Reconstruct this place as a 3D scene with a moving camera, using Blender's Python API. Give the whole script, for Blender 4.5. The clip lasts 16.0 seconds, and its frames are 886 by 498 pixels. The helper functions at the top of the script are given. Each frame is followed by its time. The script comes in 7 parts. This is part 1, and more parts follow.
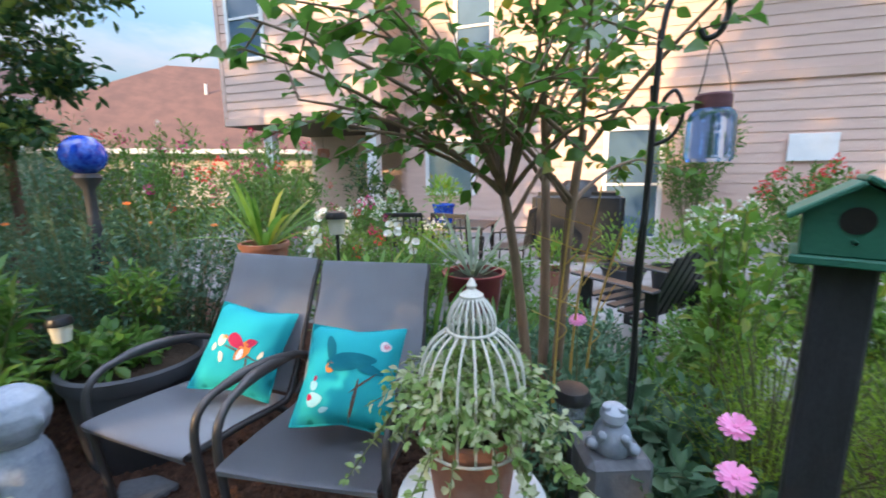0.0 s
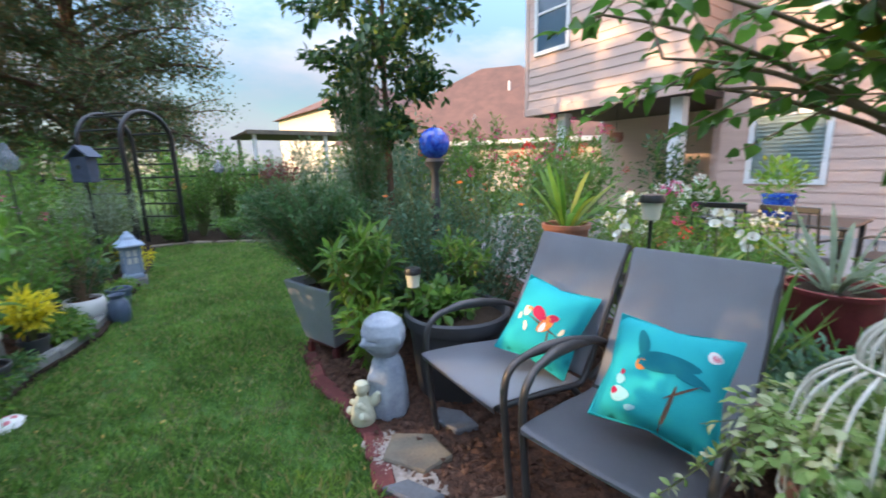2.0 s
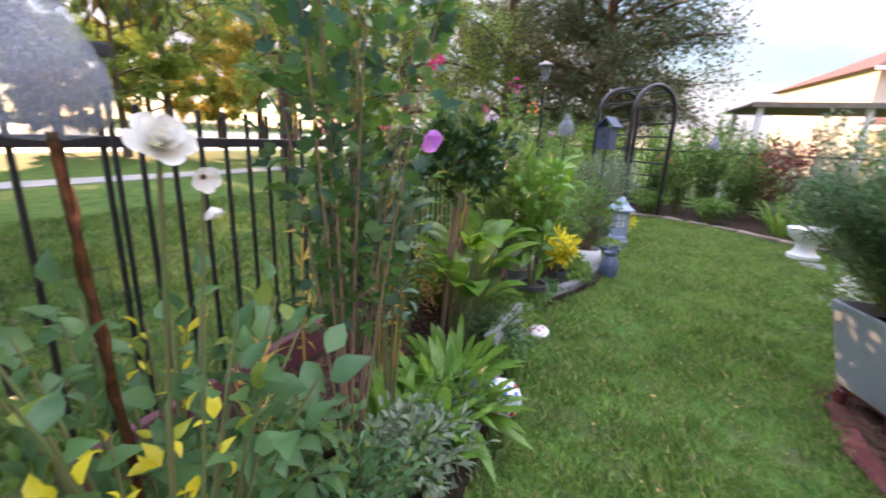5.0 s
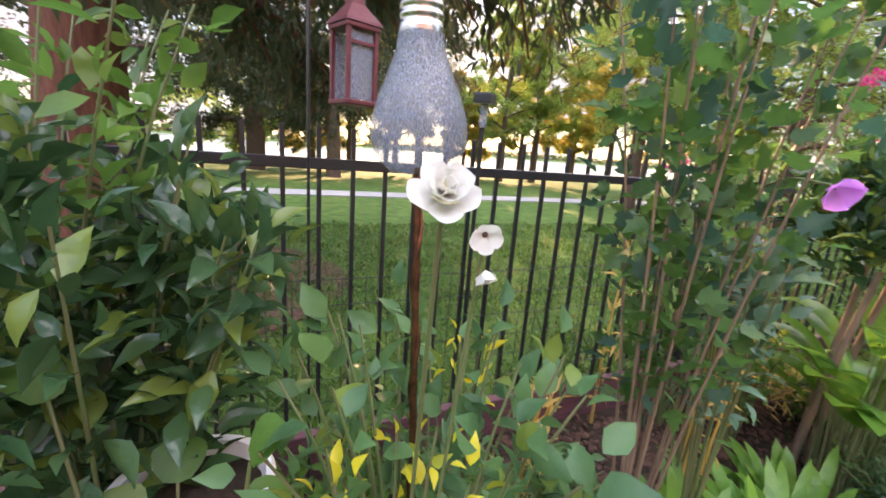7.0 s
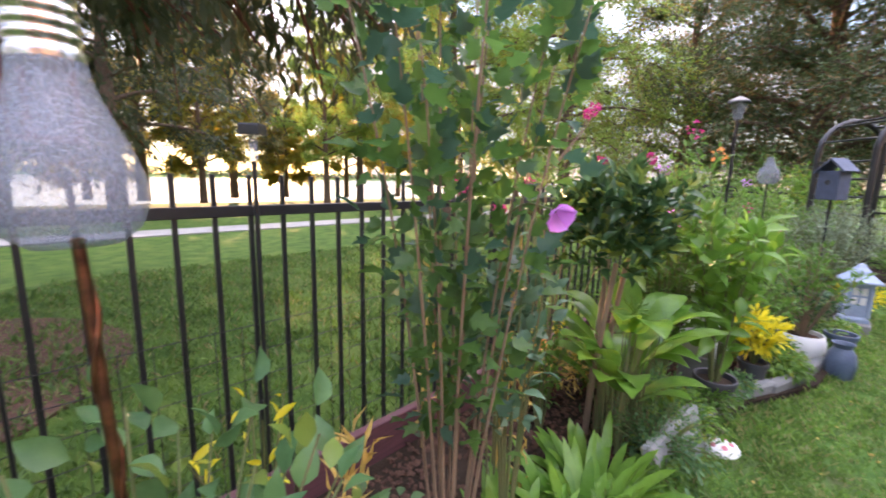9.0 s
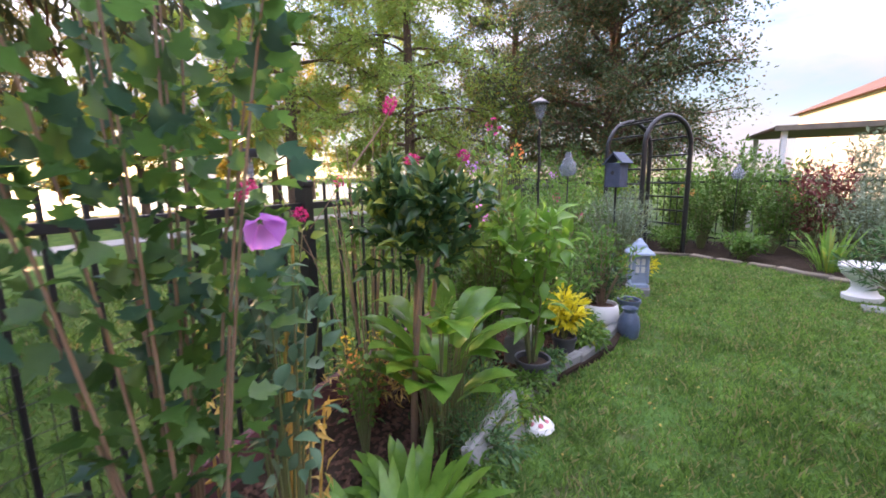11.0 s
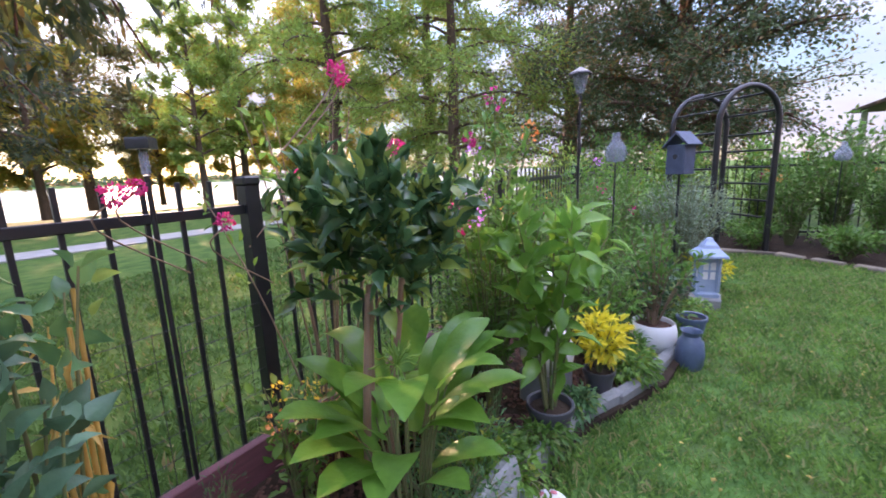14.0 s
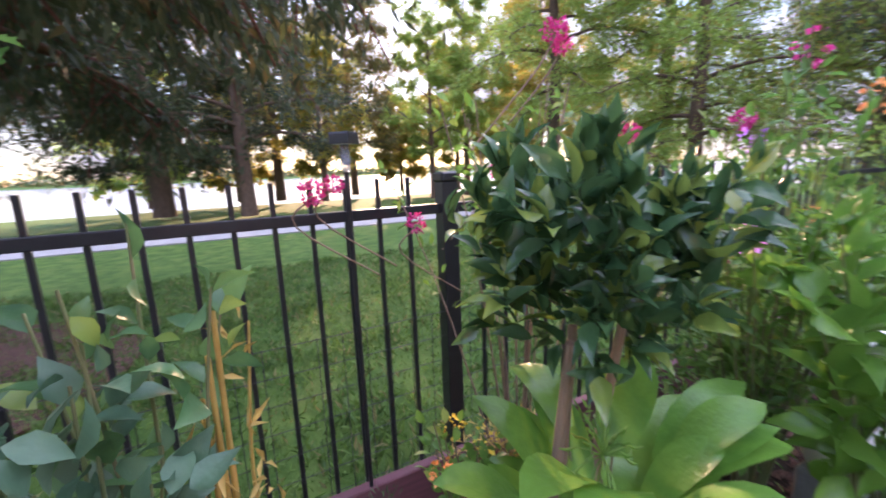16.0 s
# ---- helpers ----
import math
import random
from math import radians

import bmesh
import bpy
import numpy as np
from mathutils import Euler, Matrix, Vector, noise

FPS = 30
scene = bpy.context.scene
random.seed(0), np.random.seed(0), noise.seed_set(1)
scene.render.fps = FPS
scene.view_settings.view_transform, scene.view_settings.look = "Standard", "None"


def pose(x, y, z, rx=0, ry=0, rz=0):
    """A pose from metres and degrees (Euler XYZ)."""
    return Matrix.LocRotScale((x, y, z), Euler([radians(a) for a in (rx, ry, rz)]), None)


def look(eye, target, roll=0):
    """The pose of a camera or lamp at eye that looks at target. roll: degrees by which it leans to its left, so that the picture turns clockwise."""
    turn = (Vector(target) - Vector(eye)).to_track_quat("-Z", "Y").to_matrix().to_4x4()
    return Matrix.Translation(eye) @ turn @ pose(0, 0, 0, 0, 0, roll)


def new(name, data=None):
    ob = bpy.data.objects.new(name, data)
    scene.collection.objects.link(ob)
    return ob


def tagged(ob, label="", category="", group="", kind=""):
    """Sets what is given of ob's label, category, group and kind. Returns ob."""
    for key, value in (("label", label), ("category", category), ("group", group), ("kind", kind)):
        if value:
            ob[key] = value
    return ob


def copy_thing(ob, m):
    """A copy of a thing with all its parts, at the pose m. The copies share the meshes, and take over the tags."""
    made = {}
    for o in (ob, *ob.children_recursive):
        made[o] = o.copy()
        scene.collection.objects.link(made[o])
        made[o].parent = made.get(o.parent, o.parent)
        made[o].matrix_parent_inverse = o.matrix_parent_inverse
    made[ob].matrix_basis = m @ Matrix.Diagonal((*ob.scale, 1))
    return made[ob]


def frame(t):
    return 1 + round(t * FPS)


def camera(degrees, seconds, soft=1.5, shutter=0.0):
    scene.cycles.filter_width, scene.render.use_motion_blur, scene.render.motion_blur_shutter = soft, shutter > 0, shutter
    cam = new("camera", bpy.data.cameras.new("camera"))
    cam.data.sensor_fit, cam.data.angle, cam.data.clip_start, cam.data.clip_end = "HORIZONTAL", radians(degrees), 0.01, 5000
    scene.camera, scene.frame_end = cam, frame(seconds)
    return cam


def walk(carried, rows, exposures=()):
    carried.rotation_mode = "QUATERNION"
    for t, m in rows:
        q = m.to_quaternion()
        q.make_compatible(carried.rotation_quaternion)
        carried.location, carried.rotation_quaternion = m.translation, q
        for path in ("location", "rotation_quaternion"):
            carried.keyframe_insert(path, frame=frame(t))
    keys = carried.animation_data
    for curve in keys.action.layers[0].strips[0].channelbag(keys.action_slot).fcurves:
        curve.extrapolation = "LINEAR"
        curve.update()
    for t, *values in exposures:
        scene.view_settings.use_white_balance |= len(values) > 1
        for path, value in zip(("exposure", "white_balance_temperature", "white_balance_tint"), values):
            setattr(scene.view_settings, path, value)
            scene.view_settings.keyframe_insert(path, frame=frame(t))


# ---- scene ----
cam = camera(94.2, 16.0, soft=1.7, shutter=0.4)
METRES, EYE, TILT, LEAN, TURN = 2.6, 1.37, 2.09, -0.69, 18.2
ROWS = [
    (0.0, 0.0, 0.0, 0.0, -0.31, -12.54, 1.41),
    (0.5, -0.0178, 0.0045, -0.0023, 7.64, -12.51, 1.7),
    (1.0, -0.0393, 0.0068, -0.0052, 16.86, -12.7, 2.25),
    (1.5, -0.0528, 0.0116, -0.0082, 26.86, -12.74, 2.86),
    (2.0, -0.0646, 0.005, -0.0125, 36.8, -12.67, 3.26),
    (2.5, -0.0782, -0.0089, -0.0148, 46.22, -12.5, 3.34),
    (3.0, -0.0996, -0.0267, -0.0173, 55.24, -12.32, 3.23),
    (3.5, -0.138, -0.0529, -0.0146, 63.93, -12.27, 2.74),
    (4.0, -0.1855, -0.0784, -0.0086, 73.22, -12.34, 1.89),
    (4.5, -0.2169, -0.1072, -0.0135, 83.32, -13.1, 0.82),
    (5.0, -0.226, -0.1354, -0.0178, 94.26, -14.23, -0.45),
    (7.5, -0.2891, -0.1495, -0.0049, 142.04, -10.31, -3.56),
    (8.0, -0.3075, -0.1529, 0.009, 134.14, -8.26, -2.4),
    (8.5, -0.3253, -0.1416, 0.009, 124.35, -7.92, -0.95),
    (9.0, -0.3388, -0.1209, 0.0084, 115.91, -8.05, 0.28),
    (9.5, -0.3543, -0.0919, 0.0037, 109.31, -8.41, 1.2),
    (10.0, -0.3677, -0.062, 0.0016, 104.06, -8.64, 1.65),
    (12.5, -0.5904, 0.0115, 0.0194, 92.63, -8.31, 4.26),
    (13.0, -0.6308, 0.0368, 0.0173, 96.23, -8.95, 4.37),
    (13.5, -0.6587, 0.0594, 0.0071, 100.61, -9.6, 4.14),
    (14.0, -0.6823, 0.0582, 0.0093, 104.35, -9.63, 3.91),
    (14.5, -0.7248, 0.0353, 0.0197, 108.21, -9.31, 3.8),
    (15.0, -0.7632, 0.0087, 0.0267, 112.55, -9.37, 3.7),
    (15.5, -0.7811, -0.0021, 0.0207, 120.71, -9.59, 3.83),
    (16.0, -0.8127, -0.0035, 0.0187, 133.11, -9.01, 3.18),
]
walk(cam, [(t, pose(0, 0, EYE, TILT, LEAN, TURN) @ pose(METRES * x, METRES * y, METRES * z, 90 + pitch, roll, yaw)) for t, x, y, z, yaw, pitch, roll in ROWS],
     [(0.0, 1.85, 6600, 10), (3.5, 2.1, 6800, 11), (5.0, 2.45, 7500, 27), (7.5, 2.7, 7800, 26), (9.5, 2.6, 7800, 30), (12.5, 2.22, 6700, 31), (14.0, 2.33, 6600, 32), (16.0, 2.45, 6550, 34)])

# ---- light ----
world = bpy.data.worlds.new("sky")
scene.world = world
world.use_nodes = True
wn, wl = world.node_tree.nodes, world.node_tree.links
wn.clear()
SUN_AZ, SUN_EL = 249.0, 16.5      # degrees: azimuth of the sun seen from the garden, and its height
sky = wn.new("ShaderNodeTexSky")
sky.sky_type, sky.sun_disc = "NISHITA", False
sky.sun_elevation, sky.sun_rotation = radians(SUN_EL), radians(90 - SUN_AZ)
SKY_LOW, SKY_HIGH = 0.34, 2.9       # share of the sky's light at the horizon and overhead
sky.dust_density, sky.air_density, sky.ozone_density = 0.15, 1.1, 2.2
tc, mp = wn.new("ShaderNodeTexCoord"), wn.new("ShaderNodeMapping")
mp.inputs["Scale"].default_value = (1.0, 1.0, 2.6)
cn, cr = wn.new("ShaderNodeTexNoise"), wn.new("ShaderNodeValToRGB")
cn.inputs["Scale"].default_value, cn.inputs["Detail"].default_value, cn.inputs["Roughness"].default_value = 2.1, 7.0, 0.55
cr.color_ramp.elements[0].position, cr.color_ramp.elements[1].position = 0.44, 0.60
mixc = wn.new("ShaderNodeMix")
mixc.data_type = "RGBA"
mixc.inputs["B"].default_value = (3.3, 3.6, 4.3, 1)
bgd, wout = wn.new("ShaderNodeBackground"), wn.new("ShaderNodeOutputWorld")
bgd.inputs["Strength"].default_value = 0.15
wl.new(tc.outputs["Generated"], mp.inputs["Vector"]); wl.new(mp.outputs["Vector"], cn.inputs["Vector"])
wl.new(cn.outputs["Fac"], cr.inputs["Fac"]); wl.new(cr.outputs["Color"], mixc.inputs["Factor"])
wl.new(sky.outputs["Color"], mixc.inputs["A"])
# added gradient: low sky dimmed, unseen sky overhead brightened to light the garden
sx, gr, vm = wn.new("ShaderNodeSeparateXYZ"), wn.new("ShaderNodeMapRange"), wn.new("ShaderNodeVectorMath")
gr.interpolation_type = "SMOOTHSTEP"
gr.inputs["From Min"].default_value, gr.inputs["From Max"].default_value = 0.12, 0.95
gr.inputs["To Min"].default_value, gr.inputs["To Max"].default_value = SKY_LOW, SKY_HIGH
vm.operation = "SCALE"
wl.new(tc.outputs["Generated"], sx.inputs["Vector"]); wl.new(sx.outputs["Z"], gr.inputs["Value"])
wl.new(mixc.outputs["Result"], vm.inputs[0]); wl.new(gr.outputs["Result"], vm.inputs["Scale"])
wl.new(vm.outputs["Vector"], bgd.inputs["Color"])
wl.new(bgd.outputs["Background"], wout.inputs["Surface"])
sun = new("sun", bpy.data.lights.new("sun", "SUN"))
sun.data.energy, sun.data.angle, sun.data.color = 2.8, radians(0.6), (1.0, 0.70, 0.40)
sa, se = radians(SUN_AZ), radians(SUN_EL)
sun.matrix_world = look((40 * math.cos(sa) * math.cos(se), 40 * math.sin(sa) * math.cos(se), 40 * math.sin(se)), (0, 0, 0))


# ---- materials ----
def nodes(name):
    m = bpy.data.materials.new(name)
    m.use_nodes = True
    return m, m.node_tree.nodes, m.node_tree.links, m.node_tree.nodes["Principled BSDF"]


def mixcol(n, l, fac, a, b):
    x = n.new("ShaderNodeMix")
    x.data_type = "RGBA"
    l.new(fac, x.inputs["Factor"])
    for s, v in (("A", a), ("B", b)):
        if isinstance(v, tuple):
            x.inputs[s].default_value = (*v, 1)
        else:
            l.new(v, x.inputs[s])
    return x.outputs["Result"]


def noisefac(n, l, scale, lo=0.35, hi=0.65, detail=4, stretch=None):
    c = n.new("ShaderNodeTexCoord")
    t = n.new("ShaderNodeTexNoise")
    t.inputs["Scale"].default_value, t.inputs["Detail"].default_value = scale, detail
    if stretch:
        mpp = n.new("ShaderNodeMapping")
        mpp.inputs["Scale"].default_value = stretch
        l.new(c.outputs["Object"], mpp.inputs["Vector"]); l.new(mpp.outputs["Vector"], t.inputs["Vector"])
    else:
        l.new(c.outputs["Object"], t.inputs["Vector"])
    r = n.new("ShaderNodeMapRange")
    r.inputs["From Min"].default_value, r.inputs["From Max"].default_value = lo, hi
    l.new(t.outputs["Fac"], r.inputs["Value"])
    return r.outputs["Result"], t.outputs["Fac"]


def surf(name, a, b=None, rough=0.6, metal=0.0, scale=8, fine=90, bump=0.15, stretch=None, coat=0.0, dirt=None, obvar=0.0):
    """A solid surface: two tones mixed by a coarse and a fine noise, with relief."""
    m, n, l, p = nodes(name)
    b = b or tuple(v * 0.75 for v in a)
    f1, _ = noisefac(n, l, scale, stretch=stretch)
    f2, raw = noisefac(n, l, fine, 0.3, 0.7, 3, stretch)
    ad = n.new("ShaderNodeMath")
    ad.operation = "MULTIPLY_ADD"
    ad.inputs[1].default_value = 0.35
    l.new(f2, ad.inputs[0])
    sc = n.new("ShaderNodeMath")
    sc.operation, sc.inputs[1].default_value = "MULTIPLY", 0.65
    l.new(f1, sc.inputs[0]); l.new(sc.outputs[0], ad.inputs[2])
    col = mixcol(n, l, ad.outputs[0], a, b)
    if dirt:
        f3, _ = noisefac(n, l, scale * 0.6, 0.5, 0.75, 6)
        col = mixcol(n, l, f3, col, dirt)
    if obvar:
        oi, hs, mr = n.new("ShaderNodeObjectInfo"), n.new("ShaderNodeHueSaturation"), n.new("ShaderNodeMapRange")
        mr.inputs["To Min"].default_value, mr.inputs["To Max"].default_value = 1 - obvar, 1 + obvar
        l.new(oi.outputs["Random"], mr.inputs["Value"]); l.new(mr.outputs["Result"], hs.inputs["Value"])
        l.new(col, hs.inputs["Color"])
        col = hs.outputs["Color"]
    l.new(col, p.inputs["Base Color"])
    p.inputs["Roughness"].default_value, p.inputs["Metallic"].default_value = rough, metal
    p.inputs["Coat Weight"].default_value = coat
    p.inputs["Specular IOR Level"].default_value = 0.1 if rough >= 0.85 else 0.5
    if bump:
        bp = n.new("ShaderNodeBump")
        bp.inputs["Strength"].default_value, bp.inputs["Distance"].default_value = bump, 0.01
        l.new(raw, bp.inputs["Height"]); l.new(bp.outputs["Normal"], p.inputs["Normal"])
    return m


def leafy(name, a, b, c=None, rough=0.45, trans=0.35, share=0.12):
    """Foliage: each leaf its own tone between a and b, a few of tone c, light passing through."""
    a, b = tuple(v * 1.25 for v in a), tuple(v * 1.25 for v in b)
    m, n, l, p = nodes(name)
    g = n.new("ShaderNodeNewGeometry")
    oi, av = n.new("ShaderNodeObjectInfo"), n.new("ShaderNodeMath")
    av.operation = "FRACT"
    sm = n.new("ShaderNodeMath")
    sm.operation = "ADD"
    l.new(g.outputs["Random Per Island"], sm.inputs[0]); l.new(oi.outputs["Random"], sm.inputs[1]); l.new(sm.outputs[0], av.inputs[0])
    col = mixcol(n, l, av.outputs[0], a, b)
    fm, _ = noisefac(n, l, 26.0, 0.3, 0.7, 5)
    s2 = n.new("ShaderNodeMath")
    s2.operation, s2.inputs[1].default_value = "MULTIPLY", 0.35
    l.new(fm, s2.inputs[0])
    col = mixcol(n, l, s2.outputs[0], col, tuple(v * 1.35 for v in b))
    f, _ = noisefac(n, l, 3.0)
    sc = n.new("ShaderNodeMath")
    sc.operation, sc.inputs[1].default_value = "MULTIPLY", 0.4
    l.new(f, sc.inputs[0])
    col = mixcol(n, l, sc.outputs[0], col, tuple(v * 0.55 for v in a))
    if c:
        gt, fr = n.new("ShaderNodeMath"), n.new("ShaderNodeMath")
        fr.operation, fr.inputs[1].default_value = "MULTIPLY", 17.31
        fr2 = n.new("ShaderNodeMath")
        fr2.operation = "FRACT"
        gt.operation, gt.inputs[1].default_value = "LESS_THAN", share
        l.new(av.outputs[0], fr.inputs[0]); l.new(fr.outputs[0], fr2.inputs[0]); l.new(fr2.outputs[0], gt.inputs[0])
        col = mixcol(n, l, gt.outputs[0], col, c)
    l.new(col, p.inputs["Base Color"])
    p.inputs["Roughness"].default_value = rough
    f4, raw = noisefac(n, l, 70.0, 0.3, 0.7, 2)
    bp = n.new("ShaderNodeBump")
    bp.inputs["Strength"].default_value, bp.inputs["Distance"].default_value = 0.35, 0.006
    l.new(raw, bp.inputs["Height"]); l.new(bp.outputs["Normal"], p.inputs["Normal"])
    tr, mx = n.new("ShaderNodeBsdfTranslucent"), n.new("ShaderNodeMixShader")
    mx.inputs[0].default_value = min(0.6, trans * 1.25)
    l.new(col, tr.inputs["Color"])
    l.new(p.outputs[0], mx.inputs[1]); l.new(tr.outputs[0], mx.inputs[2])
    l.new(mx.outputs[0], n["Material Output"].inputs["Surface"])
    return m


def glassy(name, col, rough=0.05, ior=1.45):
    m, n, l, p = nodes(name)
    p.inputs["Base Color"].default_value = (*col, 1)
    p.inputs["Roughness"].default_value, p.inputs["IOR"].default_value, p.inputs["Transmission Weight"].default_value = rough, ior, 1.0
    f, raw = noisefac(n, l, 60)
    bp = n.new("ShaderNodeBump")
    bp.inputs["Strength"].default_value, bp.inputs["Distance"].default_value = 0.3, 0.004
    l.new(raw, bp.inputs["Height"]); l.new(bp.outputs["Normal"], p.inputs["Normal"])
    return m


GRASS = leafy("grass_blades", (0.02, 0.07, 0.014), (0.185, 0.32, 0.06), (0.34, 0.30, 0.13), 0.5, 0.4, 0.13)
PARKBLADE = leafy("park_blades", (0.02, 0.06, 0.012), (0.115, 0.205, 0.04), (0.24, 0.21, 0.09), 0.55, 0.4, 0.1)
TURF = surf("turf", (0.03, 0.085, 0.018), (0.10, 0.19, 0.045), 0.9, scale=7, fine=70, bump=0.5, dirt=(0.10, 0.085, 0.05))
PARK = surf("park_turf", (0.02, 0.06, 0.011), (0.075, 0.13, 0.026), 0.9, scale=4.5, fine=40, bump=0.8, dirt=(0.09, 0.13, 0.03))
SOIL = surf("soil", (0.05, 0.034, 0.024), (0.025, 0.018, 0.013), 0.95, scale=9, fine=70, bump=0.9)
MULCH = surf("mulch", (0.16, 0.085, 0.06), (0.05, 0.03, 0.024), 0.9, scale=30, fine=110, bump=0.9)
# pale grey-blue base holds part of the sky's reflection as colour
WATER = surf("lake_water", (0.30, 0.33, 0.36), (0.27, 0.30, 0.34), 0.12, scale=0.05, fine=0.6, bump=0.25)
PATHC = surf("pale_concrete", (0.30, 0.285, 0.27), (0.23, 0.22, 0.21), 0.85, scale=3, fine=60)
CONC = surf("weathered_concrete", (0.27, 0.27, 0.265), (0.17, 0.175, 0.17), 0.85, scale=6, fine=70, bump=0.4, dirt=(0.16, 0.16, 0.13), obvar=0.2)
SLATE = surf("slate", (0.16, 0.17, 0.19), (0.09, 0.09, 0.10), 0.6, scale=5, fine=50, bump=0.4, obvar=0.3)
TAN = surf("tan_flagstone", (0.24, 0.20, 0.15), (0.14, 0.12, 0.10), 0.85, scale=5, fine=60, bump=0.4, obvar=0.25)
BRICK = surf("maroon_brick", (0.17, 0.055, 0.05), (0.10, 0.035, 0.035), 0.85, scale=14, fine=80, bump=0.5, obvar=0.25)
PEBBLE = surf("pebbles", (0.42, 0.36, 0.32), (0.22, 0.17, 0.14), 0.7, scale=40, fine=140)
SIDING = surf("peach_siding", (0.66, 0.45, 0.36), (0.60, 0.40, 0.325), 0.6, scale=2, fine=30, bump=0.05, stretch=(1, 1, 6), obvar=0.03)
WHITE = surf("white_paint", (0.78, 0.76, 0.74), (0.70, 0.68, 0.66), 0.5, scale=5, fine=60, bump=0.05)
ROOF = surf("brown_shingle", (0.18, 0.10, 0.08), (0.11, 0.068, 0.06), 0.9, scale=1.5, fine=20, bump=0.4)
BEIGE = surf("beige_stucco", (0.62, 0.54, 0.44), (0.56, 0.48, 0.40), 0.8, scale=2, fine=40)
BLACK = surf("black_enamel", (0.012, 0.012, 0.014), (0.02, 0.02, 0.022), 0.35, scale=20, fine=150, bump=0.1)
RUSTY = surf("brown_wood_board", (0.17, 0.065, 0.075), (0.10, 0.04, 0.045), 0.8, scale=6, fine=50, stretch=(1, 8, 8))
FRAME = surf("bronze_frame", (0.075, 0.07, 0.072), (0.055, 0.05, 0.05), 0.38, 0.4, scale=10, fine=120, bump=0.05)
SLING = surf("grey_sling", (0.32, 0.33, 0.37), (0.27, 0.275, 0.31), 0.5, scale=4, fine=400, bump=0.35)
TEAL = surf("teal_cotton", (0.025, 0.40, 0.42), (0.018, 0.33, 0.36), 0.85, scale=5, fine=300, bump=0.25)
TUBM = surf("charcoal_plastic", (0.055, 0.055, 0.062), (0.04, 0.04, 0.045), 0.55, scale=7, fine=90, bump=0.08)
GREYP = surf("galvanised_grey", (0.40, 0.42, 0.46), (0.31, 0.33, 0.37), 0.42, 0.3, scale=4, fine=60, bump=0.06)
POTBLUE = surf("dark_blue_glaze", (0.10, 0.14, 0.22), (0.06, 0.085, 0.13), 0.35, scale=9, fine=60, bump=0.1)
STONE = surf("grey_glazed_stone", (0.40, 0.44, 0.50), (0.20, 0.23, 0.29), 0.4, scale=9, fine=60, bump=0.2)
IVORY = surf("ivory_stone", (0.62, 0.60, 0.46), (0.44, 0.44, 0.32), 0.7, scale=18, fine=90, bump=0.4)
TERRA = surf("terracotta", (0.36, 0.15, 0.09), (0.26, 0.10, 0.065), 0.8, scale=7, fine=80, bump=0.2, dirt=(0.42, 0.30, 0.24))
REDPOT = surf("red_glaze", (0.20, 0.035, 0.04), (0.13, 0.025, 0.03), 0.25, scale=8, fine=60, bump=0.05)
BARK = surf("bark", (0.17, 0.11, 0.075), (0.075, 0.05, 0.04), 0.9, scale=8, fine=45, bump=0.8, stretch=(4, 4, 0.8))
TANBARK = surf("smooth_tan_bark", (0.30, 0.19, 0.12), (0.17, 0.11, 0.075), 0.7, scale=9, fine=60, bump=0.2, stretch=(3, 3, 0.6))
STEM = surf("green_stem", (0.10, 0.16, 0.05), (0.16, 0.13, 0.06), 0.6, scale=10, fine=60, bump=0.1)
WIREW = surf("white_wire", (0.74, 0.72, 0.66), (0.58, 0.54, 0.46), 0.6, scale=25, fine=120, bump=0.3)
BHGREEN = surf("green_paint", (0.025, 0.16, 0.10), (0.02, 0.12, 0.08), 0.55, scale=8, fine=90, bump=0.15)
DARKWOOD = surf("black_stained_post", (0.03, 0.032, 0.04), (0.015, 0.016, 0.02), 0.6, scale=6, fine=50, stretch=(6, 6, 1), bump=0.4)
STEEL = surf("brushed_steel", (0.62, 0.60, 0.58), (0.50, 0.48, 0.46), 0.25, 1.0, scale=20, fine=150, bump=0.05)
COPPER = surf("bronzed_copper", (0.35, 0.14, 0.08), (0.08, 0.04, 0.03), 0.35, 0.9, scale=30, fine=90, bump=0.1)
LANTB = surf("pale_blue_paint", (0.30, 0.38, 0.50), (0.22, 0.30, 0.42), 0.55, scale=12, fine=80, bump=0.2)
REDBARK = surf("red_brown_bark", (0.20, 0.085, 0.055), (0.09, 0.04, 0.03), 0.9, scale=8, fine=45, bump=0.8, stretch=(4, 4, 0.6))
BLUEGREY = surf("slate_blue_paint", (0.06, 0.08, 0.13), (0.04, 0.055, 0.09), 0.6, scale=12, fine=80)
BLUEGLZ = surf("blue_glaze", (0.004, 0.012, 0.26), (0.03, 0.13, 0.68), 0.1, scale=30, fine=40, bump=0.35, coat=0.5)
REDM = surf("dull_red_metal", (0.16, 0.025, 0.03), (0.09, 0.02, 0.02), 0.5, scale=9, fine=60)
CREAM = surf("cream_plastic", (0.74, 0.70, 0.56), (0.66, 0.62, 0.50), 0.4, scale=9, fine=60, bump=0.03)


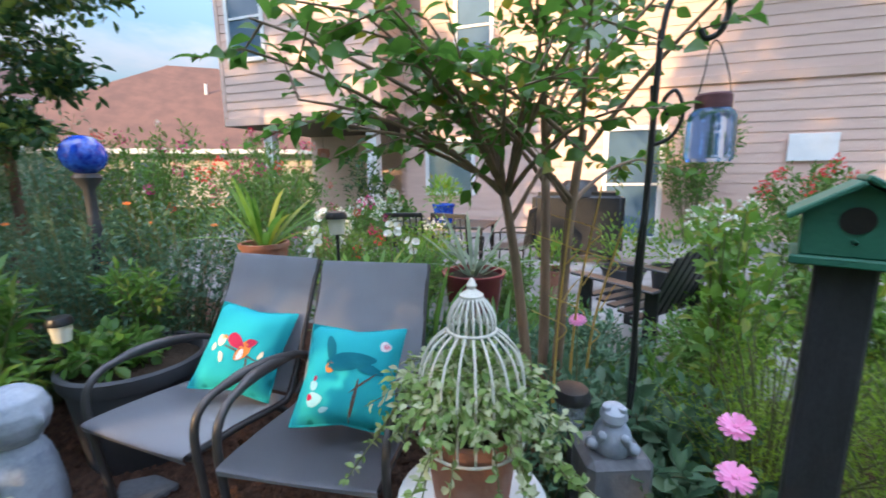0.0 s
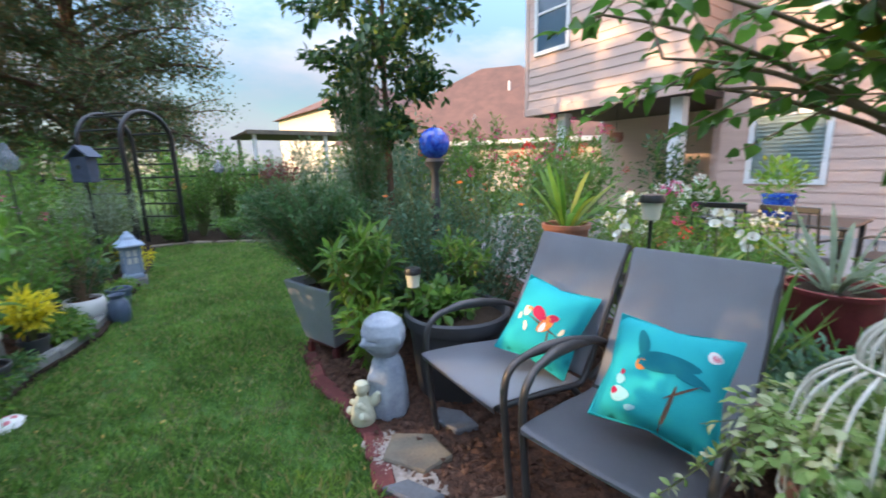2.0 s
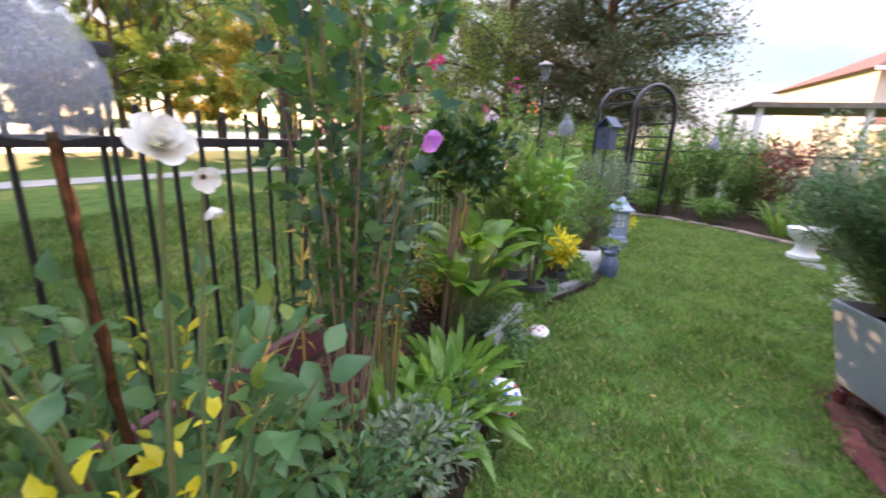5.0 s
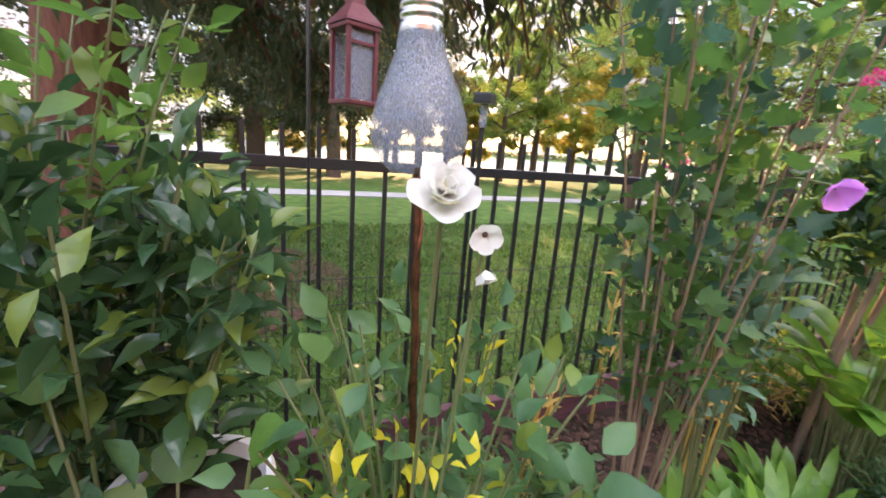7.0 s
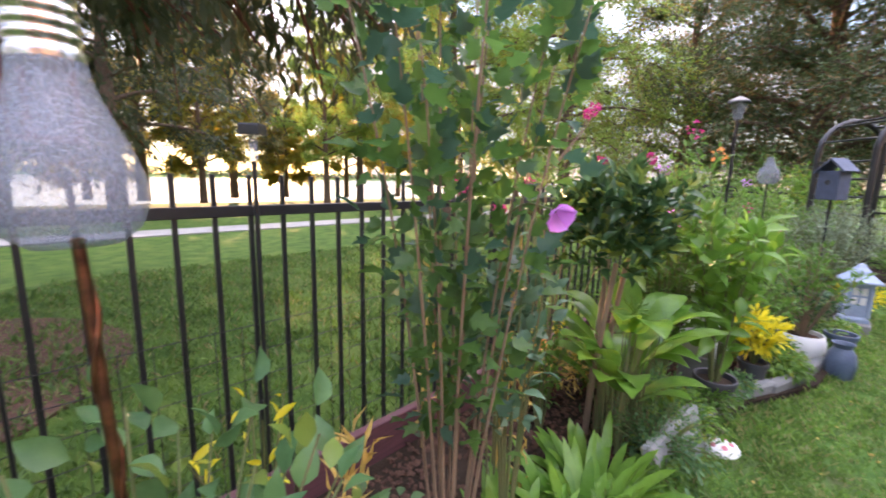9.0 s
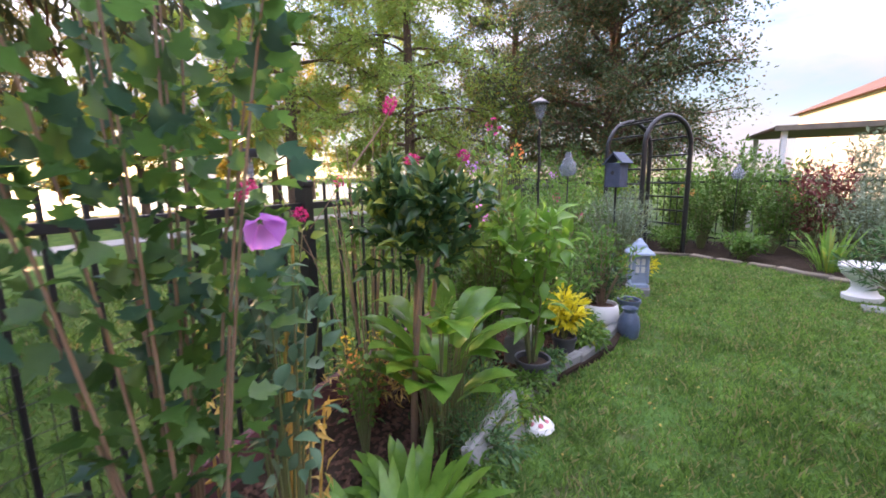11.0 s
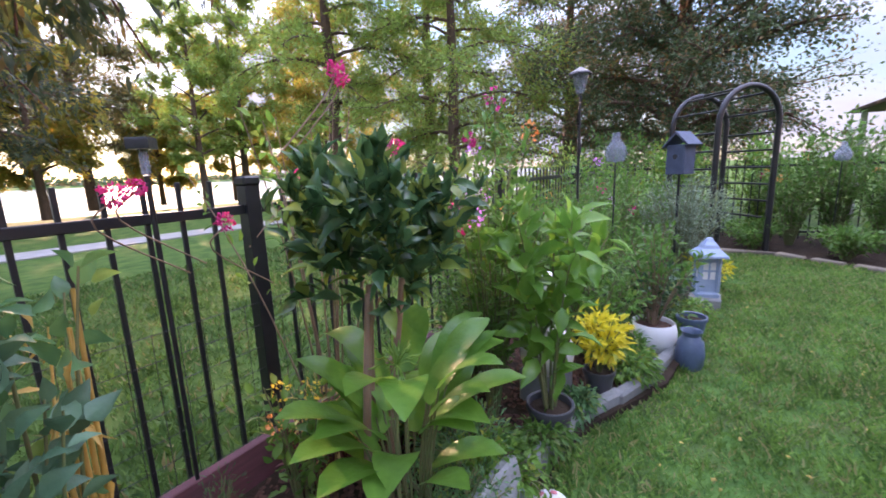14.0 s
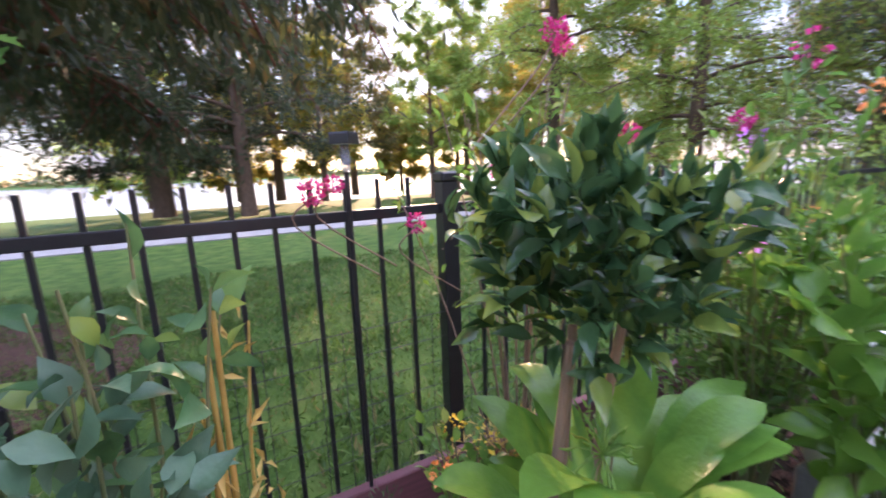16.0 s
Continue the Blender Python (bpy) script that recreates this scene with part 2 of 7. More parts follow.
def crackle(name, clear, frost):
    """Thin crackled glass: a clear film broken by frosted veins."""
    m, n, l, p = nodes(name)
    p.inputs["Base Color"].default_value, p.inputs["Roughness"].default_value = (*frost, 1), 0.13
    tr, mx, c = n.new("ShaderNodeBsdfTransparent"), n.new("ShaderNodeMixShader"), n.new("ShaderNodeTexCoord")
    tr.inputs["Color"].default_value = (*clear, 1)
    v, r = n.new("ShaderNodeTexVoronoi"), n.new("ShaderNodeMapRange")
    v.feature, v.inputs["Scale"].default_value = "DISTANCE_TO_EDGE", 130
    r.inputs["From Max"].default_value, r.inputs["To Min"].default_value, r.inputs["To Max"].default_value = 0.10, 0.52, 0.36
    mpp = n.new("ShaderNodeMapping")
    mpp.inputs["Scale"].default_value = (1.3, 1.3, 0.4)
    l.new(c.outputs["Object"], mpp.inputs["Vector"]); l.new(mpp.outputs["Vector"], v.inputs["Vector"]); l.new(v.outputs["Distance"], r.inputs["Value"]); l.new(r.outputs["Result"], mx.inputs[0])
    b = n.new("ShaderNodeBump")
    b.inputs["Strength"].default_value, b.inputs["Distance"].default_value = 0.4, 0.004
    l.new(v.outputs["Distance"], b.inputs["Height"]); l.new(b.outputs["Normal"], p.inputs["Normal"])
    l.new(tr.outputs[0], mx.inputs[1]); l.new(p.outputs[0], mx.inputs[2]); l.new(mx.outputs[0], n["Material Output"].inputs["Surface"])
    return m


FROST = crackle("frosted_crackle_glass", (0.82, 0.85, 0.90), (0.34, 0.37, 0.43))
BLUEGLASS = glassy("blue_glass", (0.22, 0.42, 0.85), 0.08)
PANE = surf("window_pane", (0.10, 0.16, 0.22), (0.07, 0.12, 0.17), 0.04, scale=1, fine=3, bump=0.0, coat=1.0)
BLIND = surf("grey_green_louvre", (0.24, 0.32, 0.31), (0.19, 0.26, 0.25), 0.5, scale=4, fine=50)
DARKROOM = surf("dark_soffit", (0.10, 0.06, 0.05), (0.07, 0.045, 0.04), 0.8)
PATIO = surf("patio_gravel", (0.32, 0.305, 0.295), (0.22, 0.21, 0.205), 0.85, scale=4, fine=60, bump=0.4)

L_MYRTLE = leafy("myrtle_leaf", (0.045, 0.13, 0.02), (0.10, 0.21, 0.03), (0.22, 0.20, 0.02), 0.4, 0.4, 0.06)
L_MID = leafy("mid_green_leaf", (0.055, 0.14, 0.025), (0.12, 0.24, 0.045), (0.16, 0.24, 0.05), 0.42, 0.42)
L_LIGHT = leafy("light_green_leaf", (0.085, 0.20, 0.03), (0.17, 0.31, 0.05), (0.28, 0.33, 0.05), 0.45, 0.42)
L_DARK = leafy("glossy_dark_leaf", (0.018, 0.06, 0.026), (0.055, 0.12, 0.042), (0.15, 0.22, 0.045), 0.2, 0.28, 0.2)
L_HIB = leafy("hibiscus_leaf", (0.03, 0.09, 0.025), (0.09, 0.20, 0.045), (0.05, 0.13, 0.08), 0.4, 0.5, 0.2)
L_BLUE = leafy("blue_green_leaf", (0.04, 0.10, 0.055), (0.09, 0.18, 0.10), (0.12, 0.2, 0.12), 0.5, 0.3)
L_ROSE = leafy("rose_leaf", (0.045, 0.125, 0.05), (0.115, 0.24, 0.085), (0.2, 0.3, 0.06), 0.4, 0.4)
L_GREY = leafy("grey_green_leaf", (0.13, 0.18, 0.11), (0.22, 0.28, 0.19), None, 0.6, 0.3)
L_VARI = leafy("variegated_leaf", (0.10, 0.20, 0.04), (0.30, 0.40, 0.14), (0.52, 0.56, 0.34), 0.45, 0.35, 0.35)
L_BROAD = leafy("broad_glossy_leaf", (0.075, 0.20, 0.03), (0.15, 0.30, 0.045), None, 0.3, 0.4)
L_YELLOW = leafy("yellow_leaf", (0.55, 0.48, 0.03), (0.72, 0.62, 0.05), (0.42, 0.45, 0.06), 0.45, 0.45)
L_ROSEM = leafy("rosemary_needle", (0.03, 0.095, 0.03), (0.07, 0.16, 0.05), (0.03, 0.07, 0.03), 0.5, 0.3)
L_FERN = leafy("feather_fern", (0.15, 0.28, 0.03), (0.28, 0.40, 0.04), None, 0.5, 0.45)
# olive-gold tones paint the evening backlight into the pine foliage
L_PINE = leafy("backlit_pine_needle", (0.085, 0.095, 0.035), (0.17, 0.16, 0.055), (0.26, 0.19, 0.06), 0.5, 0.45, 0.2)
# yellow-green raised so that the low sun's backlight sits in the needle colour
L_CYP = leafy("cypress_needle", (0.14, 0.24, 0.045), (0.28, 0.37, 0.07), (0.34, 0.26, 0.05), 0.5, 0.45, 0.10)
L_GOLD = leafy("autumn_leaf", (0.20, 0.22, 0.04), (0.36, 0.30, 0.05), (0.45, 0.28, 0.05), 0.5, 0.5, 0.2)
L_OAK = leafy("oak_leaf", (0.045, 0.075, 0.03), (0.09, 0.13, 0.05), (0.22, 0.15, 0.06), 0.5, 0.35, 0.2)
# darkened needle copy: the shade inside these crowns is put into the colour
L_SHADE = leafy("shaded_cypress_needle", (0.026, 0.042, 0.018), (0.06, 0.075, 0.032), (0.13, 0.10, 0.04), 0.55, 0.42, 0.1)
L_RED = leafy("red_brown_leaf", (0.10, 0.025, 0.025), (0.18, 0.05, 0.04), None, 0.45, 0.35)
F_PINK = leafy("hot_pink_petal", (0.50, 0.025, 0.15), (0.60, 0.06, 0.23), (0.42, 0.015, 0.09), 0.6, 0.35)
F_ROSEP = leafy("pink_petal", (0.85, 0.28, 0.55), (0.9, 0.42, 0.66), None, 0.6, 0.35)
F_RED = leafy("red_petal", (0.55, 0.03, 0.04), (0.72, 0.07, 0.07), None, 0.6, 0.3)
F_MAUVE = leafy("mauve_petal", (0.52, 0.16, 0.58), (0.66, 0.28, 0.68), None, 0.6, 0.35)
F_WHITE = leafy("white_petal", (0.64, 0.63, 0.56), (0.70, 0.70, 0.66), (0.68, 0.62, 0.38), 0.6, 0.3, 0.15)
F_YELL = leafy("yellow_petal", (0.80, 0.50, 0.05), (0.85, 0.62, 0.10), None, 0.6, 0.35)
F_ORAN = leafy("orange_petal", (0.75, 0.22, 0.06), (0.82, 0.35, 0.12), None, 0.6, 0.35)
F_BLUE = leafy("violet_petal", (0.16, 0.12, 0.6), (0.25, 0.2, 0.72), None, 0.6, 0.35)
STRAW = leafy("dry_yellow_stalk", (0.42, 0.27, 0.07), (0.55, 0.38, 0.11), None, 0.6, 0.3)
DOT = {k: surf("cloth_" + k, c, None, 0.85, fine=200, bump=0.2) for k, c in
       dict(red=(0.45, 0.03, 0.08), orange=(0.75, 0.25, 0.06), cream=(0.75, 0.68, 0.5), dkteal=(0.01, 0.17, 0.21), brown=(0.13, 0.08, 0.06), pink=(0.75, 0.25, 0.3), pale=(0.35, 0.66, 0.68), white=(0.8, 0.8, 0.78), blue=(0.08, 0.22, 0.6)).items()}


# ---- mesh tools ----
def raw_mesh(name, verts, faces, material, smooth=False):
    """A mesh from arrays; faces all of one size."""
    verts, faces = np.asarray(verts, dtype=np.float32).reshape(-1, 3), np.asarray(faces, dtype=np.int32)
    me = bpy.data.meshes.new(name)
    k = faces.shape[1]
    me.vertices.add(len(verts)); me.vertices.foreach_set("co", verts.ravel())
    me.loops.add(faces.size); me.loops.foreach_set("vertex_index", faces.ravel())
    me.polygons.add(len(faces)); me.polygons.foreach_set("loop_start", np.arange(0, faces.size, k, dtype=np.int32))
    if smooth:
        me.polygons.foreach_set("use_smooth", np.ones(len(faces), dtype=bool))
    me.update(calc_edges=True)
    me.materials.append(material)
    return me


def part(name, bm, material, parent=None, label="", smooth=True, m=None):
    """Links a bmesh or mesh as one mesh object under a thing or a part."""
    if isinstance(bm, bmesh.types.BMesh):
        me = bpy.data.meshes.new(name)
        bmesh.ops.recalc_face_normals(bm, faces=bm.faces)
        bm.to_mesh(me)
        bm.free()
        me.materials.append(material)
        if smooth:
            me.polygons.foreach_set("use_smooth", np.ones(len(me.polygons), dtype=bool))
            me.set_sharp_from_angle(angle=radians(38))
    else:
        me = bm
    ob = new(name, me)
    if parent:
        ob.parent = parent
    if m is not None:
        ob.matrix_basis = m
    if label:
        ob["label"] = label
    return ob


def thing(name, m, label, category, group="", kind=""):
    ob = new(name)
    ob.empty_display_size = 0.1
    ob.matrix_basis = m if isinstance(m, Matrix) else pose(*m)
    return tagged(ob, label, category, group, kind)


def box(x0, x1, y0, y1, z0, z1, bevel=0.0, bm=None, m=None, seg=1):
    b = bmesh.new()
    r = bmesh.ops.create_cube(b, size=1)
    bmesh.ops.scale(b, vec=(x1 - x0, y1 - y0, z1 - z0), verts=b.verts)
    bmesh.ops.translate(b, vec=((x0 + x1) / 2, (y0 + y1) / 2, (z0 + z1) / 2), verts=b.verts)
    if bevel:
        bmesh.ops.bevel(b, geom=b.edges[:], offset=bevel, segments=seg, affect="EDGES")
    if m is not None:
        b.transform(m)
    if bm is None:
        return b
    me = bpy.data.meshes.new("t")
    b.to_mesh(me); b.free()
    bm.from_mesh(me); bpy.data.meshes.remove(me)
    return bm


def lathe(profile, seg=28, bm=None, m=None):
    """A turned body from (radius, height) pairs."""
    b = bm or bmesh.new()
    rings = []
    for r, z in profile:
        if r < 1e-4:
            v = b.verts.new((0, 0, z) if m is None else m @ Vector((0, 0, z)))
            rings.append([v])
        else:
            ring = []
            for i in range(seg):
                a = 2 * math.pi * i / seg
                c = Vector((r * math.cos(a), r * math.sin(a), z))
                ring.append(b.verts.new(c if m is None else m @ c))
            rings.append(ring)
    for p, q in zip(rings, rings[1:]):
        for i in range(seg):
            j = (i + 1) % seg
            if len(p) == 1 and len(q) == 1:
                continue
            if len(p) == 1:
                b.faces.new((p[0], q[j], q[i]))
            elif len(q) == 1:
                b.faces.new((p[i], p[j], q[0]))
            else:
                b.faces.new((p[i], p[j], q[j], q[i]))
    return b


def curve_pts(pts, n=8):
    """Points along a smooth line through pts."""
    P = [Vector(p) for p in pts]
    P = [P[0] * 2 - P[1]] + P + [P[-1] * 2 - P[-2]]
    out = []
    for i in range(1, len(P) - 2):
        for k in range(n):
            t = k / n
            a, b, c, d = P[i - 1], P[i], P[i + 1], P[i + 2]
            out.append(0.5 * (2 * b + (c - a) * t + (2 * a - 5 * b + 4 * c - d) * t * t + (3 * b - a - 3 * c + d) * t ** 3))
    out.append(P[-2])
    return out


def tube_arrays(path, radii, sides=6):
    """Vertices and quads of a round bar along a path."""
    p = np.array([tuple(v) for v in path], dtype=float)
    k = len(p)
    radii = np.full(k, radii) if np.isscalar(radii) else np.interp(np.linspace(0, 1, k), np.linspace(0, 1, len(radii)), radii)
    t = np.gradient(p, axis=0)
    t /= np.linalg.norm(t, axis=1, keepdims=True) + 1e-9
    ref = np.array((0.0, 0.0, 1.0)) if abs(t[0][2]) < 0.9 else np.array((1.0, 0.0, 0.0))
    u = np.zeros_like(p)
    for i in range(k):
        w = ref - t[i] * np.dot(ref, t[i])
        u[i] = w / (np.linalg.norm(w) + 1e-9)
        ref = u[i]
    v = np.cross(t, u)
    a = np.linspace(0, 2 * np.pi, sides, endpoint=False)
    V = p[:, None] + radii[:, None, None] * (np.cos(a)[None, :, None] * u[:, None] + np.sin(a)[None, :, None] * v[:, None])
    i, j = np.meshgrid(np.arange(k - 1), np.arange(sides), indexing="ij")
    q = (j + 1) % sides
    F = np.stack((i * sides + j, i * sides + q, (i + 1) * sides + q, (i + 1) * sides + j), -1).reshape(-1, 4)
    return V.reshape(-1, 3), F


def join(chunks):
    V, F, o = [], [], 0
    for v, f in chunks:
        V.append(v); F.append(f + o); o += len(v)
    return np.concatenate(V), np.concatenate(F)


def tubes(name, paths, material, parent=None, sides=6, label="", m=None):
    """One mesh of round bars; paths: (points, radii)."""
    V, F = join([tube_arrays(p, r, sides) for p, r in paths])
    return part(name, raw_mesh(name, V, F, material, True), material, parent, label, m=m)


# leaf outlines: along y from 0 to 1, across x, folded up in z
T_LEAF = (np.array([(0, 0, 0), (-.40, .3, .10), (0, .3, 0), (.40, .3, .10), (-.42, .62, .07), (0, .62, -.03), (.42, .62, .07), (0, 1, -.12)], float),
          np.array([(0, 2, 1), (0, 3, 2), (1, 2, 5), (1, 5, 4), (2, 3, 6), (2, 6, 5), (4, 5, 7), (5, 6, 7)]))
T_BIG = (np.array([(0, 0, 0)] + [q for y, w, z in ((.12, .22, .02), (.32, .45, .05), (.58, .39, .04), (.82, .17, -.04)) for q in ((-w, y, z + .09 * w * 2), (0, y, z - .02), (w, y, z + .09 * w * 2))] + [(0, 1, -.14)], float),
         np.array([(0, 2, 1), (0, 3, 2)] + [f for r in range(3) for a in (1 + 3 * r, 2 + 3 * r) for f in ((a, a + 1, a + 4), (a, a + 4, a + 3))] + [(10, 11, 13), (11, 12, 13)]))
T_LANCE = (np.array([(0, 0, 0), (-.5, .4, .08), (0, .42, 0), (.5, .4, .08), (0, 1, -.18)], float),
           np.array([(0, 2, 1), (0, 3, 2), (1, 2, 4), (2, 3, 4)]))
T_LOBED = (np.array([(0, 0, 0), (-.30, .10, .05), (-.52, .30, .10), (-.30, .38, .06), (-.44, .62, .08), (-.20, .66, .03), (0, 1, -.12), (.20, .66, .03), (.44, .62, .08), (.30, .38, .06), (.52, .30, .10), (.30, .10, .05), (0, .36, -.02), (0, .64, -.05)], float),
           np.array([(0, 12, 1), (1, 12, 2), (2, 12, 3), (3, 12, 13), (3, 13, 4), (4, 13, 5), (5, 13, 6), (6, 13, 7), (7, 13, 8), (8, 13, 9), (9, 13, 12), (9, 12, 10), (10, 12, 11), (11, 12, 0)]))
T_LITE = (np.array([(0, 0, 0), (-.5, .45, .06), (.5, .45, .06), (0, 1, -.08)], float), np.array([(0, 2, 1), (1, 2, 3)]))
T_PETAL = (np.array([(0, 0, 0), (-.32, .5, .06), (0, .5, .0), (.32, .5, .06), (-.3, .92, .16), (0, 1, .10), (.3, .92, .16)], float),
           np.array([(0, 2, 1), (0, 3, 2), (1, 2, 5), (1, 5, 4), (2, 3, 6), (2, 6, 5)]))


def unit(a):
    return a / (np.linalg.norm(a, axis=-1, keepdims=True) + 1e-9)


def leaves(name, tmpl, pos, dirs, length, ratio, material, parent=None, rng=None, roll=0.6, label="", kind=""):
    """One mesh of many leaves: each starts at pos, points along dirs."""
    T, F = tmpl
    n = len(pos)
    d = unit(np.asarray(dirs, float))
    up = np.array((0, 0, 1.0)) + rng.normal(0, roll, (n, 3))
    x = unit(np.cross(d, up))
    z = np.cross(x, d)
    L = np.broadcast_to(np.asarray(length, float), (n,))[:, None, None]
    V = np.asarray(pos, float)[:, None] + L * (T[None, :, 0:1] * ratio * x[:, None] + T[None, :, 1:2] * d[:, None] + T[None, :, 2:3] * z[:, None])
    FF = F[None] + (np.arange(n) * len(T))[:, None, None]
    return part(name, raw_mesh(name, V.reshape(-1, 3), FF.reshape(-1, 3), material, len(T) > 5), material, parent, label)


def shrub(name, at, height, spread, n_br, per, size, ratio, lmat, label, category, seed=0, smat=STEM, tmpl=T_LEAF, start=0.3, lean=(0, 0),
          droop=0.1, twig=0.06, stem_r=0.006, low=0.35, group="", m=None, kind=""):
    """A leafy plant: stems rise from the base and fan out, each set with leaves on short twigs. Returns the thing and its tips."""
    rng = np.random.default_rng(seed)
    th = thing(name, pose(*at), label, category, group, kind)
    paths, P, D, tips = [], [], [], []
    for i in range(n_br):
        a = 2.4 * i + rng.uniform(-0.5, 0.5)
        r = spread * math.sqrt(rng.uniform(0.03, 1))
        hz = height * (low + (1 - low) * math.sqrt(max(0.0, 1 - 0.75 * (r / spread) ** 2)) * rng.uniform(0.72, 1.0))
        tip = np.array((r * math.cos(a) + lean[0], r * math.sin(a) + lean[1], hz))
        mid = np.array((tip[0] * 0.42, tip[1] * 0.42, hz * 0.62)) + rng.normal(0, 0.05 * spread, 3)
        b0 = np.array((tip[0] * 0.08, tip[1] * 0.08, 0.0))
        s = np.linspace(0, 1, 7)[:, None]
        path = (1 - s) ** 2 * b0 + 2 * s * (1 - s) * mid + s ** 2 * tip
        path[:, 2] -= droop * spread * (s[:, 0] ** 3)
        paths.append((path, (stem_r, stem_r * 0.35)))
        tips.append(path[-1])
        t = start + (1 - start) * rng.uniform(0, 1, per) ** 0.85
        k = np.stack([np.interp(t, s[:, 0], path[:, c]) for c in range(3)], -1)
        tan = unit(np.stack([np.interp(t, s[:, 0], np.gradient(path[:, c])) for c in range(3)], -1))
        out = unit(rng.normal(0, 1, (per, 3)) + np.array((0, 0, 0.15)))
        off = out * twig * rng.uniform(0, 1, (per, 1))
        P.append(k + off); D.append(out * 0.9 + tan * 0.55 + np.array((0, 0, -droop)))
    if n_br <= 26:
        for q in paths:
            tubes("stem", [q], smat, th, 5)
    else:
        tubes("stemwork", paths, smat, th, 4)["kind"] = "stuff"
    P, D = np.concatenate(P), np.concatenate(D)
    leaves("foliage", tmpl, P, D, size * rng.uniform(0.6, 1.15, len(P)), ratio, lmat, th, rng)
    return th, [Vector(v) for v in tips]


def blade(rng, base, az, length, width, rise, droop, seg=7, fold=0.25):
    """Vertices and quads of one long arching leaf."""
    s = np.linspace(0, 1, seg)
    out = length * s * (math.cos(rise) + 0.25 * s * droop)
    up = length * (s * math.sin(rise) - droop * s ** 2 * 0.75)
    w = width * np.array([np.interp(v, (0, 0.25, 0.6, 0.85, 1), (0.45, 0.9, 1.0, 0.6, 0.02)) for v in s]) / 2
    c, q = math.cos(az), math.sin(az)
    V = np.zeros((seg, 3, 3))
    for k, sg in enumerate((-1, 0, 1)):
        V[:, k, 0] = base[0] + out * c - sg * w * q
        V[:, k, 1] = base[1] + out * q + sg * w * c
        V[:, k, 2] = base[2] + up + abs(sg) * w * fold
    F = []
    for i in range(seg - 1):
        for k in range(2):
            a = i * 3 + k
            F.append((a, a + 1, a + 4, a + 3))
    return V.reshape(-1, 3), np.array(F)


def strappy(name, at, n, length, width, lmat, label, category, seed=0, rise=(35, 80), droop=(0.2, 0.7), single=False, r0=0.03, group="", parent=None, stalk=0.0, fold=0.25, leaf_name="leaf"):
    """A clump of arching strap leaves; single: every leaf a part of its own."""
    rng = np.random.default_rng(seed)
    th = parent or thing(name, pose(*at), label, category, group)
    chunks, stalks = [], []
    for i in range(n):
        az = 2.399 * i + rng.uniform(-0.4, 0.4)
        b = (r0 * math.cos(az) * rng.uniform(0.2, 1), r0 * math.sin(az) * rng.uniform(0.2, 1), 0.0)
        ri = radians(rng.uniform(*rise))
        if stalk:
            h = stalk * rng.uniform(0.5, 1.1)
            top = (b[0] + h * math.cos(az) * math.cos(ri) * 0.55, b[1] + h * math.sin(az) * math.cos(ri) * 0.55, h * math.sin(ri))
            stalks.append((curve_pts([b, ((b[0] + top[0]) / 2.3, (b[1] + top[1]) / 2.3, top[2] * 0.6), top], 3), (0.006, 0.003)))
            b, ri = top, ri * 0.7
        chunks.append(blade(rng, b, az, length * rng.uniform(0.65, 1.1), width * rng.uniform(0.8, 1.15), ri, rng.uniform(*droop), fold=fold))
    if stalks:
        for q in stalks:
            tubes("stalk", [q], STEM, th, 5)
    if single:
        for v, f in chunks:
            part(leaf_name, raw_mesh(leaf_name, v, f, lmat, True), lmat, th)
    else:
        V, F = join(chunks)
        part("leaves", raw_mesh("leaves", V, F, lmat, True), lmat, th)
    return th


T_ROSE = (np.array([(0.46 * u * math.sin(math.pi * min(0.94, 0.12 + 0.62 * v)) * (1 - 0.12 * v * abs(u)), v * (1 - 0.08 * u * u), 0.22 * v * v + 0.14 * u * u * v - 0.22 * max(0.0, v - 0.7)) for v in (0.0, 0.25, 0.5, 0.75, 0.92, 1.0) for u in (-1.0, -0.5, 0.0, 0.5, 1.0)], float),
          np.array([f for i in range(5) for j in range(4) for f in ((i * 5 + j, i * 5 + j + 1, i * 5 + j + 6), (i * 5 + j, i * 5 + j + 6, i * 5 + j + 5))]))


def bloom(parent, at, size, lmat, petals=10, rows=2, cup=0.35, name="flower", seed=0, aim=(0, 0, 1), heart=None, thin=1.0, petal=T_PETAL):
    """One flower: rows of petals round a heart."""
    rng = np.random.default_rng(seed)
    P, D = [], []
    q = Vector((0, 0, 1)).rotation_difference(Vector(aim).normalized())
    for r in range(rows):
        k = max(3, petals - 2 * r)
        for i in range(k):
            a = 2 * math.pi * (i + 0.5 * r) / k + rng.uniform(-0.1, 0.1)
            c = cup + 0.45 * r
            d = q @ Vector((math.cos(a) * math.cos(c), math.sin(a) * math.cos(c), math.sin(c)))
            P.append(tuple(Vector(at) + d * size * 0.05)); D.append(tuple(d))
    T, F = petal
    n = len(P)
    d = unit(np.array(D))
    ax = np.array(q @ Vector((0, 0, 1)))
    x = unit(np.cross(d, ax[None]))
    z = np.cross(x, d)
    L = (size * 0.5 * np.linspace(1.0, 0.75, n))[:, None, None]
    wr = (6.0 / petals + 0.45) * thin
    V = np.array(P)[:, None] + L * (T[None, :, 0:1] * wr * x[:, None] + T[None, :, 1:2] * d[:, None] + T[None, :, 2:3] * z[:, None])
    FF = F[None] + (np.arange(n) * len(T))[:, None, None]
    ob = part(name, raw_mesh(name, V.reshape(-1, 3), FF.reshape(-1, 3), lmat, True), lmat, parent)
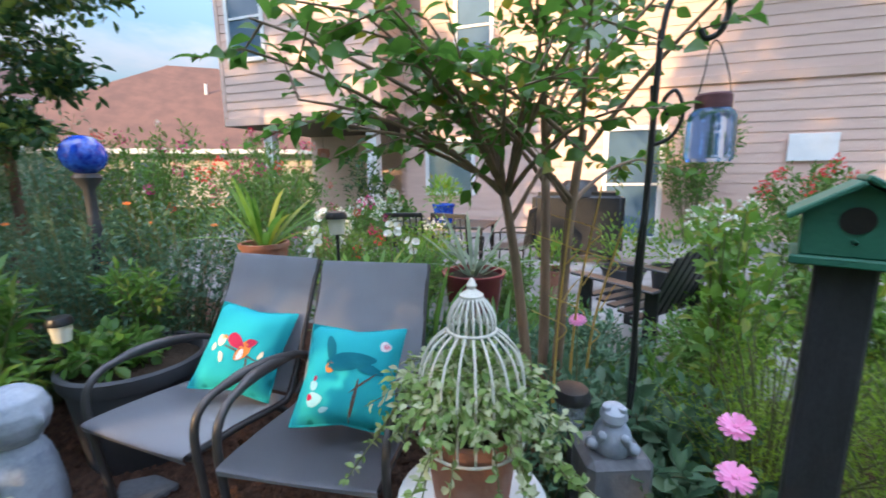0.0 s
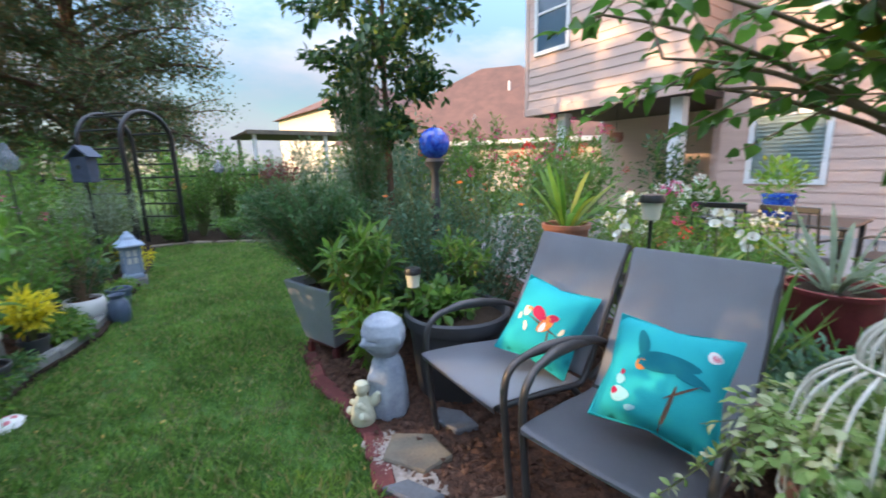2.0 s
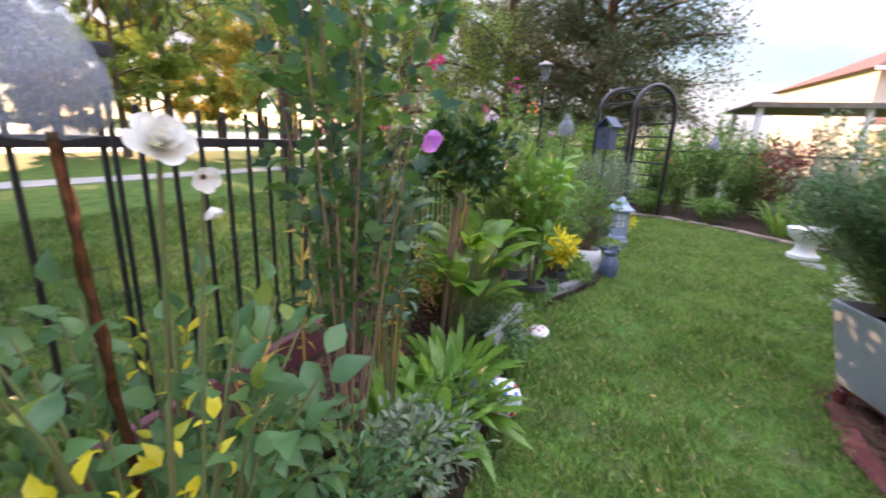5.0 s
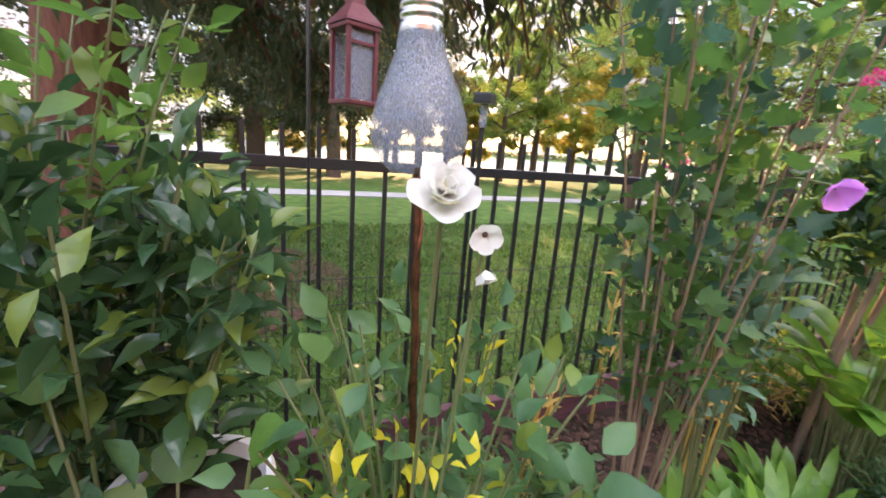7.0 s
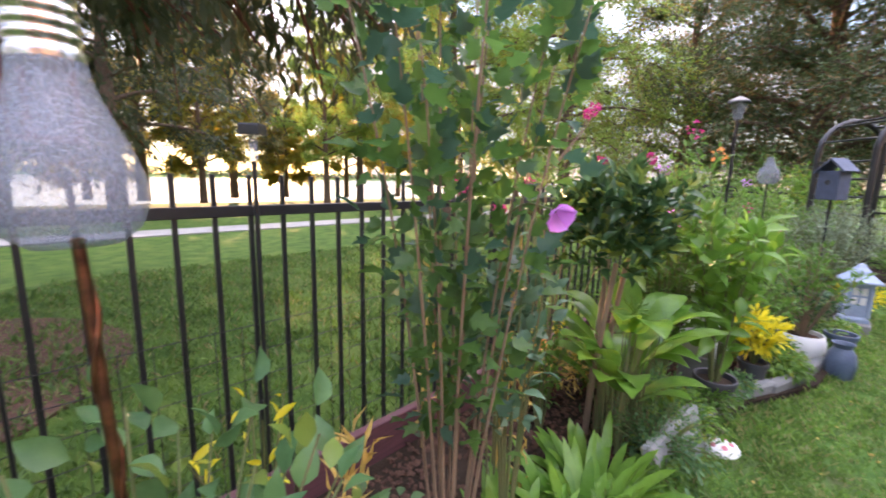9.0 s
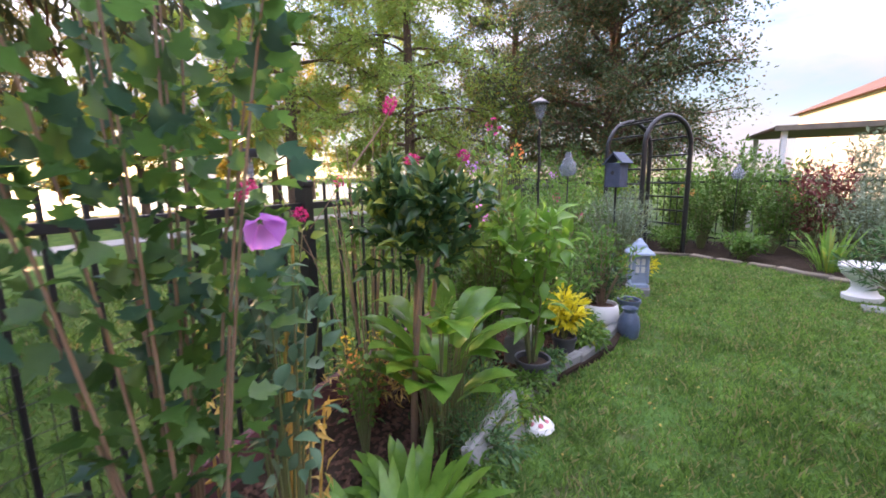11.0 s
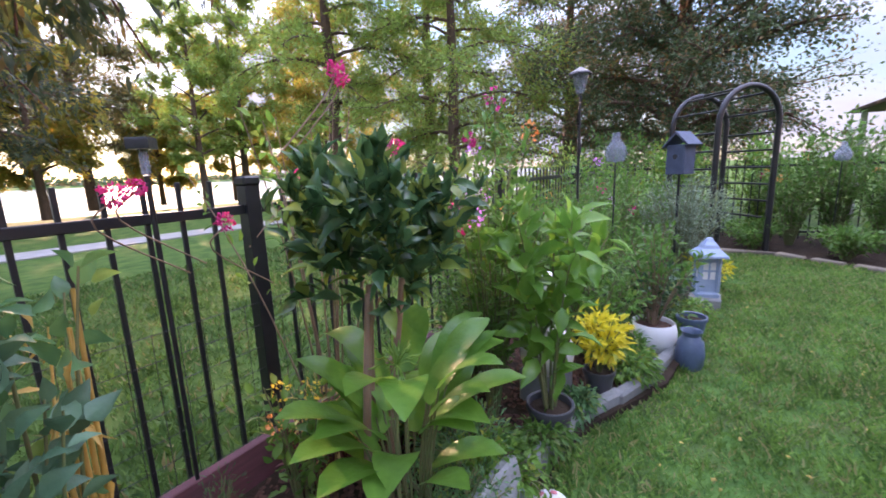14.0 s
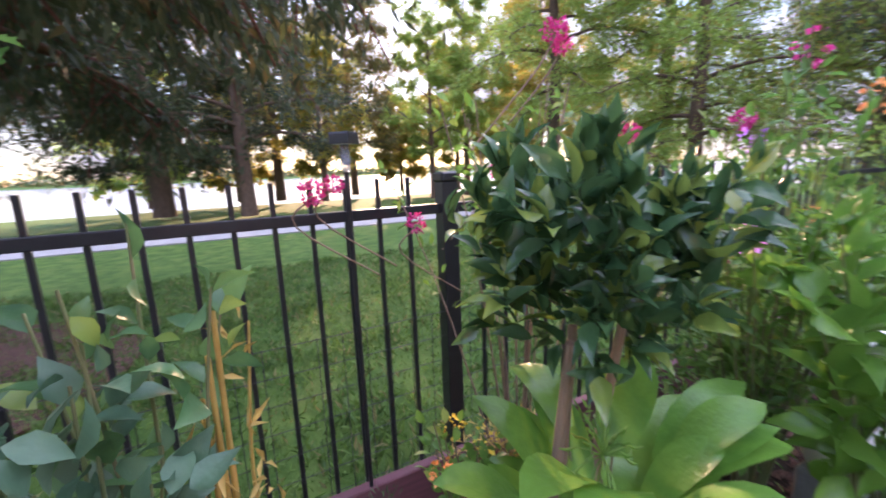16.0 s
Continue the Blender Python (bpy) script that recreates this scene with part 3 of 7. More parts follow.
    if heart:
        part("heart", lathe([(0, -size * .02), (size * .09, 0), (size * .07, size * .07), (0, size * .1)], 10, m=Matrix.Translation(at) @ q.to_matrix().to_4x4()), heart, ob)
    return ob


def panicle(parent, at, size, lmat, n=90, name="flower_head", seed=0, tall=1.2):
    """A loose head of many crinkled small flowers."""
    rng = np.random.default_rng(seed)
    p = unit(rng.normal(0, 1, (n, 3))) * rng.uniform(0.35, 1, (n, 1)) ** 0.5 * size * 0.5 * np.array((1, 1, tall))
    return leaves(name, T_LITE, p + np.array(at), p + rng.normal(0, 0.02, (n, 3)), size * 0.24 * rng.uniform(0.6, 1.2, n), 0.9, lmat, parent, rng, 1.5)


def tree(name, at, height, crown, trunk_r, lmat, label, seed=0, limbs=16, twigs=9, per=26, size=0.07, ratio=0.5, tmpl=T_LITE, bark=BARK, clear=0.3, lean=(0, 0),
         droop=0.15, rise=0.35, spray=0.35, taper=0.55, curtain=0.0, short=0.0, fan=None):
    """A tree: a tapered trunk, limbs with twigs, and a crown of leaf sprays round the twigs."""
    rng = np.random.default_rng(seed)
    th = thing(name, pose(*at), label, "tree")
    if tmpl is T_LITE and not curtain:
        per, size = int(per * 1.6), size * 0.68
    s = np.linspace(0, 1, 9)
    tr = np.stack((lean[0] * s ** 1.5 + rng.normal(0, trunk_r * 0.5, 9) * s, lean[1] * s ** 1.5 + rng.normal(0, trunk_r * 0.5, 9) * s, height * 0.97 * s), -1)
    V, F = tube_arrays(tr, [trunk_r * 1.35, trunk_r, trunk_r * 0.8, trunk_r * 0.5, trunk_r * 0.12], 10)
    part("trunk", raw_mesh("trunk", V, F, bark, True), bark, th)
    paths, P, D, limb_paths = [], [], [], []
    for i in range(limbs):
        f = clear + (1 - clear) * (i + rng.uniform(0, 1)) / limbs
        b = np.array([np.interp(f, s, tr[:, c]) for c in range(3)])
        a = 2.4 * i + rng.uniform(-0.4, 0.4)
        if fan:
            a = radians(fan[0] + fan[1] * (2 * ((0.618 * i) % 1) - 1))
        u = (f - clear) / (1 - clear)
        ln = crown * (1 - taper * u) * rng.uniform(0.7, 1.1) * min(1.0, 0.55 + 2.5 * u) * (1 - short * max(0.0, math.sin(a)))
        e = b + ln * np.array((math.cos(a), math.sin(a), rise * (0.4 + u) + rng.uniform(-0.1, 0.15)))
        mid = (b + e) / 2 + np.array((0, 0, 0.12 * ln))
        q = np.linspace(0, 1, 6)[:, None]
        lp = (1 - q) ** 2 * b + 2 * q * (1 - q) * mid + q ** 2 * e
        lp[:, 2] -= droop * ln * q[:, 0] ** 2
        lr = trunk_r * (0.42 - 0.3 * u)
        limb_paths.append((lp, (lr, lr * 0.2)))
        for j in range(twigs):
            w = rng.uniform(0.3, 1.0)
            c = np.array([np.interp(w, q[:, 0], lp[:, k]) for k in range(3)])
            tl = ln * spray * rng.uniform(0.6, 1.2)
            dr = unit(rng.normal(0, 1, 3) * np.array((1, 1, 0.6)) + 0.5 * unit(e - b) - np.array((0, 0, curtain)))
            te = c + tl * dr
            te[2] -= droop * tl
            paths.append((np.array((c, (c + te) / 2 + np.array((0, 0, 0.05 * tl)), te)), (lr * 0.22, lr * 0.08)))
            t = rng.uniform(0.1, 1.05, per)[:, None]
            P.append(c + (te - c) * t + np.clip(rng.normal(0, 0.16, (per, 3)), -0.3, 0.3) * tl)
            D.append(np.repeat(dr[None], per, 0) * 0.6 + rng.normal(0, 0.6, (per, 3)) - np.array((0, 0, 0.2 + curtain)))
    for q in limb_paths:
        tubes("limb", [q], bark, th, 6)
    tubes("twigwork", paths, bark, th, 4)["kind"] = "stuff"
    P, D = np.concatenate(P), np.concatenate(D)
    leaves("crown", tmpl, P, D, size * rng.uniform(0.6, 1.2, len(P)), ratio, lmat, th, rng, 1.0)
    return th


def pot(parent, r, h, material, name="pot", rim=0.02, soil=True, flare=0.78, z=0.0, seg=30):
    p = lathe([(0, z), (r * flare * 0.98, z), (r * flare, z + 0.01), (r * 0.97, z + h - rim * 1.6), (r * 1.05, z + h - rim * 1.5), (r * 1.06, z + h - 0.004), (r * 1.02, z + h), (r * 0.93, z + h - 0.004), (r * 0.9, z + h - 0.04), (0, z + h - 0.045)], seg)
    ob = part(name, p, material, parent)
    if soil:
        part("soil", lathe([(r * 0.9, z + h - 0.036), (r * 0.5, z + h - 0.028), (0, z + h - 0.024)], 18), SOIL, parent)
    return ob


# ---- the ground, lawn and beds ----
def profile_sheet(name, ys, zs, x0, x1, nx, material):
    xs = np.linspace(x0, x1, nx)
    V = [(x, y, z) for y, z in zip(ys, zs) for x in xs]
    F = [(i * nx + j, i * nx + j + 1, (i + 1) * nx + j + 1, (i + 1) * nx + j) for i in range(len(ys) - 1) for j in range(nx - 1)]
    return part(name, raw_mesh(name, V, F, material), material)


def flat(name, pts, z, material, label, thick=0.0, category="", kind="structure"):
    b = bmesh.new()
    f = b.faces.new([b.verts.new((x, y, z)) for x, y in pts])
    if thick:
        r = bmesh.ops.extrude_face_region(b, geom=[f])
        bmesh.ops.translate(b, vec=(0, 0, -thick), verts=[v for v in r["geom"] if isinstance(v, bmesh.types.BMVert)])
    bmesh.ops.triangulate(b, faces=b.faces[:])
    return tagged(part(name, b, material, smooth=False), label, category or name, kind=kind)


tagged(profile_sheet("ground", [900, 60, 14, 0, -14, -27, -31, -34, -262, -268, -2500], [0, 0, 0, 0, -0.05, -0.25, -0.9, -1.5, -1.5, 0.4, 0.6], -2500, 2500, 9, PARK),
       "mown green park grass running down to the lake", "ground", kind="structure")
tagged(profile_sheet("water", [-29.0, -150, -266], [-0.62, -0.62, -0.62], -900, 900, 5, WATER), "calm lake with the bright evening sky's reflection in its pale colour", "water", kind="structure")
FENCE_EDGE = [(2.2, -0.82), (-0.6, -0.84), (-1.9, -0.88), (-3.0, -0.97), (-3.7, -0.86), (-4.4, -0.54), (-5.5, -0.38), (-7.1, -0.22), (-9.0, -0.15)]
HOUSE_EDGE = [(2.2, 0.42), (-0.5, 0.44), (-1.5, 0.55), (-2.0, 0.68), (-2.5, 0.62), (-3.0, 0.70), (-4.0, 1.15), (-5.0, 1.75), (-6.0, 2.2), (-7.2, 2.35)]
LAWN = FENCE_EDGE + [(-9.05, 0.4), (-8.3, 1.45)] + HOUSE_EDGE[::-1]
flat("lawn", LAWN, 0.012, TURF, "short green lawn with a few bare brown patches", 0.01)
flat("bed_fence_side", [(2.2, -0.80)] + FENCE_EDGE + [(-9.0, -1.2), (-9.0, -2.0), (2.2, -2.0)], 0.055, SOIL, "dark soil planting bed along the fence", 0.05, "flower bed")
flat("bed_house_side", HOUSE_EDGE + [(-7.2, 4.4), (-3.2, 3.2), (-0.2, 2.7), (2.2, 2.7)], 0.03, MULCH, "mulched planting bed under the chairs and pots", 0.025, "flower bed")
flat("bed_far_end", [(-9.0, -1.0), (-9.05, 0.4), (-8.3, 1.45), (-7.2, 2.35), (-7.2, 4.4), (-11, 4.4), (-11, -1.0)], 0.045, SOIL, "dark soil bed closing the end of the lawn", 0.04, "flower bed")
flat("patio", [(-7.2, 4.4), (-3.2, 3.2), (-0.2, 2.7), (6, 2.7), (6, 9.2), (-9, 9.2)], 0.02, PATIO, "pale gravel and concrete patio behind the house", 0.015, "patio")
flat("park_path", [(60, -13.2), (-60, -10.0), (-60, -11.1), (60, -14.4)], -0.015, PATHC, "pale concrete footpath across the park grass", 0.05, "path")


flat("tree_ring", [(0.45 + 1.75 * math.cos(a), -4.75 + 1.55 * math.sin(a)) for a in np.linspace(0, 2 * math.pi, 28, endpoint=False)], 0.004, MULCH, "brown mulch ring round the foot of the tall cypress", 0.03, "mulch")


def inside(poly, x, y):
    hit = np.zeros(len(x), bool)
    for (x0, y0), (x1, y1) in zip(poly, poly[1:] + poly[:1]):
        c = ((y0 > y) != (y1 > y)) & (x < (x1 - x0) * (y - y0) / (y1 - y0 + 1e-12) + x0)
        hit ^= c
    return hit


def grass(name, n, xr, yr, size, label, seed, poly=None, z=0.012, far=None, material=GRASS):
    rng = np.random.default_rng(seed)
    x = rng.uniform(*xr, n) if far is None else far + (xr[1] - far) * (1 - rng.uniform(0, 1, n) ** 1.35)
    y = rng.uniform(*yr, n)
    if poly:
        k = inside(poly, x, y)
        x, y = x[k], y[k]
    lush = np.array([0.75 * noise.noise((a * 1.7, b * 1.7, 0.0)) + 0.6 * noise.noise((a * 7.0, b * 7.0, 3.0)) for a, b in zip(x, y)])
    k = lush > -0.7 + rng.uniform(-0.25, 0.25, len(x))
    x, y, lush = x[k], y[k], lush[k]
    P = np.stack((x, y, np.full(len(x), z)), -1)
    D = np.stack((rng.normal(0, 0.75, len(x)), rng.normal(0, 0.75, len(x)), np.ones(len(x))), -1)
    ob = leaves(name, T_LITE, P, D, size * (0.85 + 0.75 * lush) * rng.uniform(0.6, 1.3, len(x)), 0.17, material, None, rng, 2.0)
    return tagged(ob, label, "grass", kind="stuff")


grass("lawn_grass", 235000, (-9.0, 1.0), (-1.0, 2.4), 0.058, "short blades of green lawn grass", 3, LAWN, far=-9.0)
grass("park_grass", 70000, (-8.5, 1.5), (-7.5, -2.02), 0.085, "blades of park grass beyond the fence", 4, z=-0.02, material=PARKBLADE)


# ---- the fence ----
def make_fence():
    th = thing("fence", (0, 0, 0), "black metal picket fence with square posts and one top rail", "fence", kind="structure")
    Y = -2.1
    pk = part("picket", box(-0.008, 0.008, -0.008, 0.008, 0.06, 1.37, 0.002), BLACK, th, smooth=False, m=pose(3.2, Y, 0))
    post = part("post", box(-0.034, 0.034, -0.034, 0.034, 0, 1.345, 0.003), BLACK, th, smooth=False, m=pose(-2.8, Y, 0))
    cap = part("post_cap", box(-0.04, 0.04, -0.04, 0.04, 1.345, 1.385, 0.008), BLACK, post, smooth=False)
    posts = [-2.8 + 2.6 * k for k in range(-4, 3)]
    for x in posts:
        if abs(x + 2.8) > 0.1:
            o = post.copy(); scene.collection.objects.link(o); o.matrix_basis = pose(x, Y, 0)
            c = cap.copy(); scene.collection.objects.link(c); c.parent = o
    for x in posts[:-1]:
        part("rail", box(x + 0.034, x + 2.566, Y - 0.014, Y + 0.014, 1.225, 1.263, 0.003), BLACK, th, smooth=False)
        part("rail", box(x + 0.034, x + 2.566, Y - 0.012, Y + 0.012, 0.12, 0.15, 0.003), BLACK, th, smooth=False)
        for i in range(20):
            o = pk.copy(); scene.collection.objects.link(o); o.matrix_basis = pose(x + 0.165 + 0.1194 * i, Y, 0)
    bpy.data.objects.remove(pk)
    wires = [([(-12, Y + 0.02, z), (-6, Y + 0.024, z + 0.01), (2, Y + 0.02, z)], 0.0018) for z in np.linspace(0.1, 0.82, 8)]
    wires += [([(x, Y + 0.023, 0.05), (x, Y + 0.021, 0.45), (x, Y + 0.023, 0.83)], 0.0016) for x in np.arange(-9, 2.0, 0.09)]
    tubes("wire_mesh", wires, BLACK, th, 4, "thin dark wire mesh")
    # the fence across the end of the garden
    th2 = thing("end_fence", (0, 0, 0), "black metal picket fence at the end of the garden", "fence", kind="structure")
    for x, z in ((-10.6, 1.24), (-10.6, 0.15)):
        part("rail", box(x - 0.012, x + 0.012, -2.0, 5.2, z, z + 0.035), BLACK, th2, smooth=False)
    p0 = None
    for y in np.arange(-2.0, 5.2, 0.116):
        if p0 is None:
            p0 = part("picket", box(-0.008, 0.008, -0.008, 0.008, 0.04, 1.37), BLACK, th2, smooth=False, m=pose(-10.6, y, 0))
        else:
            o = p0.copy(); scene.collection.objects.link(o); o.matrix_basis = pose(-10.6, y, 0)


make_fence()
bd = thing("board_edging", (0, 0, 0), "weathered brown timber boards holding the bed along the fence", "edging", kind="structure")
for x in (-7.4, -5.0, -2.6, -0.2):
    part("board", box(x - 1.19, x + 1.19, -2.03, -1.985, 0.0, 0.24, 0.004), RUSTY, bd, smooth=False)


# ---- stone edging ----
def edging(name, line, material, label, size=(0.3, 0.07, 0.12), gap=0.02, seed=0, tilt=3.0):
    th = thing(name, (0, 0, 0), label, "edging", kind="structure")
    rng = random.Random(seed)
    base = [None, None, None]
    for (x0, y0), (x1, y1) in zip(line, line[1:]):
        L = math.hypot(x1 - x0, y1 - y0)
        k = max(1, round(L / (size[0] + gap)))
        a = math.degrees(math.atan2(y1 - y0, x1 - x0))
        for i in range(k):
            t = (i + 0.5) / k
            j = rng.randrange(3)
            if base[j] is None:
                b = box(-size[0] / 2, size[0] / 2, -size[1] / 2, size[1] / 2, -0.04, size[2], 0.012, seg=1)
                for v in b.verts:
                    v.co += Vector(noise.noise_vector(v.co * 9 + Vector((j * 7, 0, 0)))) * 0.012
                me = bpy.data.meshes.new("block")
                bmesh.ops.recalc_face_normals(b, faces=b.faces); b.to_mesh(me); b.free(); me.materials.append(material)
                base[j] = me
            part("block", base[j], material, th, m=pose(x0 + (x1 - x0) * t, y0 + (y1 - y0) * t, 0.0, rng.uniform(-tilt, tilt), rng.uniform(-tilt, tilt), a + rng.uniform(-4, 4)))
    return th


edging("concrete_edging", [(-1.9, -0.93), (-3.0, -1.02), (-3.7, -0.93), (-4.4, -0.62), (-5.5, -0.46), (-7.1, -0.30)], CONC, "weathered grey concrete slabs set on edge beside the lawn", (0.42, 0.07, 0.12), 0.03, 2, 5)
edging("brick_edging", [(-1.05, 0.50), (-1.5, 0.58), (-1.9, 0.70), (-2.25, 0.70), (-2.6, 0.66), (-3.0, 0.74)], BRICK, "dark maroon bricks laid along the lawn", (0.2, 0.1, 0.045), 0.02, 5, 4)
edging("paver_edging", [(-9.05, -0.2), (-9.05, 0.42), (-8.3, 1.47), (-7.3, 2.3)], TAN, "tan concrete pavers round the far flower bed", (0.34, 0.12, 0.08), 0.03, 6, 3)


def slab(at, w, d, material, label, rz=0, n=6, seed=0, h=0.035):
    rng = random.Random(seed)
    b = bmesh.new()
    vs = [b.verts.new((w * math.cos(2 * math.pi * i / n + 0.4) * rng.uniform(0.85, 1.15), d * math.sin(2 * math.pi * i / n + 0.4) * rng.uniform(0.85, 1.15), 0)) for i in range(n)]
    f = b.faces.new(vs)
    r = bmesh.ops.extrude_face_region(b, geom=[f])
    bmesh.ops.translate(b, vec=(0, 0, h), verts=[v for v in r["geom"] if isinstance(v, bmesh.types.BMVert)])
    bmesh.ops.bevel(b, geom=b.edges[:], offset=0.008, segments=1, affect="EDGES")
    return tagged(part("flagstone", b, material, smooth=False, m=pose(at[0], at[1], at[2], rng.uniform(-2, 2), rng.uniform(-2, 2), rz)), label, "flagstone", "flagstones by the chairs")


slab((-1.62, 0.80, 0.025), 0.19, 0.14, TAN, "brown irregular flagstone lying on mulch", 20, 5, 1)
slab((-1.72, 1.08, 0.025), 0.13, 0.09, SLATE, "blue-grey slate flagstone lying on mulch", 10, 5, 2)
slab((-1.42, 0.66, 0.025), 0.15, 0.06, SLATE, "blue-grey slate flagstone lying on mulch", 35, 4, 3)
slab((-1.18, 0.64, 0.025), 0.13, 0.08, SLATE, "blue-grey slate flagstone lying on mulch", -10, 5, 4)
slab((-1.1, 0.85, 0.025), 0.17, 0.12, TAN, "brown irregular flagstone lying on mulch", 50, 6, 5)
slab((-0.75, 0.62, 0.025), 0.18, 0.12, SLATE, "blue-grey slate flagstone lying on mulch", 0, 6, 6)
slab((-0.45, 0.75, 0.025), 0.16, 0.12, TAN, "brown irregular flagstone lying on mulch", 25, 5, 7)


def scatter_bits(name, n, xr, yr, size, material, label, seed, z=0.035):
    rng = np.random.default_rng(seed)
    P = np.stack((rng.uniform(*xr, n), rng.uniform(*yr, n), np.full(n, z)), -1)
    T = (np.array([(-.5, 0, 0), (.5, 0, 0), (.4, 1, 0), (-.4, 1, .1), (0, .5, .45)], float), np.array([(0, 1, 4), (1, 2, 4), (2, 3, 4), (3, 0, 4)]))
    D = np.stack((rng.normal(0, 1, n), rng.normal(0, 1, n), rng.uniform(0, 0.25, n)), -1)
    return tagged(leaves(name, T, P, D, size * rng.uniform(0.5, 1.5, n), 0.6, material, None, rng, 0.3), label, "ground cover", kind="stuff")


slab((-6.44, 1.79, 0.01), 0.2, 0.16, CONC, "grey stepping stone sunk in the lawn", 0, 4, 8)
scatter_bits("pebbles", 3500, (-1.85, -1.35), (0.62, 0.78), 0.014, PEBBLE, "small pale and brown pebbles behind the bricks", 1)
scatter_bits("mulch_chips", 7000, (-3.2, 0.6), (0.7, 2.4), 0.03, MULCH, "reddish-brown bark mulch chips", 2)
scatter_bits("fallen_leaves", 80, (-6.5, -0.8), (-0.75, 0.6), 0.017, STRAW, "dry leaf bits lying in the lawn", 7, 0.04)
scatter_bits("soil_crumbs", 6500, (-5.0, 0.8), (-1.95, -0.95), 0.03, MULCH, "brown leaf litter and bark on the bed", 3, 0.058)


# ---- the house ----
def wall_boards(th, x0, x1, y, z0, z1, holes=(), along="x", step=0.185, face=-1):
    """Lapped siding: one board a course, cut round the openings."""
    z = z0
    while z < z1 - 0.02:
        h = min(step, z1 - z)
        spans = [(x0, x1)]
        for a, b, c, d in holes:
            if z + h > c + 0.01 and z < d - 0.01:
                spans = [s for u, v in spans for s in ((u, min(v, a)), (max(u, b), v)) if s[1] - s[0] > 0.02]
        for u, v in spans:
            b = bmesh.new()
            if along == "x":
                c = [(u, y + face * 0.022, z), (v, y + face * 0.022, z), (v, y + face * 0.006, z + h), (u, y + face * 0.006, z + h), (u, y, z), (v, y, z), (v, y, z + h), (u, y, z + h)]
            else:
                c = [(y + face * 0.022, u, z), (y + face * 0.022, v, z), (y + face * 0.006, v, z + h), (y + face * 0.006, u, z + h), (y, u, z), (y, v, z), (y, v, z + h), (y, u, z + h)]
            vs = [b.verts.new(p) for p in c]
            for f in ((0, 1, 2, 3), (4, 5, 6, 7), (0, 1, 5, 4), (3, 2, 6, 7), (0, 4, 7, 3), (1, 5, 6, 2)):
                b.faces.new([vs[i] for i in f])
            part("siding_board", b, SIDING, th, smooth=False)
        z += step


def window(th, x0, x1, y, z0, z1, blind=False, mullion=True):
    w = part("window", box(x0, x1, y - 0.02, y + 0.01, z0, z1), PANE if not blind else BLIND, th, "dark reflecting window pane" if not blind else "grey-green louvred blind behind glass", smooth=False)
    t = 0.09
    for a, b, c, d in ((x0 - t, x1 + t, z1, z1 + t), (x0 - t, x1 + t, z0 - t, z0), (x0 - t, x0, z0, z1), (x1, x1 + t, z0, z1)):
        part("frame", box(a, b, y - 0.06, y + 0.005, c, d, 0.006), WHITE, w, smooth=False)
    if mullion and not blind:
        zm = (z0 + z1) / 2
        part("glazing_bar", box(x0, x1, y - 0.045, y - 0.018, zm - 0.025, zm + 0.025), WHITE, w, smooth=False)
    if blind:
        for k in range(16):
            zz = z0 + (z1 - z0) * (k + 0.5) / 16
            part("slat", box(x0 + 0.01, x1 - 0.01, y - 0.05, y - 0.025, zz - 0.02, zz + 0.02, m=None), BLIND, w, smooth=False)


def house():
    th = thing("house", (0, 0, 0), "two-storey house with peach lap siding and white window trim", "house")
    YB, YM = 8.0, 9.2
    hb = [(-7.55, -6.7, 3.95, 5.6)]
    hm = [(-3.3, -2.3, 0.95, 2.05), (-2.6, -1.9, 3.75, 5.1), (-0.35, 0.6, 3.7, 5.0), (0.55, 1.5, 0.05, 2.15)]
    part("wall", box(-7.9, -3.9, YB, YB + 0.2, 2.6, 6.6), SIDING, th, smooth=False)
    part("wall", box(-4.1, -3.9, YB + 0.2, YM + 0.2, 2.6, 6.6), SIDING, th, smooth=False)
    part("wall", box(-3.9, 10, YM, YM + 0.2, 0, 6.6), SIDING, th, smooth=False)
    part("wall", box(-7.9, -3.9, 11.2, 11.4, 0, 2.6), SIDING, th, "shaded porch wall", smooth=False)
    part("wall", box(-7.9, -7.7, YB + 0.2, 16, 2.6, 6.6), SIDING, th, smooth=False)
    part("wall", box(-4.1, -3.9, 9.4, 11.2, 0, 2.6), SIDING, th, smooth=False)
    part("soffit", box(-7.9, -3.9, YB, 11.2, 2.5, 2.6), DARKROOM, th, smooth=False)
    part("beam", box(-7.95, -3.85, YB - 0.03, YB + 0.12, 2.50, 2.68, 0.01), SIDING, th, smooth=False)
    wall_boards(th, -7.86, -3.94, YB, 2.68, 6.6, hb)
    wall_boards(th, YB, YM, -3.9, 2.68, 6.6, (), "y", face=1)
    wall_boards(th, -3.86, 10, YM, 3.08, 6.6, hm)
    wall_boards(th, -3.86, 10, YM, 0.0, 2.92, hm)
    part("trim_band", box(-3.9, 10, YM - 0.06, YM + 0.0, 2.92, 3.08, 0.008), SIDING, th, smooth=False)
    for x in (-7.92, -3.98):
        part("corner_board", box(x - 0.02, x + 0.08, YB - 0.035, YB + 0.05, 2.68, 6.6, 0.006), SIDING, th, smooth=False)
    part("roof", box(-8.4, 10.5, 7.5, 16, 6.6, 6.8), ROOF, th, smooth=False)
    for a, b, c, d in hb:
        window(th, a, b, YB, c, d)
    for i, (a, b, c, d) in enumerate(hm):
        window(th, a, b, YM, c, d, blind=i == 0)
    for x in (-7.0, -4.3):
        part("porch_post", box(x - 0.12, x + 0.12, YB + 0.25, YB + 0.49, 0, 2.5, 0.012), WHITE, th, smooth=False)


house()


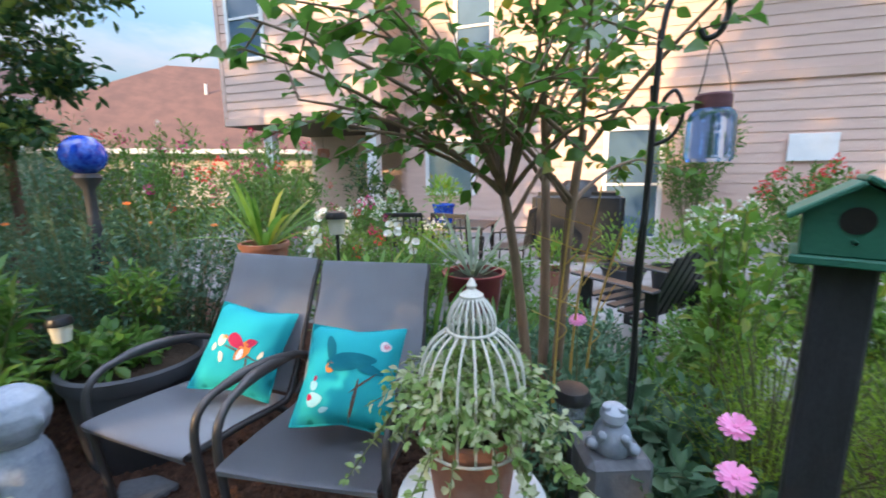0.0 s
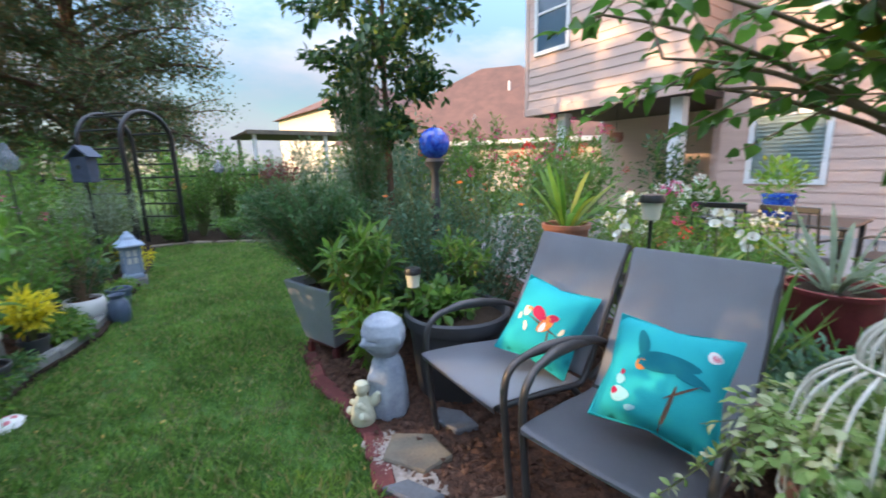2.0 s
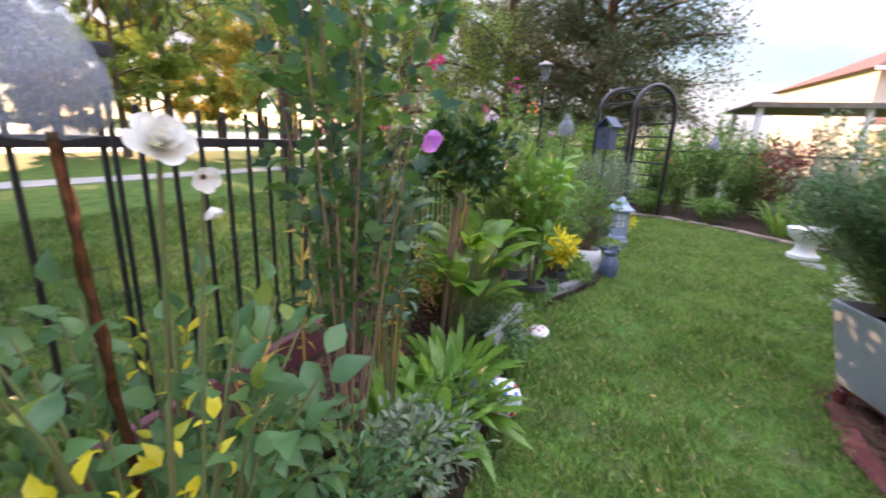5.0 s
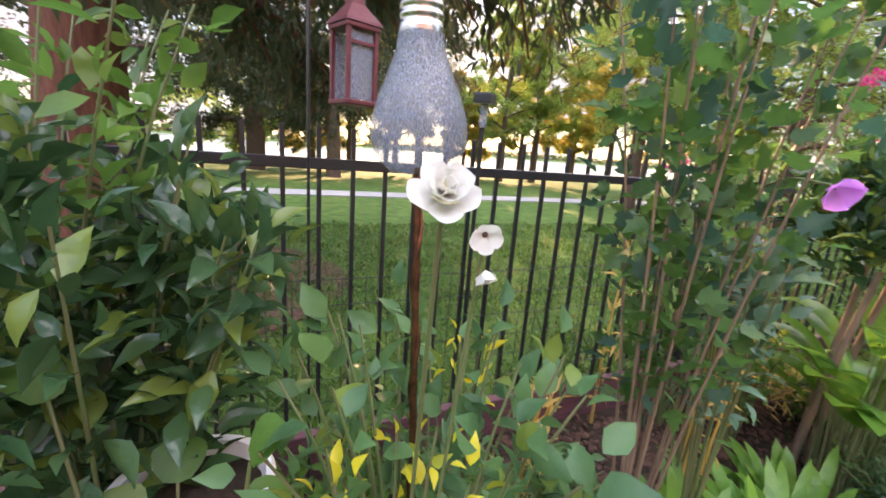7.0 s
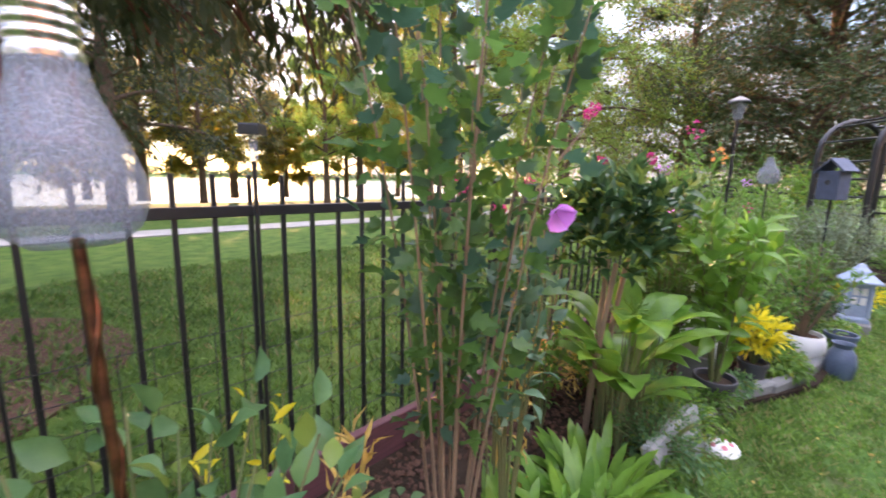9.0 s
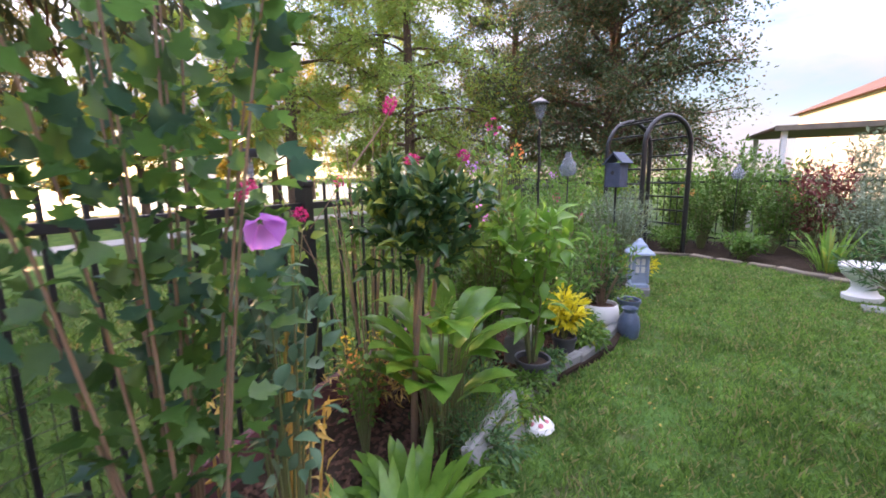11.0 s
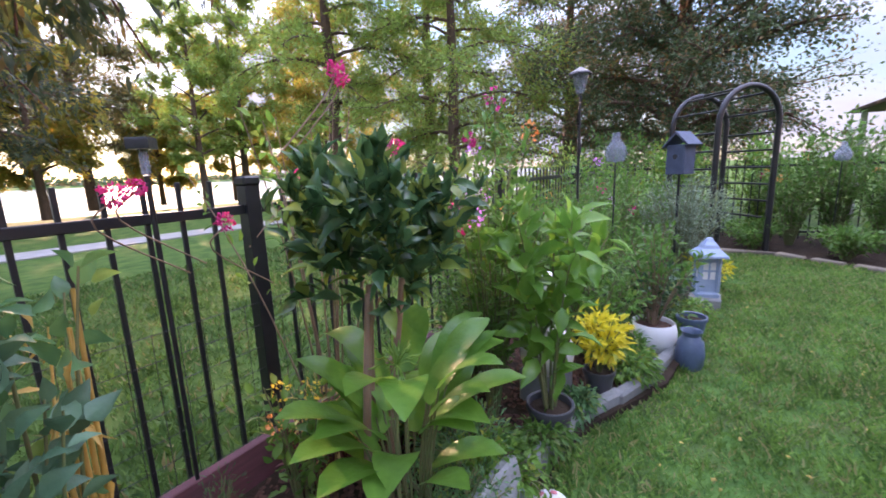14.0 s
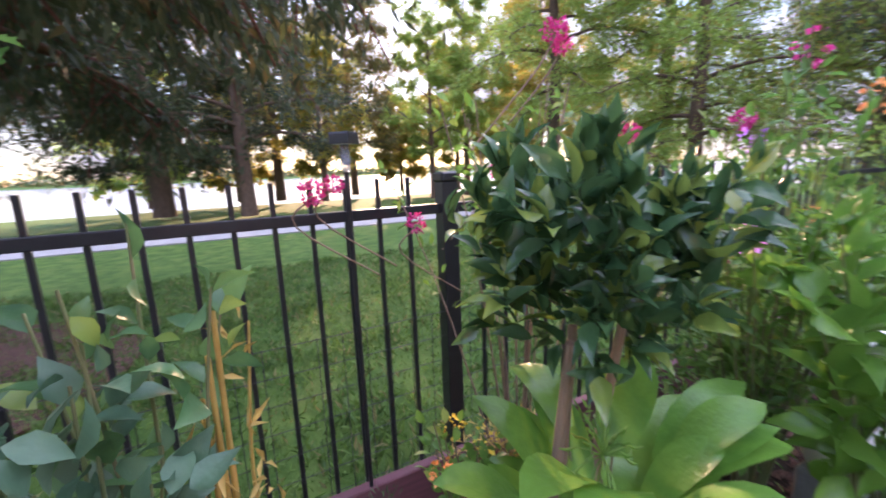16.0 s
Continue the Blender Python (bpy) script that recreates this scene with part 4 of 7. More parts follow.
def simple_house(name, m, w, d, eave, ridge, wallm, label, wins=3, cut=0.0):
    th = thing(name, m, label, "house")
    part("wall", box(-w / 2, w / 2, -d / 2, d / 2, 0, eave), wallm, th, smooth=False)
    b = bmesh.new()
    o = 0.45
    v = [b.verts.new(p) for p in ((-w / 2 - o, -d / 2 - o, eave), (w / 2 + o, -d / 2 - o, eave), (w / 2 + o, d / 2 + o, eave), (-w / 2 - o, d / 2 + o, eave), (-w / 2 + d / 2.2 + cut, 0, ridge), (w / 2 - d / 2.2, 0, ridge))]
    for f in ((0, 1, 5, 4), (1, 2, 5), (2, 3, 4, 5), (3, 0, 4), (0, 3, 2, 1)):
        b.faces.new([v[i] for i in f])
    r = part("roof", b, ROOF, th, "brown shingle hip roof", smooth=False)
    part("fascia", box(-w / 2 - o, w / 2 + o, -d / 2 - o - 0.04, -d / 2 - o, eave - 0.18, eave + 0.02), WHITE, th, smooth=False)
    part("vent_pipe", lathe([(0.06, ridge * 0.6), (0.06, ridge * 0.83), (0, ridge * 0.83)], 8, m=Matrix.Translation((w * 0.15, -d * 0.2, 0))), WHITE, r)
    for i in range(wins):
        x = -w / 2 + w * (i + 0.5) / wins
        g = part("window", box(x - 0.45, x + 0.45, -d / 2 - 0.03, -d / 2 + 0.02, eave - 1.7, eave - 0.5), PANE, th, smooth=False)
        part("frame", box(x - 0.53, x + 0.53, -d / 2 - 0.02, -d / 2 + 0.01, eave - 1.78, eave - 0.42), WHITE, g, smooth=False)
    return th


simple_house("neighbour_house", pose(-20.5, 17.0, 0, 0, 0, 38), 14, 10, 2.5, 7.0, BEIGE, "single-storey house with a brown shingle roof beyond the garden", 3, 2.6)
simple_house("distant_house", pose(-34.9, 16.4, 0, 0, 0, 95), 12, 11, 5.6, 8.3, BEIGE, "cream two-storey house in warm evening light", 4)


def pergola():
    th = thing("patio_cover", (0, 0, 0), "flat brown patio cover on white posts next door", "pergola")
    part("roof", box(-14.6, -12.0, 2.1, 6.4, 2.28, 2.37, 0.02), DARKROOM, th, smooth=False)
    part("fascia", box(-12.0, -11.96, 2.1, 6.4, 2.26, 2.38, 0.01), TAN, th, smooth=False)
    for x, y in ((-12.1, 2.3), (-12.1, 4.2), (-12.1, 6.2), (-14.4, 2.3), (-14.4, 6.2)):
        part("post", box(x - 0.05, x + 0.05, y - 0.05, y + 0.05, 0, 2.28, 0.01), WHITE, th, smooth=False)


pergola()


# ---- park trees and the far shore ----
tree("bald_cypress", (-12.6, -6.9, 0), 10.5, 3.4, 0.16, L_CYP, "feathery green bald cypress on the park grass", 11, 34, 15, 62, 0.2, 0.3, clear=0.17, droop=0.25, rise=0.1, spray=0.45)
tree("bald_cypress", (-15.4, -9.6, 0), 12, 3.6, 0.2, L_CYP, "feathery green bald cypress on the park grass", 12, 30, 14, 56, 0.24, 0.3, clear=0.18, droop=0.25, rise=0.1, spray=0.45)
tree("bald_cypress", (-11.2, -10.4, 0), 11, 3.0, 0.18, L_CYP, "feathery green bald cypress on the park grass", 25, 28, 13, 52, 0.22, 0.3, clear=0.28, droop=0.25, rise=0.1, spray=0.45)
tree("live_oak", (-14.6, -1.2, 0), 7.6, 4.0, 0.26, L_OAK, "broad dark live oak beyond the end fence", 13, 36, 16, 90, 0.165, 0.5, clear=0.2, rise=0.45, spray=0.45, taper=0.5)
tree("live_oak", (-18, -5.0, 0), 8.6, 4.4, 0.28, L_OAK, "broad dark live oak beyond the end fence", 23, 30, 14, 80, 0.19, 0.5, clear=0.12, rise=0.45, spray=0.45, taper=0.5)
tree("young_tree", (-16.8, -17.2, 0), 9.5, 3.2, 0.14, L_GOLD, "slender tree with thin yellow-green leaves by the path", 14, 28, 14, 60, 0.24, 0.5, clear=0.2, rise=0.9, spray=0.45)
tree("young_tree", (-21, -25, 0), 8, 2.8, 0.15, L_GOLD, "slender tree with thin yellow leaves near the lake", 15, 24, 13, 60, 0.34, 0.5, clear=0.2, rise=0.8)
tree("young_tree", (-11.5, -19, 0), 8, 2.6, 0.13, L_CYP, "slender green tree on the park grass", 26, 22, 12, 50, 0.22, 0.4, clear=0.25, rise=0.7)
tree("pine", (-9.8, -26.5, 0), 12, 4.4, 0.2, L_PINE, "open-crowned pine near the lake shore", 16, 32, 14, 50, 0.36, 0.3, clear=0.22, rise=0.25, spray=0.4)
tree("young_tree", (-13.0, -26.5, 0), 5.5, 2.4, 0.12, L_GOLD, "low yellow-leaved tree near the lake shore", 17, 24, 12, 60, 0.34, 0.5, clear=0.2, rise=0.6)
tree("young_tree", (-27, -24, 0), 9, 3.2, 0.17, L_GOLD, "slender tree with thin yellow leaves near the lake", 24, 18, 10, 36, 0.24, 0.5, clear=0.22, rise=0.8)
tree("young_tree", (-22, -15, 0), 9, 3.4, 0.17, L_GOLD, "slender tree with thin yellow leaves by the path", 27, 18, 10, 40, 0.22, 0.5, clear=0.15, rise=0.7)
tree("shade_tree", (-0.2, -19.6, 0), 11, 5.0, 0.3, L_SHADE, "spreading tree coloured as in shade on the park grass", 18, 30, 13, 56, 0.32, 0.4, clear=0.14, rise=0.3)
tree("shade_tree", (-3.0, -17.2, 0), 10, 4.0, 0.22, L_SHADE, "spreading tree coloured as in shade on the park grass", 19, 26, 12, 42, 0.28, 0.4, clear=0.22, rise=0.3)
tree("shade_tree", (5.5, -18, 0), 11, 5.0, 0.3, L_SHADE, "spreading tree coloured as in shade on the park grass", 20, 26, 13, 52, 0.3, 0.4, clear=0.12, rise=0.3)
tree("large_cypress", (0.7, -4.7, 0), 10, 5.2, 0.26, L_SHADE, "tall cypress with red-brown bark and hanging foliage coloured as in shade", 21, 54, 25, 82, 0.15, 0.25, bark=REDBARK, clear=0.255, droop=0.10, rise=0.05, spray=0.26, curtain=0.7, taper=0.3, fan=(206, 100))


tree("young_tree", (-7.0, -22.5, 0), 7.5, 3.0, 0.14, L_GOLD, "yellow-leaved tree on the park grass near the lake", 28, 24, 12, 60, 0.3, 0.5, clear=0.2, rise=0.6)
tree("pine", (-5.2, -25.5, 0), 13, 4.6, 0.22, L_PINE, "open-crowned pine near the lake shore", 29, 28, 12, 46, 0.36, 0.3, clear=0.24, rise=0.2, spray=0.4)
tree("young_tree", (-16.5, -25, 0), 8.5, 3.2, 0.14, L_GOLD, "yellow-leaved tree on the park grass near the lake", 30, 24, 12, 60, 0.32, 0.5, clear=0.2, rise=0.7)
tree("young_tree", (-13.8, -19.5, 0), 10.5, 3.4, 0.15, L_CYP, "slender green tree on the park grass", 32, 28, 14, 60, 0.24, 0.4, clear=0.22, rise=0.7)


tree("young_tree", (0.8, -25.5, 0), 8.0, 3.6, 0.16, L_CYP, "low spreading green tree near the lake shore", 33, 24, 12, 50, 0.32, 0.45, clear=0.12, rise=0.5)
tree("young_tree", (-3.2, -27.0, 0), 7.0, 3.2, 0.15, L_GOLD, "low yellow-leaved tree near the lake shore", 34, 22, 12, 50, 0.32, 0.5, clear=0.12, rise=0.5)


def far_wood():
    rng = np.random.default_rng(31)
    n = 6000
    x = rng.uniform(-420, 260, n)
    top = 3.2 + 2.0 * np.array([noise.noise((v * 0.03, 0.0, 0.0)) for v in x]) + 1.5 * np.array([noise.noise((v * 0.12, 4.0, 0.0)) for v in x])
    P = np.stack((x, rng.uniform(-285, -270, n), 0.4 + np.maximum(top, 2) * rng.uniform(0, 1, n)), -1)
    ob = leaves("far_wood", T_LITE, P, rng.normal(0, 1, (n, 3)), rng.uniform(1.8, 3.2, n), 0.8, L_OAK, None, rng, 2)
    tagged(ob, "low dark line of woods on the far lake shore", "woods", kind="stuff")


far_wood()


def hedge_backdrop():
    """Neighbouring greenery that closes the garden behind the walker."""
    for i, (x, y, h, s) in enumerate(((3.6, -1.0, 2.4, 1.2), (3.8, 1.4, 2.6, 1.3), (3.2, 3.2, 2.0, 1.0))):
        shrub("tall_shrub", (x, y, 0), h, s, 34, 60, 0.09, 0.5, L_MID, "tall dense green shrub at the garden's edge", "shrub", 200 + i, stem_r=0.012)


hedge_backdrop()


# ---- chairs and cushions ----
def lounge_chair(m):
    th = thing("patio_chair", m, "patio armchair with grey sling seat and dark bronze metal frame", "chair", "chairs by the lawn")
    for s, n in ((-1, "left"), (1, "right")):
        x = 0.285 * s
        arm = [(x * 0.98, 0.06, 0), (x, 0.03, 0.30), (x, 0.02, 0.50), (x, 0.06, 0.585), (x * 1.02, 0.16, 0.615), (x * 1.04, 0.36, 0.60), (x * 1.03, 0.52, 0.575), (x, 0.60, 0.52), (x * 0.96, 0.60, 0.44), (x * 0.93, 0.52, 0.385)]
        tubes("arm", [(curve_pts(arm, 5), 0.0145)], FRAME, th, 10)
        pad = [(x, 0.10, 0.607), (x * 1.03, 0.22, 0.622), (x * 1.04, 0.36, 0.612), (x * 1.03, 0.5, 0.585)]
        tubes("arm_pad", [(curve_pts(pad, 4), (0.012, 0.022, 0.022, 0.014))], FRAME, th, 8)
        side = [(0.262 * s, 0.0, 0.425), (0.262 * s, 0.22, 0.408), (0.262 * s, 0.42, 0.382), (0.26 * s, 0.49, 0.40), (0.255 * s, 0.56, 0.52), (0.25 * s, 0.72, 0.86), (0.25 * s, 0.765, 0.94)]
        tubes("side_rail", [(curve_pts(side, 5), 0.013)], FRAME, th, 8)
        leg = [(0.262 * s, 0.40, 0.385), (0.272 * s, 0.52, 0.25), (0.28 * s, 0.66, 0.0)]
        tubes("leg", [(curve_pts(leg, 4), 0.014)], FRAME, th, 8)
    for y, z in ((0.03, 0.40), (0.47, 0.37), (0.755, 0.925)):
        tubes("cross_bar", [([(-0.262, y, z), (0, y, z), (0.262, y, z)], 0.011)], FRAME, th, 8)

    def sling(name, line, w0, w1, sag):
        pts = curve_pts(line, 6)
        b = bmesh.new()
        rows = []
        for i, p in enumerate(pts):
            w = w0 + (w1 - w0) * i / (len(pts) - 1)
            rows.append([b.verts.new((w * u, p.y, p.z - sag * (1 - u * u) * math.sin(math.pi * i / (len(pts) - 1)))) for u in np.linspace(-1, 1, 9)])
        for p, q in zip(rows, rows[1:]):
            for i in range(8):
                b.faces.new((p[i], p[i + 1], q[i + 1], q[i]))
        bmesh.ops.solidify(b, geom=b.faces[:], thickness=0.005)
        return part(name, b, SLING, th)

    sling("seat", [(0, -0.012, 0.41), (0, 0.0, 0.442), (0, 0.2, 0.428), (0, 0.40, 0.402), (0, 0.46, 0.40)], 0.268, 0.262, 0.018)
    sling("backrest", [(0, 0.47, 0.41), (0, 0.535, 0.52), (0, 0.65, 0.74), (0, 0.735, 0.92), (0, 0.75, 0.95)], 0.258, 0.25, -0.015)
    return th


c1 = lounge_chair(pose(-1.45, 0.90, 0.03, 0, 0, -3))
copy_thing(c1, pose(-0.785, 0.92, 0.022, 0, 0, 7))


def cushion(m, w, h, label, art):
    th = thing("cushion", m, label, "cushion", "teal cushions on the chairs")
    N = 17

    def face(u, v, sgn):
        e = (1 - abs(u) ** 2.6) * (1 - abs(v) ** 2.6)
        puff = 0.085 * max(0.0, e) ** 0.55 + 0.004 * math.sin(5 * u + 3 * v)
        pinch = 1 - 0.13 * (1 - abs(u * v)) * max(abs(u), abs(v)) ** 3
        return Vector((w / 2 * u * pinch, sgn * puff, h / 2 * v * pinch + h / 2))
    b = bmesh.new()
    for sgn in (-1, 1):
        g = [[b.verts.new(face(2 * i / (N - 1) - 1, 2 * j / (N - 1) - 1, sgn)) for i in range(N)] for j in range(N)]
        for j in range(N - 1):
            for i in range(N - 1):
                b.faces.new((g[j][i], g[j][i + 1], g[j + 1][i + 1], g[j + 1][i]))
    bmesh.ops.remove_doubles(b, verts=b.verts, dist=0.002)
    part("cover", b, TEAL, th)
    tubes("piping", [([face(u, v, -1) for u, v in [(t, -1) for t in np.linspace(-1, 1, 9)] + [(1, t) for t in np.linspace(-1, 1, 9)] + [(t, 1) for t in np.linspace(1, -1, 9)] + [(-1, t) for t in np.linspace(1, -1, 9)]], 0.004)], TEAL, th, 6)
    for name, col, cx, cy, rx, ry, rot in art:
        b = bmesh.new()
        c, s = math.cos(rot), math.sin(rot)
        rings = [[b.verts.new(face(cx, cy, -1) + Vector((0, -0.003, 0)))]]
        for k in (0.5, 1.0):
            ring = []
            for i in range(16):
                a = 2 * math.pi * i / 16
                x, y = rx * k * math.cos(a), ry * k * math.sin(a) * (1 - 0.35 * math.cos(a))
                ring.append(b.verts.new(face(cx + x * c - y * s, cy + x * s + y * c, -1) + Vector((0, -0.003, 0))))
            rings.append(ring)
        for i in range(16):
            j = (i + 1) % 16
            b.faces.new((rings[0][0], rings[1][i], rings[1][j]))
            b.faces.new((rings[1][i], rings[2][i], rings[2][j], rings[1][j]))
        part(name, b, DOT[col], th)
    return th


BIRDS = [("printed_twig", "brown", 0.2, -0.18, 0.55, 0.018, -0.25), ("printed_twig", "brown", 0.35, -0.4, 0.02, 0.26, 0.2),
         ("printed_bird", "red", -0.05, 0.06, 0.26, 0.13, -0.5), ("printed_bird", "orange", 0.2, -0.1, 0.14, 0.26, -0.5), ("printed_bird", "red", 0.32, 0.08, 0.13, 0.09, 0.4),
         ("printed_bird", "cream", -0.42, 0.05, 0.1, 0.13, 0.3), ("printed_bird", "white", 0.14, -0.2, 0.07, 0.12, -0.3), ("printed_bird", "orange", -0.36, 0.12, 0.07, 0.05, 0),
         ("printed_leaf", "cream", -0.3, -0.3, 0.05, 0.12, 0.4), ("printed_leaf", "cream", 0.62, -0.14, 0.05, 0.1, -0.4), ("printed_leaf", "cream", 0.5, -0.5, 0.06, 0.1, 0.2), ("printed_leaf", "cream", -0.55, -0.12, 0.05, 0.09, 0.1)]
DOVE = [("printed_twig", "brown", 0.25, -0.55, 0.035, 0.42, -0.15), ("printed_twig", "brown", 0.4, -0.2, 0.02, 0.3, -0.9), 
        ("printed_bird", "dkteal", 0.1, 0.18, 0.5, 0.17, 0.12), ("printed_wing", "dkteal", -0.35, 0.42, 0.1, 0.3, 0.35), ("printed_tail", "dkteal", 0.5, 0.05, 0.3, 0.09, -0.2),
        ("printed_breast", "orange", -0.28, 0.05, 0.11, 0.1, 0.0), ("printed_blossom", "pale", -0.55, -0.3, 0.08, 0.09, 0.3), ("printed_blossom", "pale", -0.5, -0.55, 0.16, 0.13, 0.2),
        ("printed_blossom", "red", -0.6, -0.52, 0.06, 0.06, 0), ("printed_blossom", "red", -0.55, -0.17, 0.04, 0.05, 0), ("printed_blossom", "white", 0.72, 0.55, 0.12, 0.1, 0), ("printed_blossom", "pink", 0.74, 0.55, 0.07, 0.06, 0),
        ("printed_leaf", "pale", -0.3, -0.72, 0.10, 0.05, 0.4)]
cushion(pose(-1.346, 1.215, 0.475, -38, 10, 14), 0.35, 0.385, "teal cushion printed with two red birds on a twig", BIRDS)
cushion(pose(-0.755, 1.125, 0.485, -40, 2, 12), 0.375, 0.38, "teal cushion printed with a dove and blossoms", DOVE)


# ---- statues ----
def monk():
    prof = [(0, 0), (0.098, 0), (0.108, 0.02), (0.106, 0.12), (0.096, 0.22), (0.082, 0.29), (0.066, 0.325), (0.058, 0.338), (0.075, 0.355), (0.10, 0.385), (0.116, 0.43), (0.116, 0.475), (0.098, 0.525), (0.06, 0.556), (0, 0.566)]
    k = np.linspace(0, len(prof) - 1, 90)
    b = lathe([(float(np.interp(t, range(len(prof)), [p[0] for p in prof])), float(np.interp(t, range(len(prof)), [p[1] for p in prof]))) for t in k], 72)
    for v in b.verts:
        p = v.co
        if p.z > 0.35:
            p.y -= 0.012
            a = math.exp(-((p.x / 0.02) ** 2 + ((p.z - 0.43) / 0.022) ** 2)) * (p.y < 0)
            p.y -= 0.03 * a
            for s in (-1, 1):
                p.y += 0.009 * math.exp(-(((p.x - s * 0.045) / 0.02) ** 2 + ((p.z - 0.446 - 6 * (p.x - s * 0.045) ** 2) / 0.006) ** 2)) * (p.y < 0)
                p.x += s * 0.024 * math.exp(-((abs(p.y) / 0.016) ** 2 + ((p.z - 0.44) / 0.03) ** 2)) * (p.x * s > 0.08)
            p.y += 0.012 * math.exp(-((p.x / 0.028) ** 2 + ((p.z - 0.397) / 0.006) ** 2)) * (p.y < 0)
        else:
            a = math.atan2(p.y, p.x)
            k = 1 + 0.035 * math.sin(7 * a) * (1 - p.z / 0.35)
            p.x, p.y = p.x * k, p.y * k
            if p.y < 0 and 0.18 < p.z < 0.28:
                p.y -= 0.03 * math.exp(-((p.x / 0.035) ** 2 + ((p.z - 0.235) / 0.03) ** 2))
    ob = part("garden_statue", b, STONE, m=pose(-2.02, 0.86, 0.03, 0, 0, 8))
    tagged(ob, "blue-grey stone statue of a round-headed child monk", "statue")


monk()


def cherub():
    b = lathe([(0, 0), (0.06, 0), (0.066, 0.02), (0.058, 0.06), (0.05, 0.10), (0.034, 0.135), (0.024, 0.15), (0.034, 0.165), (0.04, 0.19), (0.033, 0.215), (0, 0.228)], 26)
    for s in (-1, 1):
        lathe([(0, -0.04), (0.02, -0.03), (0.024, 0), (0.018, 0.03), (0, 0.04)], 10, b, pose(0.048 * s, -0.028, 0.05, 50, 10 * s, 0))
        lathe([(0, -0.035), (0.014, -0.02), (0.015, 0.02), (0, 0.035)], 10, b, pose(0.034 * s, -0.03, 0.105, 40, -25 * s, 0))
        lathe([(0, -0.03), (0.022, -0.02), (0.03, 0.01), (0.012, 0.05), (0, 0.055)], 10, b, pose(0.05 * s, 0.04, 0.115, -15, 20 * s, 0))
    ob = part("cherub_statue", b, IVORY, m=pose(-2.0, 0.70, 0.045, 0, 0, 15))
    tagged(ob, "small ivory stone cherub statue sitting on the bricks", "statue")


cherub()


# ---- pots and planters by the chairs ----
def big_tub():
    th = thing("planter_tub", (-2.03, 1.34, 0.03), "large round charcoal plastic tub with low green plants", "planter")
    part("tub", lathe([(0, 0), (0.24, 0), (0.245, 0.015), (0.285, 0.40), (0.30, 0.405), (0.31, 0.43), (0.312, 0.475), (0.30, 0.487), (0.285, 0.48), (0.275, 0.42), (0, 0.41)], 44), TUBM, th)
    part("soil", lathe([(0.277, 0.425), (0.15, 0.44), (0, 0.445)], 20), SOIL, th)


big_tub()
shrub("low_herb", (-2.12, 1.28, 0.46), 0.22, 0.22, 26, 16, 0.07, 0.7, L_MID, "low bright green leafy herb growing in the tub", "herb", 41, droop=0.3)
shrub("leafy_herb", (-2.22, 1.5, 0.46), 0.5, 0.2, 18, 26, 0.06, 0.4, L_MID, "upright green herb with thin stems in the tub", "herb", 42)


def solar_light(at, top, label, r=0.045, glass=CREAM, cap=BLACK, hood=1.0, tube=False):
    th = thing("solar_light", (at[0], at[1], at[2]), label, "solar light")
    h = top - at[2]
    part("stake", lathe([(0, -0.02), (0.008, -0.02), (0.009, h - 0.13), (0.014, h - 0.125), (0, h - 0.12)], 10), cap, th)
    if tube:
        part("diffuser", lathe([(0, h - 0.122), (r * 0.42, h - 0.12), (r * 0.42, h - 0.036), (0, h - 0.035)], 18), glass, th, "clear glass tube")
        part("cap", lathe([(0, h - 0.037), (r * 1.4, h - 0.037), (r * 1.42, h - 0.03), (r * 1.42, h - 0.006), (r * 1.36, h), (0, h)], 4), cap, th, smooth=False)
        return th
    part("diffuser", lathe([(0, h - 0.122), (r * 0.72, h - 0.12), (r * 0.95, h - 0.04), (0, h - 0.038)], 18), glass, th, "cream ribbed diffuser")
    part("cap", lathe([(0, h - 0.04), (r * 1.12 * hood, h - 0.042), (r * 1.15 * hood, h - 0.03), (r * 0.95 * hood, h - 0.008), (0, h)], 18), cap, th)
    return th


solar_light((-2.17, 1.13, 0.45), 0.77, "small solar lamp with cream shade standing in the tub")
solar_light((-1.17, 1.83, 0.02), 1.19, "tall black solar garden lamp with cream shade", 0.05)


def square_planter():
    th = thing("square_planter", pose(-2.98, 0.93, 0, 0, 0, 22), "tapered square grey planter holding a rosemary bush", "planter")
    b = bmesh.new()
    r0, r1 = 0.155, 0.235
    z0, z1 = 0.13, 0.57
    o = [[b.verts.new((sx * r, sy * r, z + 0.012 * (sx * sy))) for sx, sy in ((-1, -1), (1, -1), (1, 1), (-1, 1))] for r, z in ((r0, z0), (r1, z1), (r1 - 0.018, z1), (r1 - 0.03, z1 - 0.07))]
    for p, q in zip(o, o[1:]):
        for i in range(4):
            j = (i + 1) % 4
            b.faces.new((p[i], p[j], q[j], q[i]))
    b.faces.new(o[0][::-1])
    bmesh.ops.bevel(b, geom=[e for e in b.edges], offset=0.006, segments=2, affect="EDGES")
    part("body", b, GREYP, th)
    part("soil", box(-0.2, 0.2, -0.2, 0.2, 0.46, 0.5), SOIL, th, smooth=False)
    st = part("stand", box(-0.14, 0.14, -0.14, 0.14, 0.105, 0.128, 0.004), REDM, th, "dull red metal stand", smooth=False)
    for sx in (-1, 1):
        for sy in (-1, 1):
            part("foot", box(sx * 0.13 - 0.02, sx * 0.13 + 0.02, sy * 0.13 - 0.02, sy * 0.13 + 0.02, 0, 0.105, 0.004), REDM, st, smooth=False)


